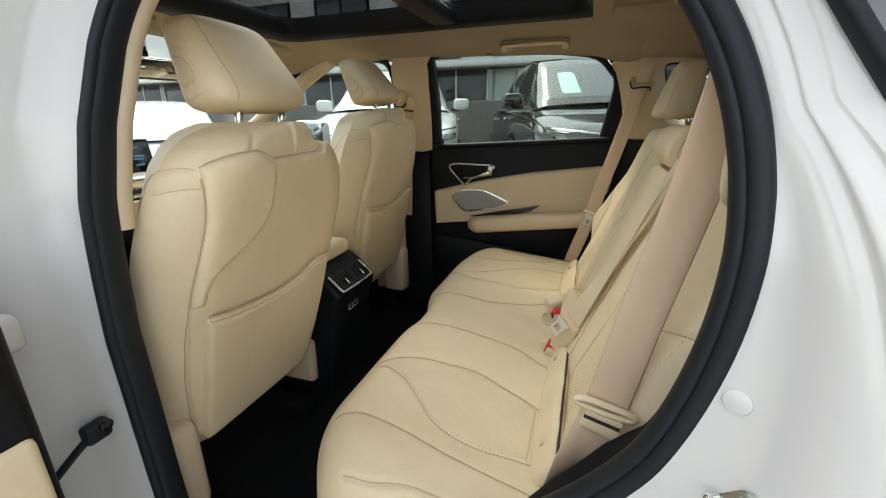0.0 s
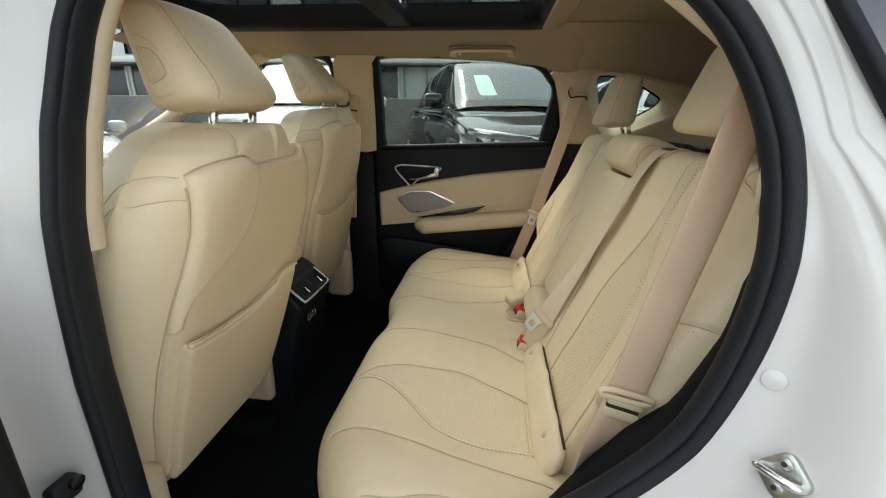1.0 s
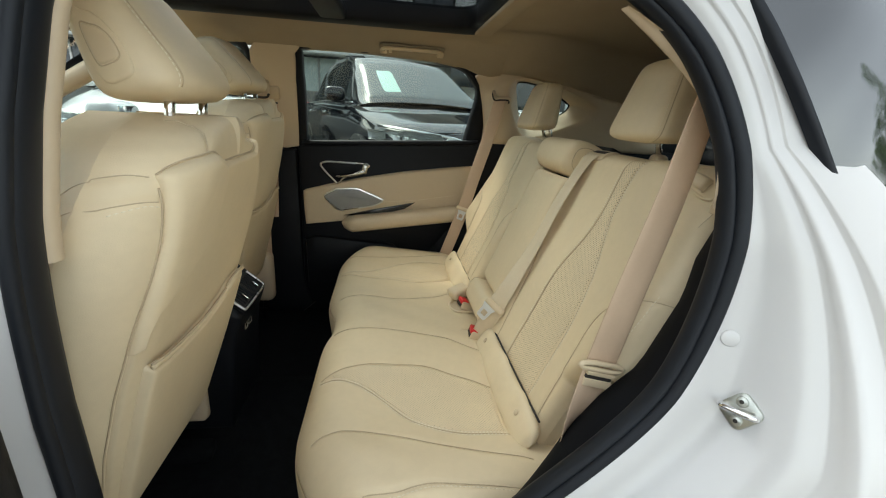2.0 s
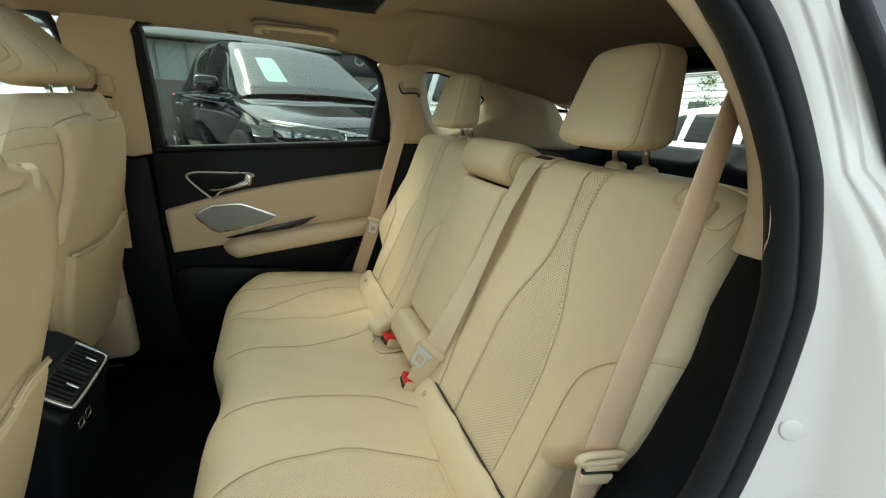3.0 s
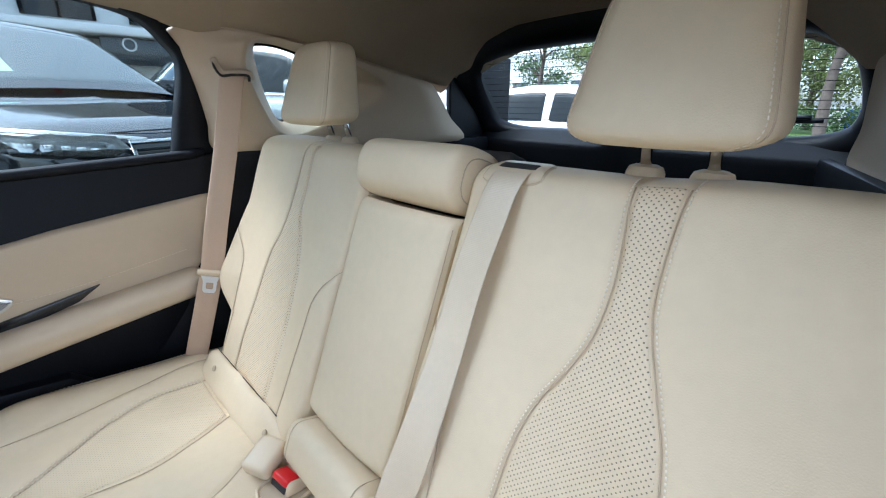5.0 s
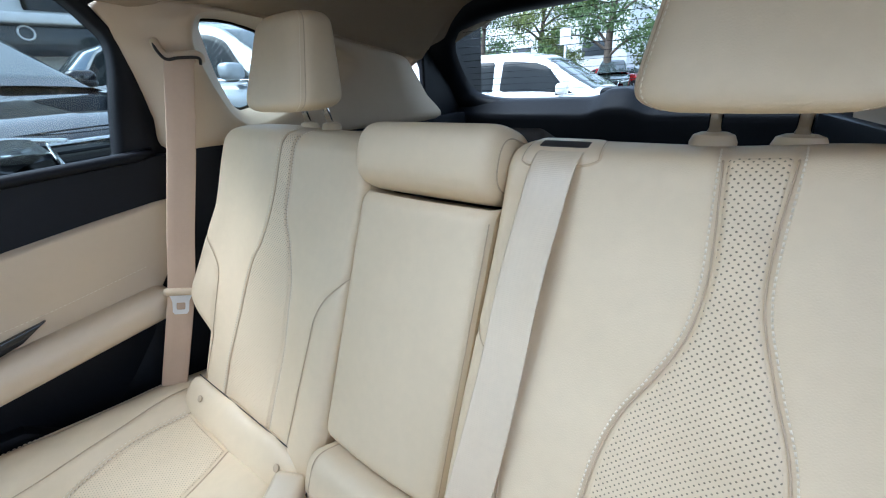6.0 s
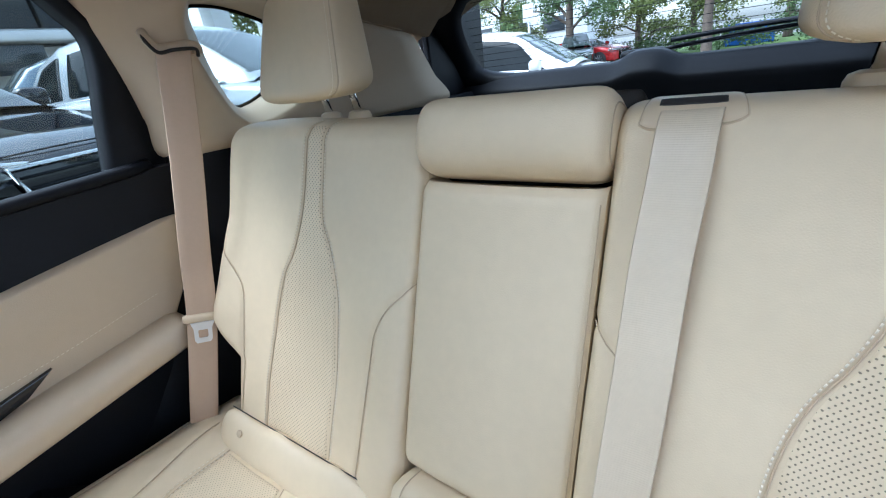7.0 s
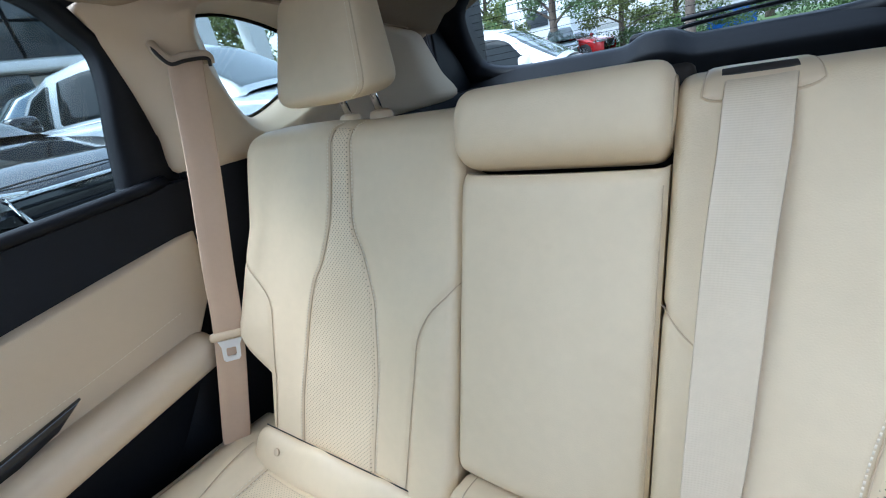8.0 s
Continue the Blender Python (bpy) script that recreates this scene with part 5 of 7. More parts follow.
stitches("stitching", lambda X, Z: wall(X, Z) + arr(0, -0.012, 0), [(-0.44, 0.855), (-0.3, 0.865), (-0.15, 0.877), (0.03, 0.905)], SEAM, door, side=sd, lift=0.0015)
# armrest: a soft bolster with a dark grip slot over its front end
xs1 = np.linspace(-0.455, 0.055, 44)
k = np.clip((xs1 + 0.455) / 0.05, 0, 1) ** 0.5 * np.clip((0.055 - xs1) / 0.03, 0, 1) ** 0.5
zc = 0.772 + 0.055 * np.clip((xs1 + 0.42) / 0.45, 0, 1)
a = np.linspace(0, 2 * np.pi, 28, endpoint=False)
rows = []
for x, kk, z in zip(xs1, k, zc):
    hz, hy = (0.036 - 0.006 * (x + 0.455)) * kk + 1e-4, 0.062 * kk + 1e-4
    rows.append(np.stack([np.full(28, x), 0.648 + hy * sup(np.cos(a), 0.7), z + hz * sup(np.sin(a), 0.7)], 1))
sheet("armrest", np.array(rows), DOORSKIN, door, "beige leather armrest", close_u=True)
lining("grip_slot", [(-0.445, 0.806), (-0.30, 0.838), (-0.15, 0.868), (-0.19, 0.842), (-0.32, 0.806)], GLOSSBLK, 1, "dark grip slot", inset=0.033, thick=0.012, bevel=0.002, parent=door)
lining("map_pocket", [(-0.60, 0.50), (-0.22, 0.50), (-0.16, 0.60), (-0.24, 0.68), (-0.42, 0.70), (-0.56, 0.715), (-0.605, 0.70)], BLACK, 1, "black plastic door pocket", inset=0.03, thick=0.035, bevel=0.016, parent=door)
# loudspeaker grille
SPK = curve([(-0.523, 0.884), (-0.518, 0.895), (-0.48, 0.915), (-0.465, 0.919), (-0.42, 0.922), (-0.385, 0.921), (-0.365, 0.914), (-0.29, 0.881), (-0.282, 0.873), (-0.290, 0.862), (-0.32, 0.848), (-0.345, 0.842), (-0.44, 0.827), (-0.46, 0.826), (-0.478, 0.833), (-0.515, 0.870)], 110, closed=True)
speaker = lining("speaker_ring", [tuple(p) for p in SPK], SATIN, 1, "satin metal loudspeaker rim", inset=0.030, thick=0.012, bevel=0.004, parent=door)
uv_flat(lining("speaker_mesh", [tuple(p) for p in offset_loop(SPK, -0.0055)], MESH, 1, "grey perforated loudspeaker mesh", inset=0.0315, thick=0.012, bevel=0.001, parent=speaker), 0, 2)
# inner handle in a chrome-edged recess
HND = curve([(-0.528, 1.006), (-0.512, 1.023), (-0.46, 1.024), (-0.40, 1.022), (-0.352, 1.021), (-0.340, 1.013), (-0.352, 1.004), (-0.39, 0.985), (-0.44, 0.962), (-0.458, 0.945), (-0.468, 0.940), (-0.478, 0.948)], 90, closed=True)
at_door = lambda L, d: np.stack([L[:, 0], side_y(L[:, 1]) - d, L[:, 1]], 1)
bez = lining("handle_recess", [tuple(p) for p in HND], BLACK, 1, "black recess", inset=0.021, thick=0.01, bevel=0.001, parent=door)
tube("handle_bezel", at_door(np.vstack([HND, HND[:1]]), 0.026), 0.0036, SATIN, bez, "satin metal bezel", sides=8)
lever_line = curve([(-0.478, 0.650, 0.966), (-0.45, 0.637, 0.968), (-0.415, 0.628, 0.974), (-0.38, 0.625, 0.984), (-0.355, 0.627, 0.992)], 30)
tube("handle_lever", lever_line, lerp([(0, 0.004), (5, 0.0075), (16, 0.0105), (24, 0.0125), (29, 0.011)])(np.arange(30)), SATIN, bez, "chrome lever", flat=0.6)
part("lever_end", box((0.024, 0.022, 0.042), (-0.357, 0.632, 1.002), 0.008, 3, m=pose(0, 0, 0, 0, 14, 0)), SATIN, bez, "chrome lever end")
# front passenger's belt guide on the far pillar
fb = thing("front_belt_guide", "beige belt height slider on the centre pillar with webbing", "belt guide", at=(-0.69, 0.62, 1.26))
part("slider", box((0.055, 0.022, 0.05), (-0.69, 0.606, 1.268), 0.009, m=pose(0, 0, 0, 12, 0, 0)), TRIM, fb)
tube("slot", [(-0.715, 0.592, 1.238), (-0.69, 0.590, 1.235), (-0.668, 0.592, 1.233)], 0.003, GAP, fb, "dark slot")
ribbon("webbing", [(-0.69, 0.594, 1.236), (-0.70, 0.598, 1.1), (-0.72, 0.61, 0.8)], [(1, 0, 0)] * 3, 0.046, BELT, fb)

part("edge_backing", box((0.10, 0.02, 0.76), (-0.63, 0.705, 0.74), 0.004), BLACK, door, "black door edge")

# grab handle on the roof rail
grab = thing("grab_handle", "beige folding grab handle over the rear door", "grab handle")
GP = lambda a, b, c: (a, 0.505 - 0.72 * b - c * 0.7, 1.430 + 0.30 * b - c * 0.75)
part("pad", plate([tuple(p) for p in corner_rect(-0.300, -0.075, -0.012, 0.048, 0.02)], 0.006, 0.004, GP), CLOTH, grab, "beige recessed pad")
tube("grip", [GP(*p) for p in curve([(-0.288, -0.004, 0.006), (-0.285, 0.022, 0.011), (-0.262, 0.034, 0.015), (-0.187, 0.037, 0.016), (-0.112, 0.034, 0.015), (-0.090, 0.022, 0.011), (-0.087, -0.004, 0.006)], 50)], 0.0085, CLIP, grab, flat=0.7)
for x in (-0.286, -0.089):
    part("mount", box((0.024, 0.016, 0.022), GP(x, 0.0, 0.005), 0.005, m=pose(0, 0, 0, 35, 0, 0)), CLIP, grab)
part("hook", box((0.012, 0.010, 0.018), GP(-0.262, 0.014, 0.010), 0.003), CLIP, grab)


# ---- belts ----
def tongue_plate(place, thick=0.0024):
    """A steel belt tongue: shouldered plate with a rectangular hole; place(a, b, c) maps it into the world."""
    outer = [(-0.019, 0.0), (0.019, 0.0), (0.0145, -0.012), (0.0138, -0.034), (0.0105, -0.039), (-0.0105, -0.039), (-0.0138, -0.034), (-0.0145, -0.012)]
    inner = [(-0.0065, -0.0145), (0.0065, -0.0145), (0.0076, -0.0165), (0.0076, -0.0275), (0.006, -0.0300), (-0.006, -0.0300), (-0.0076, -0.0275), (-0.0076, -0.0165)]
    bm = bmesh.new()
    rows = [[bm.verts.new(place(a, b, c)) for a, b in L] for L, c in ((outer, 0.0), (outer, thick), (inner, thick), (inner, 0.0))]
    for j in range(4):
        for i in range(8):
            bm.faces.new((rows[j][i], rows[j][(i + 1) % 8], rows[(j + 1) % 4][(i + 1) % 8], rows[(j + 1) % 4][i]))
    return bm


def side_belt(s, top, tng, low, across, web, twist=0.0):
    belt = thing("seat_belt", "beige webbing rear seat belt hanging from its pillar guide", "seat belt", "rear seat belts", at=(0.15, s * 0.52, 1.28))
    top, tng = arr(*top), arr(*tng)
    tail, turn = [tng, arr(*low)], [across] * 2
    if s < 0:
        tail, turn = [tng, tng * 0.5 + arr(*low) * 0.5 + arr(0.004, 0, 0), arr(*low), arr(*low) + arr(-0.03, -0.012, -0.06)], [across, (0.92, 0.25, -0.28), (0.42, 0.80, -0.42), (0.30, 0.85, -0.40)]
    ribbon("webbing", [top + arr(0.01, s * 0.012, 0.004), top + arr(-0.002, 0, -0.004), top * 0.66 + tng * 0.34 + arr(0.002, 0, 0), top * 0.3 + tng * 0.7] + tail,
           [across if twist == 0 else (0.98, across[1] + twist, -0.19)] * 2 + [(across[0], across[1] + twist * 0.5, across[2])] + [(across[0], across[1] + twist * 0.1, across[2])] + turn, 0.047, web, belt, n=70)
    ax = Vector(across).normalized()
    up = Vector(top - tng).normalized()
    nr = ax.cross(up).normalized() * s
    ax = ax * s
    nr = -nr if nr.x > 0 else nr
    M = Matrix((ax, up, nr)).transposed().to_4x4()
    mm = Matrix.Translation(tuple(tng + arr(*up) * -0.003 + arr(*nr) * 0.0035)) @ M
    if s > 0:
        grip = part("tongue_grip", box((0.060, 0.016, 0.013), tuple(tng + arr(*up) * 0.004), 0.006, 3, m=M), CLIP, belt, "beige plastic tongue grip")
        part("tongue", tongue_plate(lambda a, b, c: mm @ Vector((a, b, c))), TONGUE, grip, "steel tongue plate", smooth=False)
    else:
        a = np.linspace(0, 2 * np.pi, 40, endpoint=False)
        hoop = np.array([mm @ Vector((0.034 * np.sign(np.cos(q)) * abs(np.cos(q)) ** 0.6, 0.005 + 0.0055 * np.sin(q), 0.003 + 0.003 * np.cos(q))) for q in a])
        grip = tube("tongue_grip", hoop, 0.0044, CLIP, belt, "beige plastic tongue loop", closed=True)
        for w, y0, y1, d, mat in ((0.024, -0.010, -0.003, 0.007, CLIP), (0.023, -0.018, -0.011, 0.004, GAP), (0.024, -0.030, -0.017, 0.006, CLIP)):
            bm = plate([tuple(p) for p in corner_rect(-w, w - 0.004, y0, y1, 0.002)], d, 0.001)
            bmesh.ops.transform(bm, matrix=mm, verts=bm.verts)
            part("tongue", bm, mat, grip, "dark slot of the tongue" if mat is GAP else "beige covered tongue")
    if s < 0:
        return belt
    guide = thing("belt_guide", "beige moulded belt guide with dark slot", "belt guide", "belt guides", at=tuple(top))
    g = curve([top + arr(-0.026, s * 0.022, 0.03), top + arr(-0.028, s * 0.01, 0.018), top + arr(-0.020, s * 0.002, 0.004), top + arr(0.0, s * -0.004, 0.006), top + arr(0.027, s * -0.014, 0.005), top + arr(0.030, s * -0.012, -0.006)], 30)
    tube("slot", g, 0.0026, GAP, guide, "dark slot edge")
    tube("lip", g + arr(0.006, s * 0.009, 0.005), 0.0075, TRIM, guide)
    return belt


side_belt(1, (0.150, 0.530, 1.285), (0.040, 0.545, 0.862), (-0.02, 0.565, 0.665), (0.87, -0.45, -0.22), BELT)
side_belt(-1, (0.140, -0.563, 1.275), (0.060, -0.559, 0.868), (0.004, -0.580, 0.745), (0.98, -0.10, -0.19), BELT, 0.36)

centre = thing("centre_seat_belt", "beige webbing centre seat belt coming out of the seat back", "seat belt", at=(0.25, -0.163, 1.17))
ribbon("webbing", [(0.228, -0.167, 1.145), (0.217, -0.167, 1.1555), (0.206, -0.167, 1.1580), (0.193, -0.166, 1.1530), (0.178, -0.165, 1.1362), (0.162, -0.164, 1.108), (0.130, -0.160, 1.04), (0.092, -0.158, 0.945), (0.048, -0.155, 0.85), (0.012, -0.149, 0.772), (-0.006, -0.140, 0.72), (-0.022, -0.122, 0.665)],
       [(0, 1, 0)] * 6 + [(-0.02, 1, 0), (-0.08, 1, 0.05), (-0.3, 0.92, 0.25), (-0.6, 0.64, 0.49), (-0.7, 0.6, 0.3), (-0.7, 0.7, 0.0)], 0.047, BELT2, centre, n=120, fold=0.004)
TG = Matrix((Vector((-0.6, 0.64, 0.49)).normalized(), Vector((0.42, -0.06, 0.60)).normalized(), Vector((-0.70, -0.62, 0.30)).normalized())).transposed().to_4x4()
grip = part("tongue_grip", box((0.062, 0.018, 0.016), (0.009, -0.148, 0.768), 0.007, 3, m=TG), CLIP, centre, "beige plastic tongue grip")
part("tongue", tongue_plate(lambda a, b, c: Vector((0.004, -0.150, 0.766)) + TG.to_3x3() @ Vector((a + 0.008, b - 0.003, c + 0.002))), TONGUE, grip, "steel tongue plate", smooth=False)
slot = thing("belt_outlet", "beige plastic belt outlet with dark slot in the seat back", "belt outlet", at=(0.24, -0.165, 1.18))
f0 = lambda Y, S: back_base(Y, S) * arr(1, -1, 1)
ns = 1 if normals(f0, arr(0.16), arr(0.45))[0, 0] < 0 else -1
S0 = float(back_s(1.105))
Q, _ = laid(f0, lambda v: 0.1245 + 0.004 * v, lambda v: 0.209 - 0.006 * v, lambda u: S0 + 0.037 + 0.006 * u + 0.010 * np.abs(2 * u - 1) ** 6, lambda u: S0 + 0.100 - 0.008 * np.abs(2 * u - 1) ** 6, 0.004, 0.008, 30, 26, 0.002, ns)
sheet("bezel", Q, CLIP, slot)
E = np.concatenate([Q[1, 1:-1], Q[1:-1, -2], Q[-2, -2:0:-1], Q[-2:0:-1, 1]])
tube("bezel_joint", E, 0.0005, CREASE, slot, "thin joint round the bezel", closed=True, sides=6)
# dark plate laid on the bezel paints the shade inside the opening
Q, _ = laid(f0, lambda v: 0.137 + 0 * v, lambda v: 0.195 - 0.001 * v, lambda u: S0 + 0.0600 + 0.004 * np.abs(2 * u - 1) ** 8, lambda u: S0 + 0.0790 + 0 * u - 0.004 * np.abs(2 * u - 1) ** 8, 0.0046, 0.002, 16, 8, 0.001, ns)
sheet("mouth", Q, GAP, slot, "dark plate painting the shade in the outlet mouth")

# ---- buckles on the bench ----
def buckle(x, y, z, yaw):
    b = thing("buckle", "beige seat belt buckle with red release button", "belt buckle", "buckles", at=(x, y, z))
    m = pose(0, 0, 0, 0, 22, yaw)
    bm = plate([tuple(p) for p in corner_rect(-0.052, 0.034, -0.033, 0.033, 0.018)], 0.003, 0.001)
    bmesh.ops.transform(bm, matrix=pose(x, y, z + 0.006, 0, 4, yaw), verts=bm.verts)
    # seam brown on this plate paints the shade under the buckle
    part("pocket", bm, CREASE, b, "pocket under the buckle with shade in its colour")
    part("housing", box((0.058, 0.046, 0.026), (x, y, z + 0.016), 0.007, 3, m=m), CLIP, b)
    at = Vector((x, y, z + 0.016))
    part("latch_mouth", box((0.006, 0.036, 0.012), tuple(at + m.to_3x3() @ Vector((-0.0275, 0, -0.002))), 0.002, m=m), GAP, b, "dark mouth of the buckle")
    part("release_button", box((0.026, 0.037, 0.013), tuple(at + m.to_3x3() @ Vector((-0.0185, 0, 0.0085))), 0.004, m=m), RED, b, "red release button")
    P = curve([(0.034, 0.034, 0), (-0.03, 0.035, 0), (-0.05, 0.026, 0), (-0.056, 0.0, 0), (-0.05, -0.026, 0), (-0.03, -0.035, 0), (0.034, -0.034, 0)], 40)
    tube("pocket_rim", [pose(x, y, z + 0.009, 0, 4, yaw) @ Vector(p) for p in P], 0.0034, CLIP, b, "beige plastic pocket rim")
    return b


buckle(-0.014, 0.071, 0.651, 8)
buckle(-0.014, -0.106, 0.646, -6)
stub = thing("buckle_stub", "beige plastic buckle cover lying on the bench", "belt buckle", at=(-0.02, 0.115, 0.68))
part("cover", box((0.060, 0.052, 0.030), (-0.036, 0.122, 0.690), 0.010, 4, m=pose(0, 0, 0, 0, -14, 24)), CLIP, stub)
tube("strap", [(-0.012, 0.108, 0.678), (0.006, 0.102, 0.672), (0.02, 0.098, 0.668)], 0.006, GAP, stub, "short dark strap", flat=0.4)

# ---- seat-back release lever by the left outer corner ----
lever = thing("seat_release", "beige recessed release lever in the upper seat back corner", "release lever", at=(0.2, -0.52, 1.15))
face = lambda Y, S: back_base(Y, S) * arr(1, -1, 1)
sdl = 1 if normals(face, arr(0.5), arr(0.45))[0, 0] < 0 else -1
SR = float(back_s(1.145)) + 0.014
REL = [(0.486, 0.026), (0.480, 0.002), (0.477, -0.017), (0.484, -0.025), (0.502, -0.030), (0.520, -0.034), (0.534, -0.035), (0.542, -0.027), (0.546, 0.0), (0.546, 0.024), (0.538, 0.031), (0.496, 0.032)]
L = curve([(y, SR + q0) for y, q0 in REL], 80, closed=True)
E = face(L[:, 0], L[:, 1]) + sdl * 0.001 * normals(face, L[:, 0], L[:, 1])
tube("bezel", E, 0.0026, LEATHER, lever, closed=True)
ctr = L.mean(0)
rows = []
for k, h in ((0.99, 0.001), (0.94, -0.0005), (0.86, -0.0005), (0.3, -0.0005), (0.001, -0.0005)):
    M = ctr + (L - ctr) * k
    rows.append(face(M[:, 0], M[:, 1]) + sdl * (h + 0.0015) * normals(face, M[:, 0], M[:, 1]))
sheet("recess", np.array(rows), LEATHER, lever, close_u=True)
Q, _ = laid(face, lambda v: 0.489 + 0.003 * v, lambda v: 0.527 + 0.002 * v, lambda u: SR - 0.0235 - 0.0045 * u, lambda u: SR - 0.002 - 0.004 * u, 0.008, 0.006, 24, 20, 0.002, sdl)
sheet("lever", Q, CLIP, lever)
for M in ([(0.4885, SR - 0.0225), (0.4898, SR - 0.014), (0.4913, SR - 0.005)], [(0.5245, SR - 0.0285), (0.5278, SR - 0.027), (0.5292, SR - 0.018), (0.530, SR - 0.010)]):
    M = curve(M, 20)
    tube("lever_gap", face(M[:, 0], M[:, 1]) + sdl * 0.002 * normals(face, M[:, 0], M[:, 1]), 0.0009, CREASE, lever, "thin gap behind the lever", sides=6)
crease(face, [(0.545, SR - 0.075), (0.5505, SR - 0.04), (0.552, SR - 0.005), (0.550, SR + 0.02)], lever, sdl, sink=0.0003, r=0.0008)

# ---- rear end of the centre console ----
con = thing("centre_console", "black plastic rear end of the centre console with air vents", "console", at=(-0.75, 0, 0.38))


CON = [(-1.53, 0.385), (-0.665, 0.385), (-0.648, 0.60), (-0.640, 0.66), (-0.624, 0.706), (-0.622, 0.716), (-0.630, 0.727), (-0.670, 0.768), (-0.695, 0.787), (-0.73, 0.797), (-0.80, 0.80), (-1.53, 0.80)]
part("body", plate(CON, 0.214, 0.016, lambda a, b, c: (a, 0.107 - c + (0.012 * (b - 0.385) / 0.4 if c > 0.1 else 0), b), segs=3), BLACK, con)
part("arm_lid", box((0.36, 0.196, 0.05), (-0.875, 0.0, 0.816), 0.02, 4), LEATHER, con, "beige leather console lid")
VM = pose(-0.6445, 0.0, 0.7435, 0, -49, 0)
vent = uv_flat(part("vent_bezel", plate([tuple(p) for p in corner_rect(-0.034, 0.034, -0.085, 0.085, 0.014)], 0.008, 0.003, lambda a, b, c: (c, b, a)), BLACK, None, "black vent frame"), 1, 2)
vent.data.transform(VM)
vent.parent = con
vent.location = -con.location
rim = [(0.009, b, a) for a, b in ((0.030, -0.083), (0.0, -0.0835), (-0.024, -0.082), (-0.031, -0.072), (-0.0325, 0.0), (-0.031, 0.072), (-0.024, 0.082), (0.0, 0.0835), (0.030, 0.083))]
tube("vent_trim", [VM @ Vector(v) for v in curve(rim, 60)], 0.0032, SATIN, vent, "satin metal strip round the vents", sides=8)
for s in (-1, 1):
    bm = plate([tuple(p) for p in corner_rect(-0.025, 0.027, 0.006 if s > 0 else -0.077, 0.077 if s > 0 else -0.006, 0.008)], 0.0095, 0.001, lambda a, b, c: (c, b, a))
    bmesh.ops.transform(bm, matrix=VM, verts=bm.verts)
    hole = part("vent_hole", bm, GAP, vent, "dark vent opening")
    for k in range(6):
        bm = box((0.008, 0.0035, 0.048), (0.009, s * (0.013 + 0.0115 * k), 0.001), 0.001, 1, m=pose(0, 0, 0, 0, 0, 18))
        bmesh.ops.transform(bm, matrix=VM, verts=bm.verts)
        part("slat", bm, BLACK, vent)
    bm = box((0.010, 0.005, 0.020), (0.014, s * 0.042, -0.010), 0.002)
    bmesh.ops.transform(bm, matrix=VM, verts=bm.verts)
    part("vent_tab", bm, CHROME, vent, "chrome adjuster tab")
for s in (-1, 1):
    bm = corner_rect(-0.008, 0.008, -0.010, 0.010, 0.003)
    tube("usb_port_rim", [(-0.6405, s * 0.015 + b, 0.652 + a) for a, b in bm], 0.0014, SATIN, con, "usb port outline", closed=True)


# ---- front of the cabin ----
dash = thing("dashboard", "black and beige dashboard under the windscreen", "dashboard", at=(-1.7, 0, 0.4))
U, V = np.meshgrid(np.linspace(-0.68, 0.68, 40), np.linspace(0, 1, 24))
dx, dz = lerp([(0, -1.52), (0.2, -1.50), (0.35, -1.53), (0.45, -1.57), (0.6, -1.68), (0.8, -1.85), (1, -2.1)]), lerp([(0, 0.5), (0.2, 0.80), (0.35, 0.93), (0.45, 0.985), (0.6, 1.02), (0.8, 1.03), (1, 1.02)])
sheet("upper", np.stack([dx(V) + 0.05 * (U / 0.68) ** 2, U, dz(V) + 0.015 * np.cos(U * 5)], -1), BLACK, dash)
part("lower_shelf", box((0.06, 0.62, 0.045), (-1.50, 0.1, 0.998), 0.015), SATIN, dash, "pale satin shelf under the display")
part("beige_band", box((0.03, 1.25, 0.07), (-1.505, 0, 0.90), 0.012), LEATHER, dash, "beige leather band")
part("bright_strip", box((0.02, 0.9, 0.012), (-1.495, 0, 0.952), 0.004), SATIN, dash, "satin metal strip")
scr = part("display", box((0.02, 0.20, 0.118), (-1.52, 0.0, 1.088), 0.006, m=pose(0, 0, 0, 0, -8, 0)), GLOSSBLK, dash, "black infotainment display")
SCREEN = glow("display lines", (0.15, 0.45, 0.75), 0.22)
for i, (w, z) in enumerate(((0.02, 1.118), (0.045, 1.088), (0.035, 1.078), (0.03, 1.058))):
    part("display_row", box((0.002, w, 0.006), (-1.509 - 0.14 * (z - 1.088), 0.045, z), 0), SCREEN, scr, "lit display row", smooth=False)
wheel = thing("steering_wheel", "black leather steering wheel with satin trim", "steering wheel", at=(-1.32, -0.38, 0.9))
a = np.linspace(0, 2 * np.pi, 60, endpoint=False)
WM = pose(-1.30, -0.38, 0.93, 0, -68, 0)
rim = np.array([WM @ Vector((0.185 * math.cos(t), 0.185 * math.sin(t), 0)) for t in a])
tube("rim", rim, 0.016, BLACK, wheel, closed=True)
part("hub", box((0.14, 0.16, 0.05), (-1.33, -0.38, 0.925), 0.02, m=pose(0, 0, 0, 0, -68, 0)), BLACK, wheel)
for s in (-1, 1):
    tube("spoke", [WM @ Vector((0.0, s * 0.06, 0)), WM @ Vector((0.0, s * 0.18, 0))], 0.014, SATIN, wheel, "satin metal spoke", flat=0.5)
tube("column", [(-1.36, -0.38, 0.91), (-1.52, -0.38, 0.84)], 0.04, BLACK, wheel)
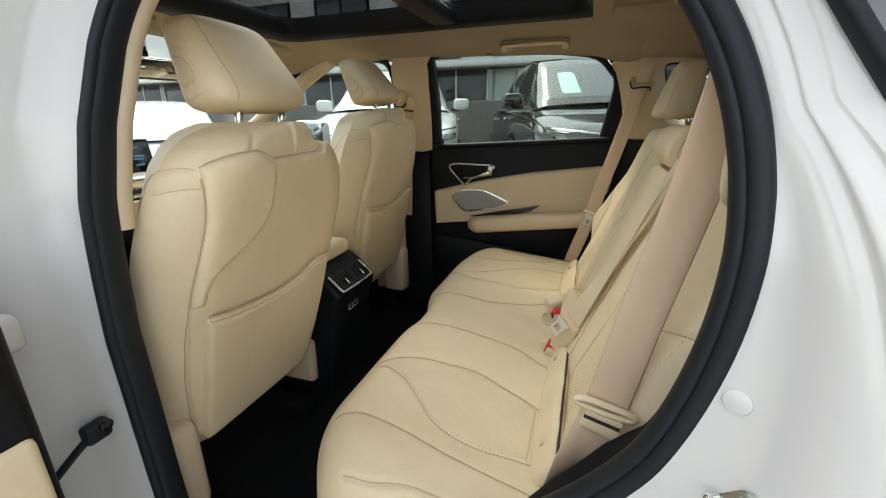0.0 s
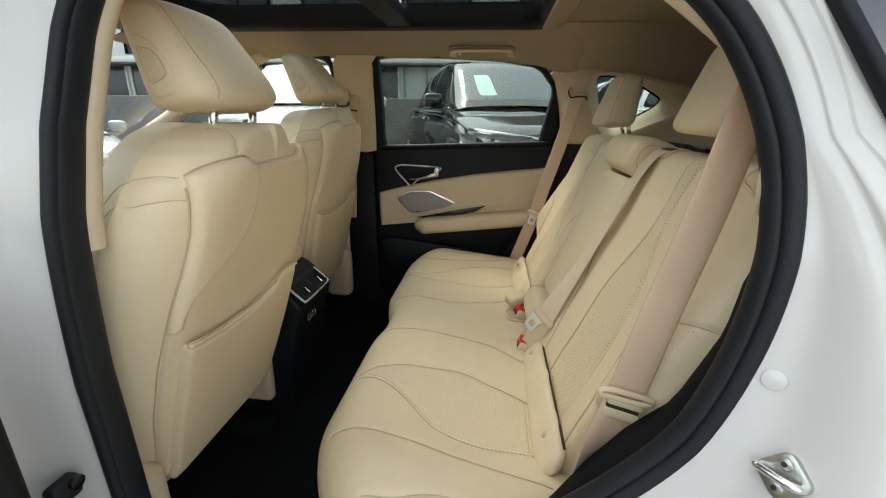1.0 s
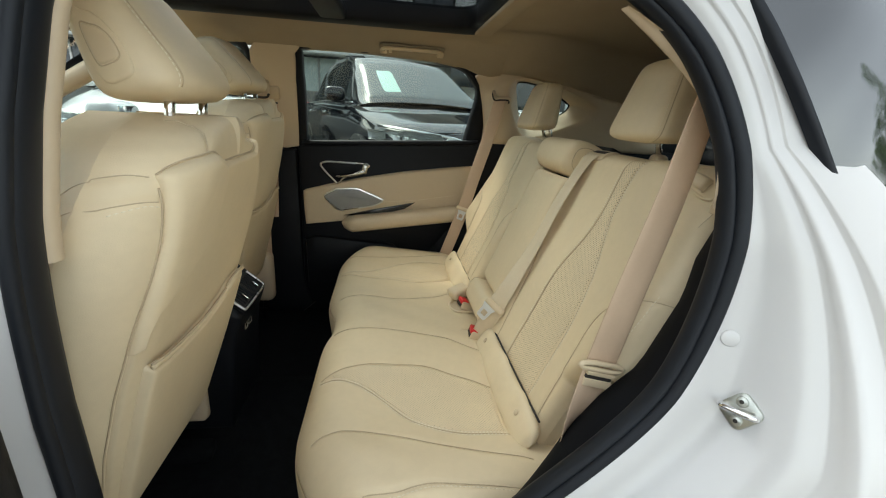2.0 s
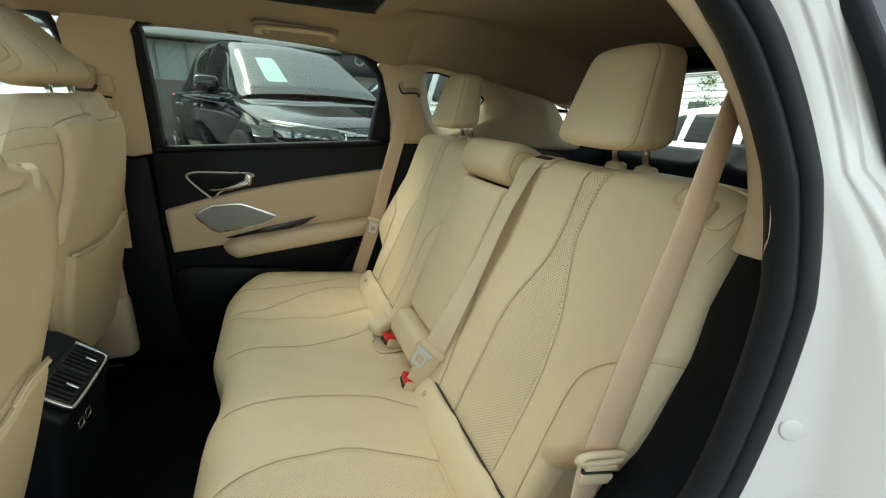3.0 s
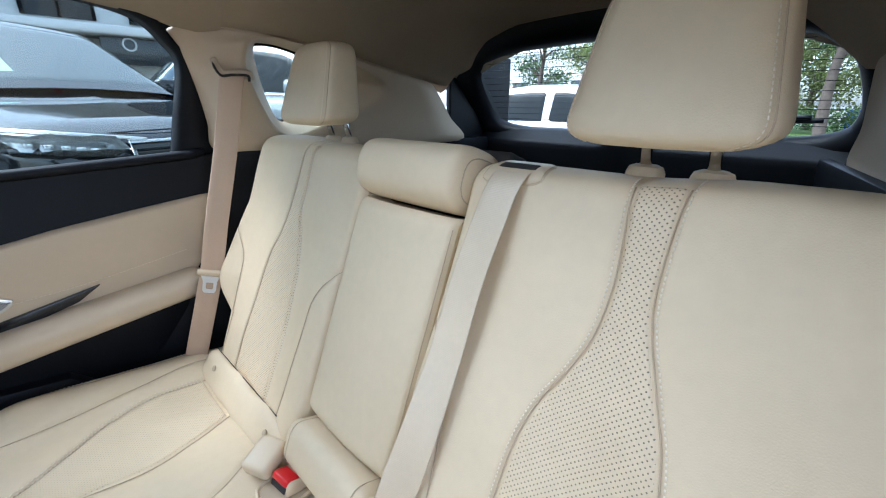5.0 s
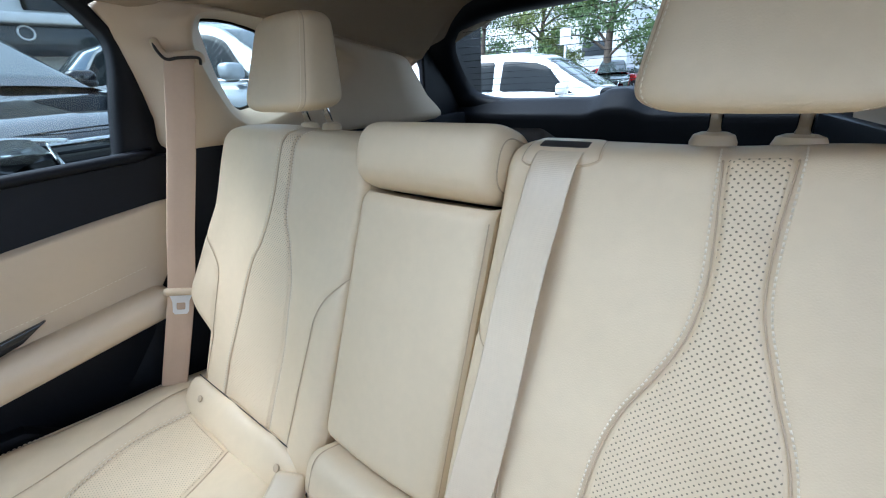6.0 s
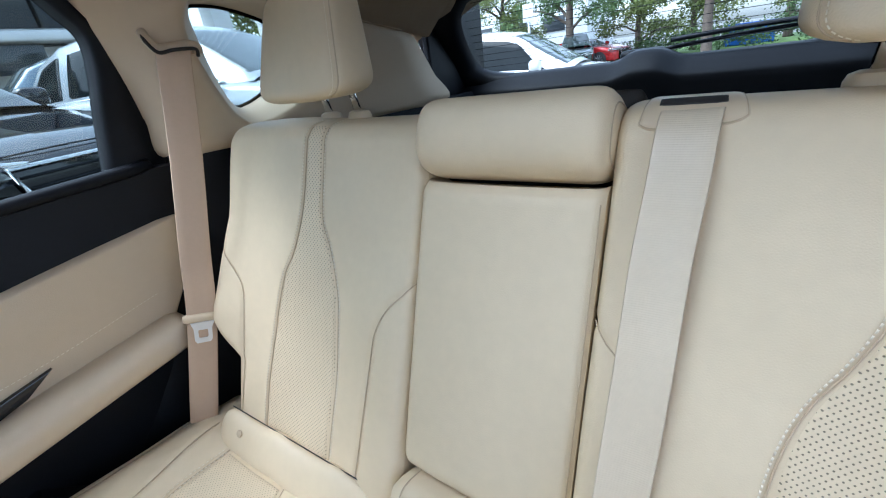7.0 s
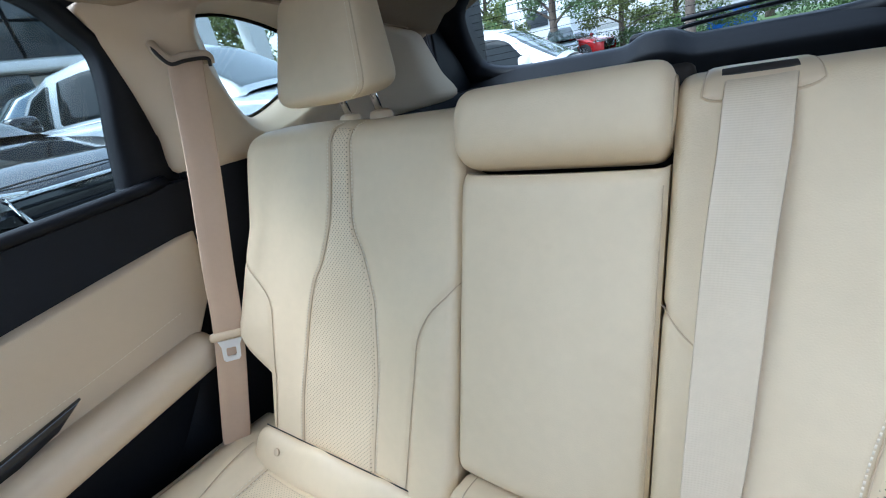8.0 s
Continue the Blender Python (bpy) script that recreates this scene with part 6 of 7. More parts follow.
for s in (1, -1):
    tagged(tube("trim_front_pillar", curve([(-1.86, s * 0.69, 1.02), (-1.5, s * 0.65, 1.20), (-1.15, s * 0.585, 1.375), (-1.0, s * 0.55, 1.44)], 24), 0.034, TRIM, flat=0.9), "beige windscreen pillar trim", "pillar trim", kind="structure")
wind = thing("window_windscreen", "clear windscreen", "windscreen", kind="structure")
U, V = np.meshgrid(np.linspace(-1, 1, 20), np.linspace(0, 1, 12))
sheet("pane", np.stack([-2.0 + 0.86 * V - 0.10 * (1 - U * U) * (1 - 0.5 * V), U * (0.72 - 0.16 * V), 1.00 + 0.455 * V], -1), PANE, wind).visible_shadow = False
rv = thing("rear_view_mirror", "black rear-view mirror under the windscreen header", "mirror", at=(-1.25, 0, 1.38))
part("case", box((0.035, 0.24, 0.065), (-1.28, -0.02, 1.36), 0.014, m=pose(0, 0, 0, 0, 6, -12)), GLOSSBLK, rv)
part("glass", box((0.003, 0.225, 0.052), (-1.2605, -0.024, 1.358), 0.001, m=pose(0, 0, 0, 0, 6, -12)), MIRROR, rv, "mirror glass")
tube("stalk", [(-1.29, -0.02, 1.37), (-1.30, -0.01, 1.44)], 0.012, GLOSSBLK, rv)
for y in (-0.33, 0.33):
    vis = thing("sun_visor", "beige cloth sun visor folded up", "sun visor", "sun visors", at=(-1.12, y, 1.45))
    part("panel", box((0.17, 0.40, 0.018), (-1.15, y, 1.437), 0.008, m=pose(0, 0, 0, 0, -16, 0)), CLOTH, vis)


def front_door(s):
    d = thing("door_front", "closed front door lined in black plastic and beige leather", "car door", kind="structure")
    y = lambda z: side_y(z) + 0.015
    lining("door_panel", [(-1.75, 0.36), (-0.76, 0.36), (-0.745, 1.06), (-1.2, 1.045), (-1.72, 1.03), (-1.8, 0.8)], BLACK, s, "", inset=-0.012, thick=0.03, bevel=0.012, parent=d)
    lining("leather_insert", [(-1.6, 0.80), (-0.80, 0.76), (-0.79, 0.93), (-1.2, 0.94), (-1.6, 0.92)], LEATHER, s, "beige leather insert", inset=0.004, thick=0.02, bevel=0.008, parent=d)
    fi = curve([(-1.60, 1.06), (-1.2, 1.068), (-0.785, 1.078), (-0.77, 1.2), (-0.765, 1.36), (-0.80, 1.415), (-1.0, 1.418), (-1.15, 1.38), (-1.40, 1.245)], 80, closed=True)
    fo = curve([(-1.68, 1.03), (-1.2, 1.045), (-0.76, 1.056), (-0.745, 1.2), (-0.74, 1.38), (-0.78, 1.435), (-1.0, 1.44), (-1.18, 1.405), (-1.46, 1.25)], 80, closed=True)
    rows = []
    for k, dy in ((1.0, 0.0), (0.5, 0.002), (0.0, 0.015), (0.0, 0.05)):
        L = fi * (1 - k) + fo * k
        rows.append(np.stack([L[:, 0], s * (side_y(L[:, 1]) + dy), L[:, 1]], 1))
    sheet("window_frame", np.array(rows), BLACK, d, close_u=True)
    bm = plate([tuple(p) for p in offset_loop(fi, 0.01)], 0.004, 0, lambda a, b, c: (a, s * (float(side_y(b)) + 0.044 + c), b))
    part("pane", bm, PANE, d, smooth=False).visible_shadow = False
    part("outer_skin", box((1.1, 0.03, 0.85), (-1.3, s * 0.87, 0.62), 0.012), PAINT, d, "white painted door skin")
    mir = thing("door_mirror", "white door mirror with mirror glass", "door mirror", "door mirrors", at=(-1.42, s * 0.9, 1.08))
    part("case", box((0.12, 0.24, 0.16), (-1.45, s * 0.98, 1.125), 0.045, 4), PAINT, mir)
    part("glass", box((0.004, 0.20, 0.125), (-1.389, s * 0.98, 1.125), 0.001, m=pose(0, 0, 0, 0, 0, s * 10)), MIRROR, mir, "mirror glass")
    part("foot", box((0.08, 0.16, 0.04), (-1.44, s * 0.82, 1.06), 0.015), BLACK, mir)


front_door(1)
front_door(-1)

# right centre pillar: belt height slider and belt of the front passenger
fb = thing("front_seat_belt", "beige front passenger seat belt on its pillar slider", "seat belt", at=(-0.72, 0.6, 1.28))
part("slider", box((0.045, 0.02, 0.07), (-0.715, 0.585, 1.275), 0.008), TRIM, fb)
ribbon("webbing", [(-0.72, 0.572, 1.27), (-0.735, 0.572, 1.1), (-0.75, 0.60, 0.8), (-0.76, 0.62, 0.5)], [(1, 0, 0)] * 4, 0.046, BELT, fb, n=30)
tube("ring", curve([(-0.742, 0.574, 1.262), (-0.735, 0.566, 1.25), (-0.70, 0.566, 1.25), (-0.693, 0.574, 1.262)], 16), 0.004, GAP, fb)

# ---- on the left doorway: striker, plug, check strap, open door ----
strk = thing("door_striker", "zinc steel door striker bolted to the white jamb", "door striker", at=(0.168, -0.70, 0.905))
JAMB = rings(DOORWAY, [(0.012, 0.012), (0.021, 0.018), (0.03, 0.024), (0.045, 0.032), (0.052, 0.041), (0.058, 0.05), (0.064, 0.0675), (0.07, 0.085)], -1, taper=True)


def on_jamb(x, y, z):
    """Nearest place on the jamb and a frame whose third axis points out of it."""
    d = np.linalg.norm(JAMB - arr(x, y, z), axis=2)
    j, i = np.unravel_index(np.argmin(d), d.shape)
    j = min(max(j, 1), len(JAMB) - 2)
    along, across = JAMB[j, (i + 2) % 200] - JAMB[j, i - 2], JAMB[j + 1, i] - JAMB[j - 1, i]
    n = Vector(np.cross(along, across)).normalized()
    if n.dot(Vector((-0.6, -0.6, 0.5))) < 0:
        n = -n
    t = Vector(along).normalized()
    return Matrix.Translation(JAMB[j, i]) @ Matrix((t, n.cross(t), n)).transposed().to_4x4()


SM = on_jamb(0.168, -0.70, 0.905) @ pose(0, 0, 0.005, 0, 0, 55) @ Matrix.Scale(0.74, 4)
bm = plate([tuple(p) for p in corner_rect(-0.023, 0.023, -0.025, 0.025, 0.011)], 0.010, 0.0015, lambda a, b, c: (a, b, c - 0.006))
bmesh.ops.transform(bm, matrix=SM, verts=bm.verts)
part("base_plate", bm, STEEL, strk)
for a, b in ((-0.016, 0.012), (0.004, -0.013)):
    bm = cyl(0.0085, 0.006, (a + 0.006, b, 0.006))
    bmesh.ops.transform(bm, matrix=SM, verts=bm.verts)
    bolt = part("bolt", bm, STEEL, strk)
    bm = cyl(0.0035, 0.002, (a + 0.006, b, 0.0093), sides=6, bevel=0)
    bmesh.ops.transform(bm, matrix=SM, verts=bm.verts)
    part("bolt_socket", bm, GAP, bolt, "dark socket")
tube("loop", [SM @ Vector(v) for v in curve([(0.017, 0.014, 0.002), (0.018, 0.015, 0.012), (0.012, 0.010, 0.020), (-0.010, -0.008, 0.022), (-0.018, -0.015, 0.018), (-0.019, -0.016, 0.003)], 30)], 0.0038, CHROME, strk)
plug = thing("jamb_plug", "round white plug in the door jamb", "plug", at=(0.143, -0.675, 0.987))
bm = cyl(0.0105, 0.004, (0, 0, 0.0))
bmesh.ops.transform(bm, matrix=on_jamb(0.143, -0.675, 0.987), verts=bm.verts)
part("cap", bm, PAINT, plug)
strap = thing("door_check_strap", "black door check strap bolted to the pillar", "check strap", at=(-0.63, -0.70, 0.76))
tube("strap", curve([(-0.632, -0.712, 0.770), (-0.64, -0.735, 0.755), (-0.65, -0.78, 0.72), (-0.66, -0.85, 0.68)], 24), 0.008, RUBBER, strap, flat=0.6)
part("bracket", box((0.02, 0.035, 0.03), (-0.634, -0.714, 0.770), 0.006), RUBBER, strap)
part("bolt", cyl(0.009, 0.008, (-0.622, -0.706, 0.778), pose(0, 0, 0, 0, 90, 0)), GLOSSBLK, strap)
DOOR_TOP, INSERT_TOP = 1.075, 0.895
od = thing("door_rear_left", "open white rear door with black and beige lining", "car door", kind="structure")
part("shell", box((0.19, 0.95, 0.76), (-0.640, -1.275, 0.66), 0.03, 3), PAINT, od, "white painted door shell")
part("lining_lower", box((0.07, 0.86, 0.62), (-0.538, -1.24, DOOR_TOP - 0.31), 0.028, 5), BLACK, od, "black plastic door lining")
part("leather_insert", box((0.03, 0.80, 0.20), (-0.511, -1.223, INSERT_TOP - 0.10), 0.012, 3), LEATHER, od, "beige leather door insert")
part("hinge_block", box((0.05, 0.03, 0.05), (-0.655, -0.765, 0.955), 0.012), PAINT, od)
tube("frame", curve([(-0.70, -0.76, 1.0), (-0.70, -0.71, 1.2), (-0.70, -0.655, 1.36), (-0.70, -0.72, 1.44), (-0.70, -1.0, 1.46), (-0.70, -1.5, 1.40), (-0.70, -1.7, 1.02)], 60), 0.022, GLOSSBLK, od, "black window frame")

# ---- outdoors: car park, parked cars, showroom, trees ----
ASPHALT = material("worn pale asphalt", (0.20, 0.197, 0.19), 0.9, vary=0.2, scale=1.2, bump=0.5, bscale=120)
CONCRETE = material("grey concrete", (0.30, 0.30, 0.29), 0.85, vary=0.15, scale=1.0, bump=0.3, bscale=60)
WALLGREY = material("stained grey concrete", (0.17, 0.165, 0.155), 0.85, vary=0.3, scale=1.6, bump=0.3, bscale=60)
PAVING = material("tan paving", (0.27, 0.24, 0.195), 0.9, vary=0.15, scale=2.0, bump=0.3, bscale=60)
PANEL = material("pale cladding", (0.62, 0.63, 0.62), 0.5, vary=0.05, scale=0.6)
DARKGLASS = material("dark window glass", (0.03, 0.035, 0.04), 0.06, vary=0.2, scale=0.5)
CARGLASS = material("parked car glass", (0.05, 0.065, 0.065), 0.03, vary=0.2, scale=2, spec=1.0)
CARGLASS.node_tree.nodes["Principled BSDF"].inputs["IOR"].default_value = 1.65
SIDEGLASS = material("dark car side glass", (0.012, 0.015, 0.016), 0.04, vary=0.2, scale=2, spec=0.15)
TYRE = material("tyre rubber", (0.02, 0.02, 0.02), 0.8)
ALLOY = material("silver alloy", (0.5, 0.5, 0.51), 0.3, 1.0)
LAMP = material("headlamp lens", (0.50, 0.51, 0.50), 0.12, 0.6, vary=0.35, scale=40)
TAILRED = material("red tail lamp", (0.45, 0.015, 0.012), 0.15)
PAPER = material("pale green paper", (0.62, 0.85, 0.76), 0.8, vary=0.03)
WOODBARK = material("bark", (0.11, 0.085, 0.065), 0.95, vary=0.3, scale=6, bump=0.8, bscale=25)
LEAF = material("leaves", (0.075, 0.125, 0.035), 0.6, vary=0.35, scale=0.9)
LEAF2 = material("pale leaves", (0.14, 0.17, 0.04), 0.6, vary=0.35, scale=0.9)
GRASS = material("lawn", (0.09, 0.15, 0.03), 0.9, vary=0.3, scale=1.0, bump=0.6, bscale=80)
BLUE = material("blue plastic", (0.02, 0.10, 0.42), 0.4)
paints = {}


def paint(name, color):
    if name not in paints:
        paints[name] = material(name, color, 0.06 if max(color) < 0.05 else 0.2, 0.25 if 0.05 < max(color) < 0.6 else 0.0, vary=0.03, coat=0.5)
    return paints[name]


U, V = np.meshgrid(np.linspace(-1, 1, 61), np.linspace(-1, 1, 61))
q = lambda k: np.sign(k) * (np.abs(k) * 20 + np.abs(k) ** 5 * 480)
tagged(sheet("ground", np.stack([q(U), q(V), np.full_like(U, GROUND)], -1), ASPHALT), "pale worn asphalt of the car park", "ground", kind="structure")
KERB = 0.27
tagged(part("pavement", box((40, 12, KERB - GROUND), (0, 8.15, (KERB + GROUND) / 2 - 0.002), 0.03), PAVING), "raised tan paved display strip with rounded kerb", "pavement", kind="structure")
tagged(part("wall_concrete", box((32, 0.25, 1.35), (-12.5, 9.4, KERB + 0.675), 0.02), WALLGREY), "low grey concrete wall behind the parked cars", "concrete wall", kind="structure")


def parked(x, y, z, yaw, color, color_name, label, L=4.70, W=0.94, H=1.66, sticker=False, fine=True):
    """A parked sport-utility car: nose at (x, y), heading yaw degrees from +x."""
    P0 = paint(color_name, color)
    car = thing("parked_car", label, "car", "parked cars", at=(x, y, z))
    M = pose(x, y, z, 0, 0, yaw)
    A = np.array(M)[:3, :3]
    put = lambda Q: Q @ A.T + arr(x, y, z)
    k = L / 4.7
    # lower body: stations along the length s (from the nose), b goes round half the section
    w = lerp([(0, 0.60), (0.06, 0.72), (0.2, 0.83), (0.5, 0.905), (0.9, 0.93), (1.6, 0.94), (3.4, 0.945), (4.2, 0.90), (4.55, 0.84), (4.7, 0.74)])
    top = lerp([(0, 0.69), (0.08, 0.775), (0.3, 0.865), (0.8, 0.972), (1.35, 1.05), (2.2, 1.07), (3.6, 1.10), (4.45, 1.10), (4.62, 1.02), (4.7, 0.9)])
    low = lerp([(0, 0.30), (0.2, 0.24), (0.9, 0.22), (4.0, 0.24), (4.7, 0.36)])
    sec_r, sec_z = lerp([(0, 0), (0.12, 0.80), (0.2, 0.95), (0.35, 0.985), (0.55, 1.0), (0.70, 0.985), (0.80, 0.95), (0.88, 0.86), (0.94, 0.70), (1, 0)]), lerp([(0, 0), (0.12, 0.0), (0.2, 0.10), (0.35, 0.30), (0.55, 0.58), (0.70, 0.80), (0.80, 0.92), (0.88, 0.975), (0.94, 1.0), (1, 1.02)])

    def body(S, B, up=0.0):
        a = np.abs(B)
        wid, t, lo = w(S) * W / 0.94, top(S), low(S)
        return put(np.stack([-S * k, -np.sign(B + 1e-9) * (wid * sec_r(a) + up), lo + (t - lo) * sec_z(a)], -1))

    B, S = np.meshgrid(np.linspace(-1, 1, 61), np.r_[0, 0.03, 0.08, np.linspace(0.15, 4.5, 56), 4.6, 4.66, 4.7])
    skin = sheet("body", body(S, B), P0, car)
    # cabin
    rz = lerp([(1.22, 1.05), (1.6, 1.27), (2.0, 1.50), (2.2, 1.585), (2.6, 1.645), (3.2, 1.655), (3.8, 1.60), (4.2, 1.47), (4.5, 1.20), (4.6, 1.08)])
    rw = lerp([(1.22, 0.74), (2.2, 0.60), (3.4, 0.59), (4.2, 0.55), (4.6, 0.60)])

    def cab(S, B):
        a = np.abs(B)
        zr, bw = rz(S) * H / 1.66, (w(S) - 0.13) * W / 0.94
        top_w = np.minimum(rw(S) * W / 0.94, bw)
        r = np.where(a < 0.5, a / 0.5 * top_w * 0.93, top_w * 0.93 + (bw - top_w * 0.93) * ((a - 0.5) / 0.5) ** 0.85)
        zz = np.where(a < 0.5, zr + 0.03 * (1 - (a / 0.5) ** 2), zr - (zr - 1.02) * ((a - 0.5) / 0.5) ** 1.15)
        return put(np.stack([-S * k, -np.sign(B + 1e-9) * r, zz], -1))

    B, S = np.meshgrid(np.linspace(-1, 1, 49), np.linspace(1.22, 4.6, 60))
    roof = sheet("cabin", cab(S, B), P0, car)
    sd = 1 if (normals(cab, arr(2.8), arr(0.02)) @ arr(0, 0, 1))[0] > 0 else -1
    Q, _ = laid(cab, lambda v: 1.30 + 0 * v, lambda v: 2.10 + 0 * v, lambda u: -0.62 + 0.11 * u, lambda u: 0.62 - 0.11 * u, 0.006, 0.01, 24, 24, 0.002, sd)
    sheet("windscreen", Q, CARGLASS, roof, "reflecting windscreen")
    Q, _ = laid(cab, lambda v: 4.05 + 0 * v, lambda v: 4.48 + 0 * v, lambda u: -0.42 + 0 * u, lambda u: 0.42 + 0 * u, 0.006, 0.01, 12, 20, 0.002, sd)
    sheet("rear_glass", Q, CARGLASS, roof, "reflecting rear window")
    for sgn in (1, -1):
        for s0, s1, t0, t1 in ((1.56, 2.78, 2.00, 2.76), (2.86, 3.62, 2.88, 3.60), (3.70, 4.34, 3.72, 4.08)):
            Q, _ = laid(cab, lambda v: s0 + (t0 - s0) * v, lambda v: s1 + (t1 - s1) * v, lambda u: sgn * (0.95 + 0 * u), lambda u: sgn * (0.60 + 0 * u), 0.005, 0.01, 16, 14, 0.002, sd)
            sheet("side_window", Q, SIDEGLASS, roof, "dark side window")
        if fine:
            xs2 = np.linspace(1.55, 4.1, 40)
            tube("window_trim", cab(xs2, np.full(40, sgn * 0.975)) + arr(0, 0, 0.012), 0.010, CHROME, roof, "chrome window line")
    if sticker:
        Q, _ = laid(cab, lambda v: 1.35 + 0 * v, lambda v: 1.90 + 0 * v, lambda u: 0.19 + 0 * u, lambda u: 0.39 + 0 * u, 0.011, 0.004, 6, 6, 0.0, sd)
        sheet("price_sheet", Q, PAPER, roof, "pale green blank price sheet")
    # wheels
    for s0 in (0.93, 3.70):
        for sgn in (1, -1):
            c = put(arr(-s0 * k, -sgn * 0.80 * W / 0.94, 0.345))
            R = Matrix.Translation(tuple(c)) @ pose(0, 0, 0, 0, 0, yaw) @ pose(0, 0, 0, 90, 0, 0)
            arch = cyl(0.40, 0.30, (0, 0, 0), bevel=0.01, sides=32)
            bmesh.ops.transform(arch, matrix=R, verts=arch.verts)
            part("wheel_arch", arch, TYRE, skin, "black wheel arch")
            bm = cyl(0.345, 0.24, (0, 0, -0.035 * sgn), bevel=0.04, sides=32)
            bmesh.ops.transform(bm, matrix=R @ Matrix.Translation((0, 0, sgn * 0.05)), verts=bm.verts)
            tyre = part("wheel", bm, TYRE, car, "black tyre with alloy rim")
            for j in range(10):
                bm = box((0.23, 0.035, 0.02), (0.12, 0, 0), 0.006, 1)
                bmesh.ops.transform(bm, matrix=R @ Matrix.Translation((0, 0, sgn * 0.168)) @ pose(0, 0, 0, 0, 0, 36 * j), verts=bm.verts)
                part("spoke", bm, ALLOY, tyre)
    # nose: lamps, grille, chrome
    for sgn in (1, -1):
        def lampf(a, b):
            return put(np.stack([-k * (np.interp(np.abs(a) / W * 0.94, [0, 0.60, 0.72, 0.83, 0.905, 0.93], [0, 0.0, 0.06, 0.2, 0.5, 0.9]) - 0.02 + 0.45 * (b - 0.68)), a, b], -1))
        Q, _ = laid(lampf, lambda v: sgn * (0.46 + 0.05 * v), lambda v: sgn * (0.875 + 0 * v), lambda u: 0.680 + 0.040 * u, lambda u: 0.752 + 0.052 * u, 0.02, 0.01, 24, 10, 0.12, sgn)
        lamp = sheet("headlamp", Q, LAMP, car, "clear multi-lens headlamp")
        tube("chrome_brow", lampf(sgn * np.linspace(0.30, 0.88, 20), np.linspace(0.768, 0.845, 20)) + A @ arr(0.015, 0, 0), 0.012, CHROME, lamp, "chrome brow")
        if fine:
            for j in range(6):
                a = sgn * (0.53 + 0.052 * j)
                c = lampf(arr(a), arr(0.722 + 0.009 * j))[0] + A @ arr(0.012, 0, 0)
                bm = box((0.03, 0.042, 0.03), (0, 0, 0), 0.008)
                bmesh.ops.transform(bm, matrix=Matrix.Translation(tuple(c)) @ pose(0, 0, 0, 0, 0, yaw), verts=bm.verts)
                part("lamp_cell", bm, CHROME, lamp, "bright lamp cell")
        ml = put(arr(-1.70 * k, sgn * 0.97 * W / 0.94, 1.13))
        bm = box((0.16, 0.22, 0.15), (0, 0, 0), 0.05, 3)
        bmesh.ops.transform(bm, matrix=Matrix.Translation(tuple(ml)) @ pose(0, 0, 0, 0, 0, yaw), verts=bm.verts)
        mir = part("door_mirror", bm, P0, car)
        bm = box((0.05, 0.14, 0.04), (0, 0, 0), 0.015)
        bmesh.ops.transform(bm, matrix=Matrix.Translation(tuple(put(arr(-1.78 * k, sgn * 0.90 * W / 0.94, 1.06)))) @ pose(0, 0, 0, 0, 0, yaw), verts=bm.verts)
        part("mirror_foot", bm, TYRE, mir)
        bm = box((0.10, 0.28, 0.16), (0, 0, 0), 0.03)
        bmesh.ops.transform(bm, matrix=Matrix.Translation(tuple(put(arr(-4.52 * k, sgn * 0.70, 0.98)))) @ pose(0, 0, 0, 0, 0, yaw - sgn * 35), verts=bm.verts)
        part("tail_lamp", bm, TAILRED, car, "red tail lamp")
        for s0 in (2.45, 3.45):
            bm = box((0.2, 0.03, 0.03), (0, 0, 0), 0.01)
            bmesh.ops.transform(bm, matrix=Matrix.Translation(tuple(put(arr(-s0 * k, sgn * 0.945 * W / 0.94, 0.93)))) @ pose(0, 0, 0, 0, 0, yaw), verts=bm.verts)
            part("door_grip", bm, CHROME if fine else P0, car)
    gp = [(-0.40, 0.755), (0.40, 0.755), (0.36, 0.62), (0.28, 0.46), (-0.28, 0.46), (-0.36, 0.62)]
    bm = plate(gp, 0.05, 0.01, lambda a, b, c: tuple(put(arr(0.0 + c - 0.03 - 0.1 * a * a, a, b))))
    gr = part("grille", bm, GLOSSBLK, car, "black mesh grille in a bright frame")
    tube("grille_frame", put(np.array([(0.022 - 0.1 * a * a, a, b) for a, b in gp])), 0.014, CHROME, gr, "chrome frame", closed=True)
    for j in range(5):
        z0 = 0.49 + 0.055 * j
        tube("grille_bar", put(np.array([(0.024 - 0.1 * a * a, a, z0) for a in np.linspace(-0.29 - 0.02 * j, 0.29 + 0.02 * j, 9)])), 0.008, BLACK, gr)
    tube("bonnet_seam", put(np.array([(-0.11 - 0.25 * a * a, a, 0.795 + 0.02 * (1 - (a / 0.6) ** 2)) for a in np.linspace(-0.6, 0.6, 15)])), 0.005, GLOSSBLK, skin)
    return car


WHITE, BLK, SILVER = (0.72, 0.72, 0.71), (0.006, 0.007, 0.010), (0.42, 0.44, 0.46)
parked(0.62, 2.70, KERB, -70.3, BLK, "black car paint", "black sport-utility car with a price sheet behind its windscreen", sticker=True)
parked(-2.15, 2.95, KERB, -72, WHITE, "white car paint", "white sport-utility car parked beside a black one")
parked(3.35, 2.60, KERB, -70, SILVER, "silver car paint", "silver sport-utility car parked nose out", L=4.4)
parked(6.0, 7.75, KERB, -4, (0.15, 0.20, 0.25), "blue-grey car paint", "blue-grey sport-utility car parked in the second row", H=1.78)
parked(-4.9, 2.9, GROUND, -36, (0.30, 0.34, 0.37), "pale silver car paint", "pale silver car parked facing the windscreen")
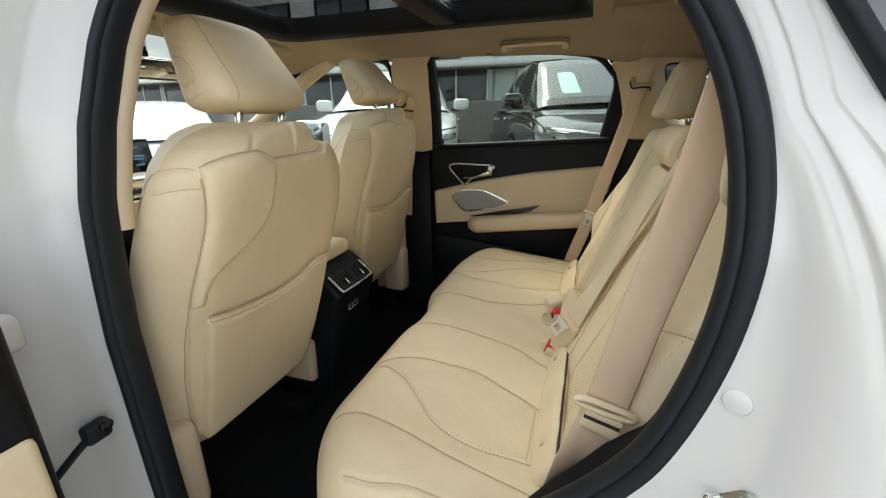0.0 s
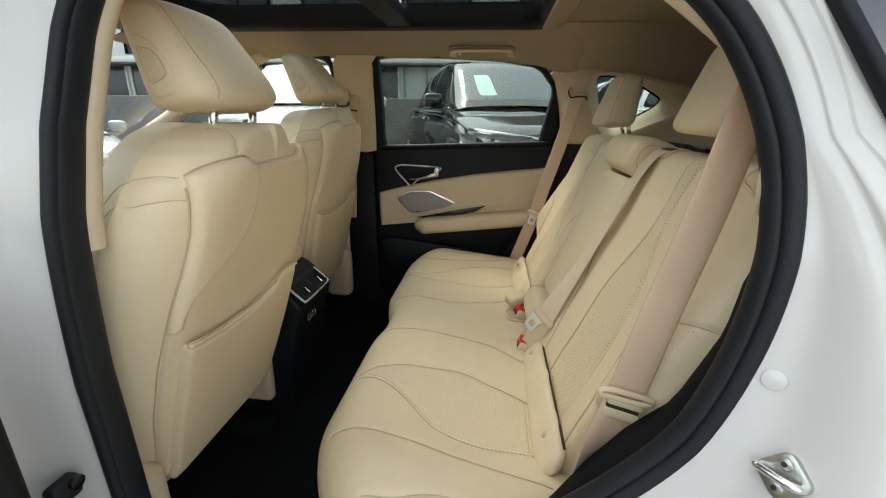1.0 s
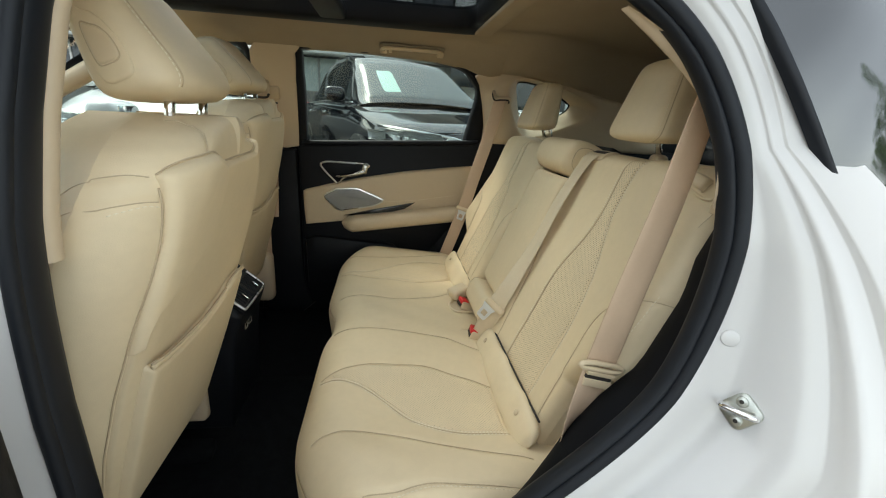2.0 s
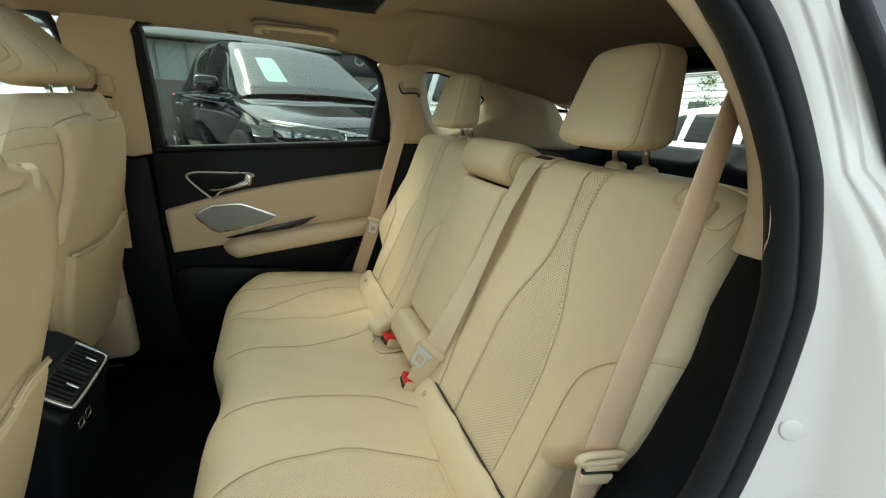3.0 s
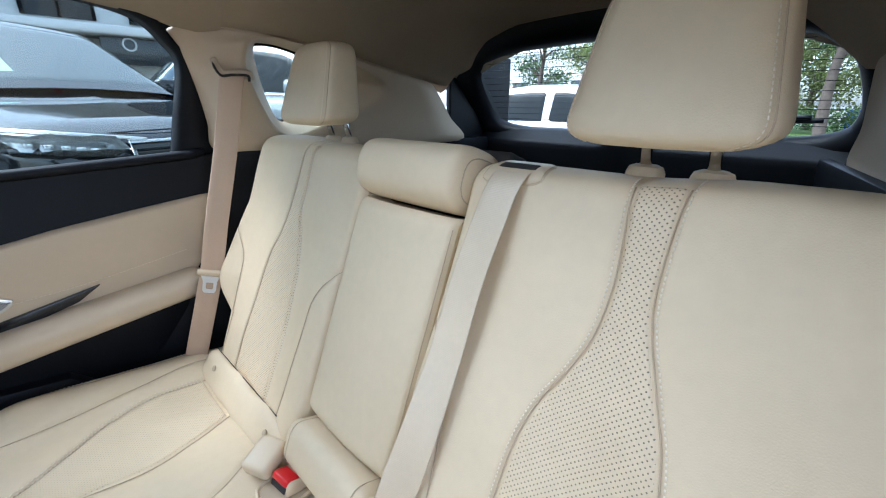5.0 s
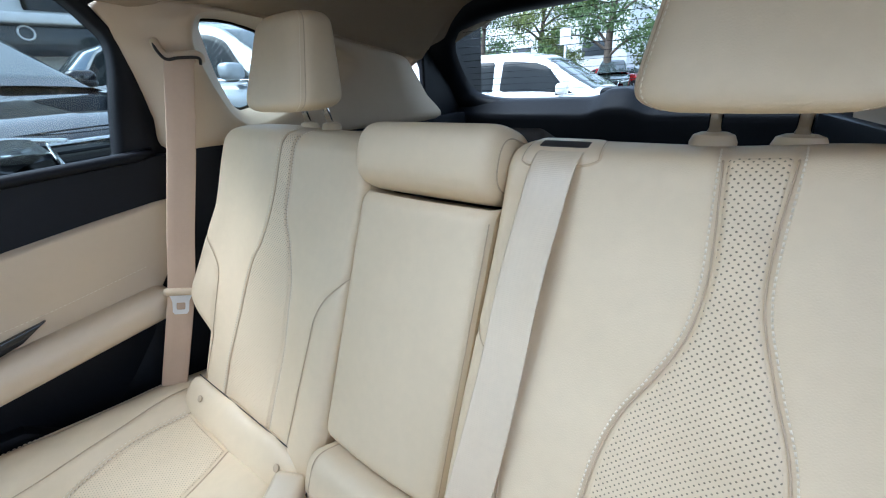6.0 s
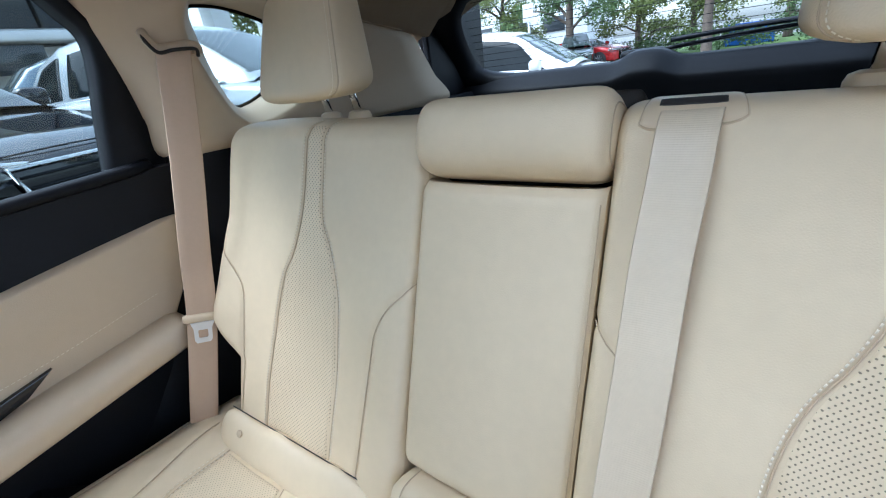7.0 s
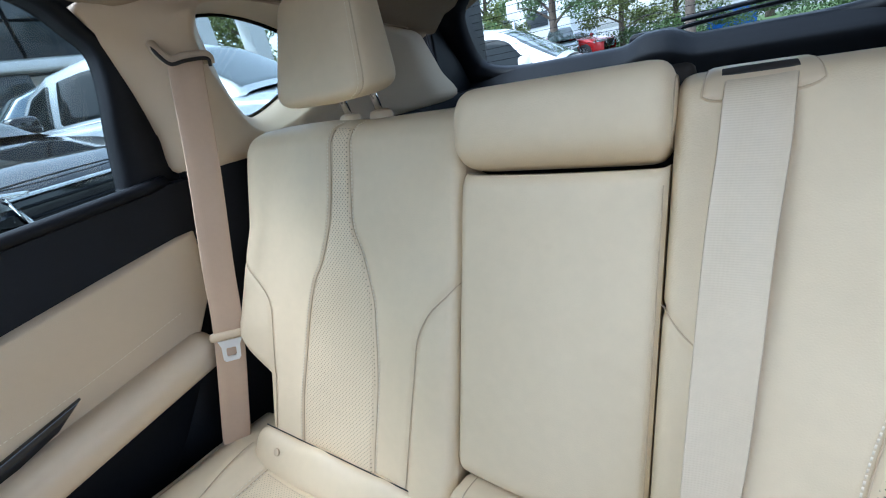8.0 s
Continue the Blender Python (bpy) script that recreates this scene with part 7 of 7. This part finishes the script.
parked(-7.6, 4.9, GROUND, -35, (0.02, 0.07, 0.36), "blue car paint", "bright blue car parked in a far row", fine=False)
parked(6.9, 0.55, GROUND, -84, WHITE, "white car paint", "white sport-utility car crossing behind the tailgate")
parked(22.6, 6.6, GROUND, 196, (0.03, 0.045, 0.04), "dark green car paint", "dark green off-roader parked in a far row", H=1.8, fine=False)
parked(20.0, 9.6, GROUND, 190, SILVER, "silver car paint", "silver car parked in a far row", H=1.45, fine=False)
parked(23.0, 12.5, GROUND, 190, (0.25, 0.27, 0.28), "grey car paint", "grey car parked in a far row", H=1.45, fine=False)
parked(25.0, 4.7, GROUND, 250, (0.40, 0.015, 0.015), "red car paint", "red car parked in a far row", H=1.45, fine=False)

# showroom behind the wall
shop = thing("showroom", "pale showroom building with frosted and dark windows and a white band", "building", at=(-3, 14, GROUND))
part("wall", box((35.5, 0.4, 6.0), (-11.25, 14.0, 2.88), 0.02), PANEL, shop)
part("band", box((35.9, 0.9, 0.22), (-11.25, 13.45, 2.95), 0.05), paint("white car paint", WHITE), shop, "white band over the windows")
part("roof", box((36.2, 1.6, 0.25), (-11.25, 13.6, 5.98), 0.05), paint("white car paint", WHITE), shop, "white roof edge")
# dark glass strip paints the shadow that the band casts on the wall
part("band_shadow_strip", box((35.4, 0.2, 0.05), (-11.25, 13.76, 2.815), 0.01), DARKGLASS, shop, "dark strip painting the shadow under the band")
FROST = material("pale frosted glass", (0.42, 0.47, 0.46), 0.25, vary=0.12, scale=0.7)
for i in range(12):
    x = -27.6 + 2.55 * i
    dark = x < -4.0
    wdw = part("window", box((2.3, 0.12, 2.0), (x, 13.80, 1.80), 0.02), DARKGLASS if dark else FROST, shop, "dark shop window" if dark else "pale frosted shop window")
    for dx in ((-1.18, 0.05, 1.18) if dark else (-1.18, -0.4, 1.18)):
        part("mullion", box((0.06, 0.16, 2.0), (x + dx, 13.78, 1.80), 0.01), PANEL if dark else CONCRETE, wdw)
for x, wide in ((-12.4, 2.2), (-9.0, 2.2), (-5.6, 2.2), (-2.2, 2.2), (1.15, 1.3), (4.0, 2.9)):
    wdw = part("window", box((wide, 0.12, 2.3), (x, 13.80, 4.35), 0.02), DARKGLASS, shop, "dark upper window")
    for k in (-0.5, 0.0, 0.5):
        part("mullion", box((0.07, 0.16, 2.3), (x + k * wide, 13.78, 4.35), 0.01), CARPET, wdw)
    part("transom", box((wide, 0.15, 0.06), (x, 13.78, 4.0), 0.01), CARPET, wdw)
pier = thing("pale_portal", "pale square columns of a covered forecourt", "building", at=(9.5, 15.5, GROUND))
for x in (7.6, 9.6, 11.8):
    part("column", box((0.7, 0.7, 4.6), (x, 15.5, 2.18), 0.03), PANEL, pier)
part("beam", box((6.0, 0.9, 0.6), (9.7, 15.5, 4.75), 0.03), PANEL, pier)
sign = thing("wall_sign", "dark sign panel with a plain pale ring below the showroom band", "sign", at=(2.6, 13.2, 2.5))
part("board", box((2.0, 0.12, 0.62), (2.72, 13.25, 2.50), 0.02), DARKGLASS, sign)
a = np.linspace(0, 2 * np.pi, 40, endpoint=False)
tube("ring", np.stack([2.30 + 0.14 * np.cos(a), np.full(40, 13.17), 2.66 + 0.14 * np.sin(a)], 1), 0.022, paint("white car paint", WHITE), sign, "pale ring", closed=True)
for x in (2.0, 3.4):
    part("bracket", box((0.08, 0.50, 0.08), (x, 13.55, 2.40), 0.01), CONCRETE, sign)
hall = thing("white_hall", "large pale hall beyond the far parking row", "building", at=(42, 22, GROUND))
part("wall", box((10, 26, 6.4), (46, 24, 3.1), 0.05), PANEL, hall)
part("roof", box((10.6, 26.6, 0.4), (46, 24, 6.5), 0.05), paint("white car paint", WHITE), hall)
for j in range(6):
    part("window", box((0.1, 2.0, 1.2), (40.95, 14 + 3.6 * j, 3.0), 0.02), DARKGLASS, hall)


def leaves(name, centres, radius, count, size, mat, parent, seed, flat=0.75):
    """A crown: many small crossed leaf blades in uneven clumps."""
    r = np.random.RandomState(seed)
    verts, faces = [], []
    for c in centres:
        n = int(count / len(centres))
        d = r.normal(size=(n, 3))
        d /= np.linalg.norm(d, axis=1)[:, None]
        rad = radius * (0.55 + 0.6 * r.rand()) * r.rand(n) ** 0.45
        p = np.array(c) + d * rad[:, None] * arr(1, 1, flat)
        for v in p:
            a, b = r.normal(size=3), r.normal(size=3)
            a *= size * (0.6 + 0.8 * r.rand()) / np.linalg.norm(a)
            b = np.cross(a, b)
            b *= 0.45 * np.linalg.norm(a) / np.linalg.norm(b)
            o = len(verts)
            verts += [(v - a).tolist(), (v + b).tolist(), (v + a).tolist(), (v - b).tolist()]
            faces.append((o, o + 1, o + 2, o + 3))
    me = bpy.data.meshes.new(name)
    me.from_pydata(verts, [], faces)
    return finish(name, me, mat, parent, smooth=False)


def tree(x, y, h, spread, seed, mat, label, bare=0.35, lean=0.0, count=10500, size=0.085):
    r = np.random.RandomState(seed)
    t = thing("tree", label, "tree", "trees by the car park", at=(x, y, GROUND))
    trunk = curve([(x, y, GROUND - 0.05), (x + lean * 0.3, y + 0.1, GROUND + h * 0.3), (x + lean * 0.7, y - 0.1, GROUND + h * 0.6), (x + lean, y, GROUND + h * 0.92)], 30)
    tube("trunk", trunk, np.linspace(h * 0.028, h * 0.006, 30), WOODBARK, t, sides=10)
    centres = []
    for i in range(16):
        k = bare + (0.95 - bare) * (i + r.rand()) / 16
        p = trunk[min(29, int(k * 29))]
        ang = r.rand() * 6.28
        ln = spread * (1.05 - 0.6 * (k - bare) / (1 - bare)) * (0.6 + 0.5 * r.rand())
        e = p + arr(math.cos(ang) * ln, math.sin(ang) * ln, h * (0.05 + 0.10 * r.rand()))
        m = (p + e) / 2 + arr(0, 0, 0.12 * ln)
        tube("limb", curve([p, m, e], 10), np.linspace(h * 0.010, h * 0.002, 10), WOODBARK, t, sides=6)
        centres += [e, m + r.normal(size=3) * 0.2, e + r.normal(size=3) * spread * 0.3]
    leaves("crown", centres, spread * 0.36, count, size, mat, t, seed)
    return t


tree(24.6, 7.4, 9.0, 2.6, 3, LEAF, "tall dark-leaved tree by the car park", bare=0.22)
tree(26.5, 4.3, 6.5, 2.4, 5, LEAF2, "bright leafy tree over a hedge", bare=0.12)
tree(27.0, 12.5, 8.0, 2.8, 8, LEAF2, "yellow-green tree beside a pale hall", bare=0.15)
tree(22.0, 0.9, 8.0, 2.5, 11, LEAF, "slim-trunked tree by the road", bare=0.38)
tree(21.0, -4.4, 7.5, 2.6, 12, LEAF2, "light leafy tree by the road", bare=0.3)
tree(28.0, 17.5, 8.5, 3.0, 14, LEAF, "dark tree in the far corner", bare=0.12)
tree(33.0, -2.5, 9.0, 3.2, 17, LEAF, "broad tree beyond the road", bare=0.12)
tree(30.0, 2.0, 7.0, 2.8, 19, LEAF2, "leafy tree behind the hedge", bare=0.1)
tree(5.4, 17.5, 6.5, 2.4, 37, LEAF, "leafy tree beyond the parked cars", bare=0.2)
tree(13.5, 18.5, 7.5, 2.6, 41, LEAF2, "pale leafy tree beyond the forecourt", bare=0.15)
tree(15.0, -9.0, 8.0, 2.8, 23, LEAF, "dark leafy tree at the lot edge", bare=0.3)
tree(-14.0, 14.5 - 26, 8.0, 3.0, 29, LEAF, "dark leafy tree across the lot", bare=0.25)
r = np.random.RandomState(4)
hedge = [(25.5 + r.rand() * 1.2, yy, 0.35 + 0.5 * r.rand()) for yy in np.linspace(-6, 6.0, 30)]
tagged(leaves("hedge", hedge, 0.75, 9000, 0.07, LEAF, None, 31), "long green hedge along the lawn", "hedge", kind="stuff")
tagged(part("ground_lawn", box((14, 20, 0.08), (31.5, -3, GROUND + 0.04), 0.02), GRASS), "green lawn beyond the car park", "lawn", kind="structure")
bin_ = thing("blue_container", "blue plastic container by the road", "container", at=(30, -0.6, GROUND))
part("tub", box((1.4, 2.2, 1.0), (29.5, -0.6, GROUND + 0.58), 0.08), BLUE, bin_)
part("rim", box((1.5, 2.3, 0.10), (29.5, -0.6, GROUND + 1.08), 0.03), BLUE, bin_)
post = thing("sign_post", "grey post with a small white blank sign", "sign post", at=(13.7, 5.4, GROUND))
tube("pole", [(13.7, 5.4, GROUND), (13.7, 5.4, 2.5)], 0.04, ALLOY, post)
part("sign_plate", box((0.02, 0.35, 0.5), (13.65, 5.4, 2.25), 0.01), PANEL, post, "small pale sign plate")
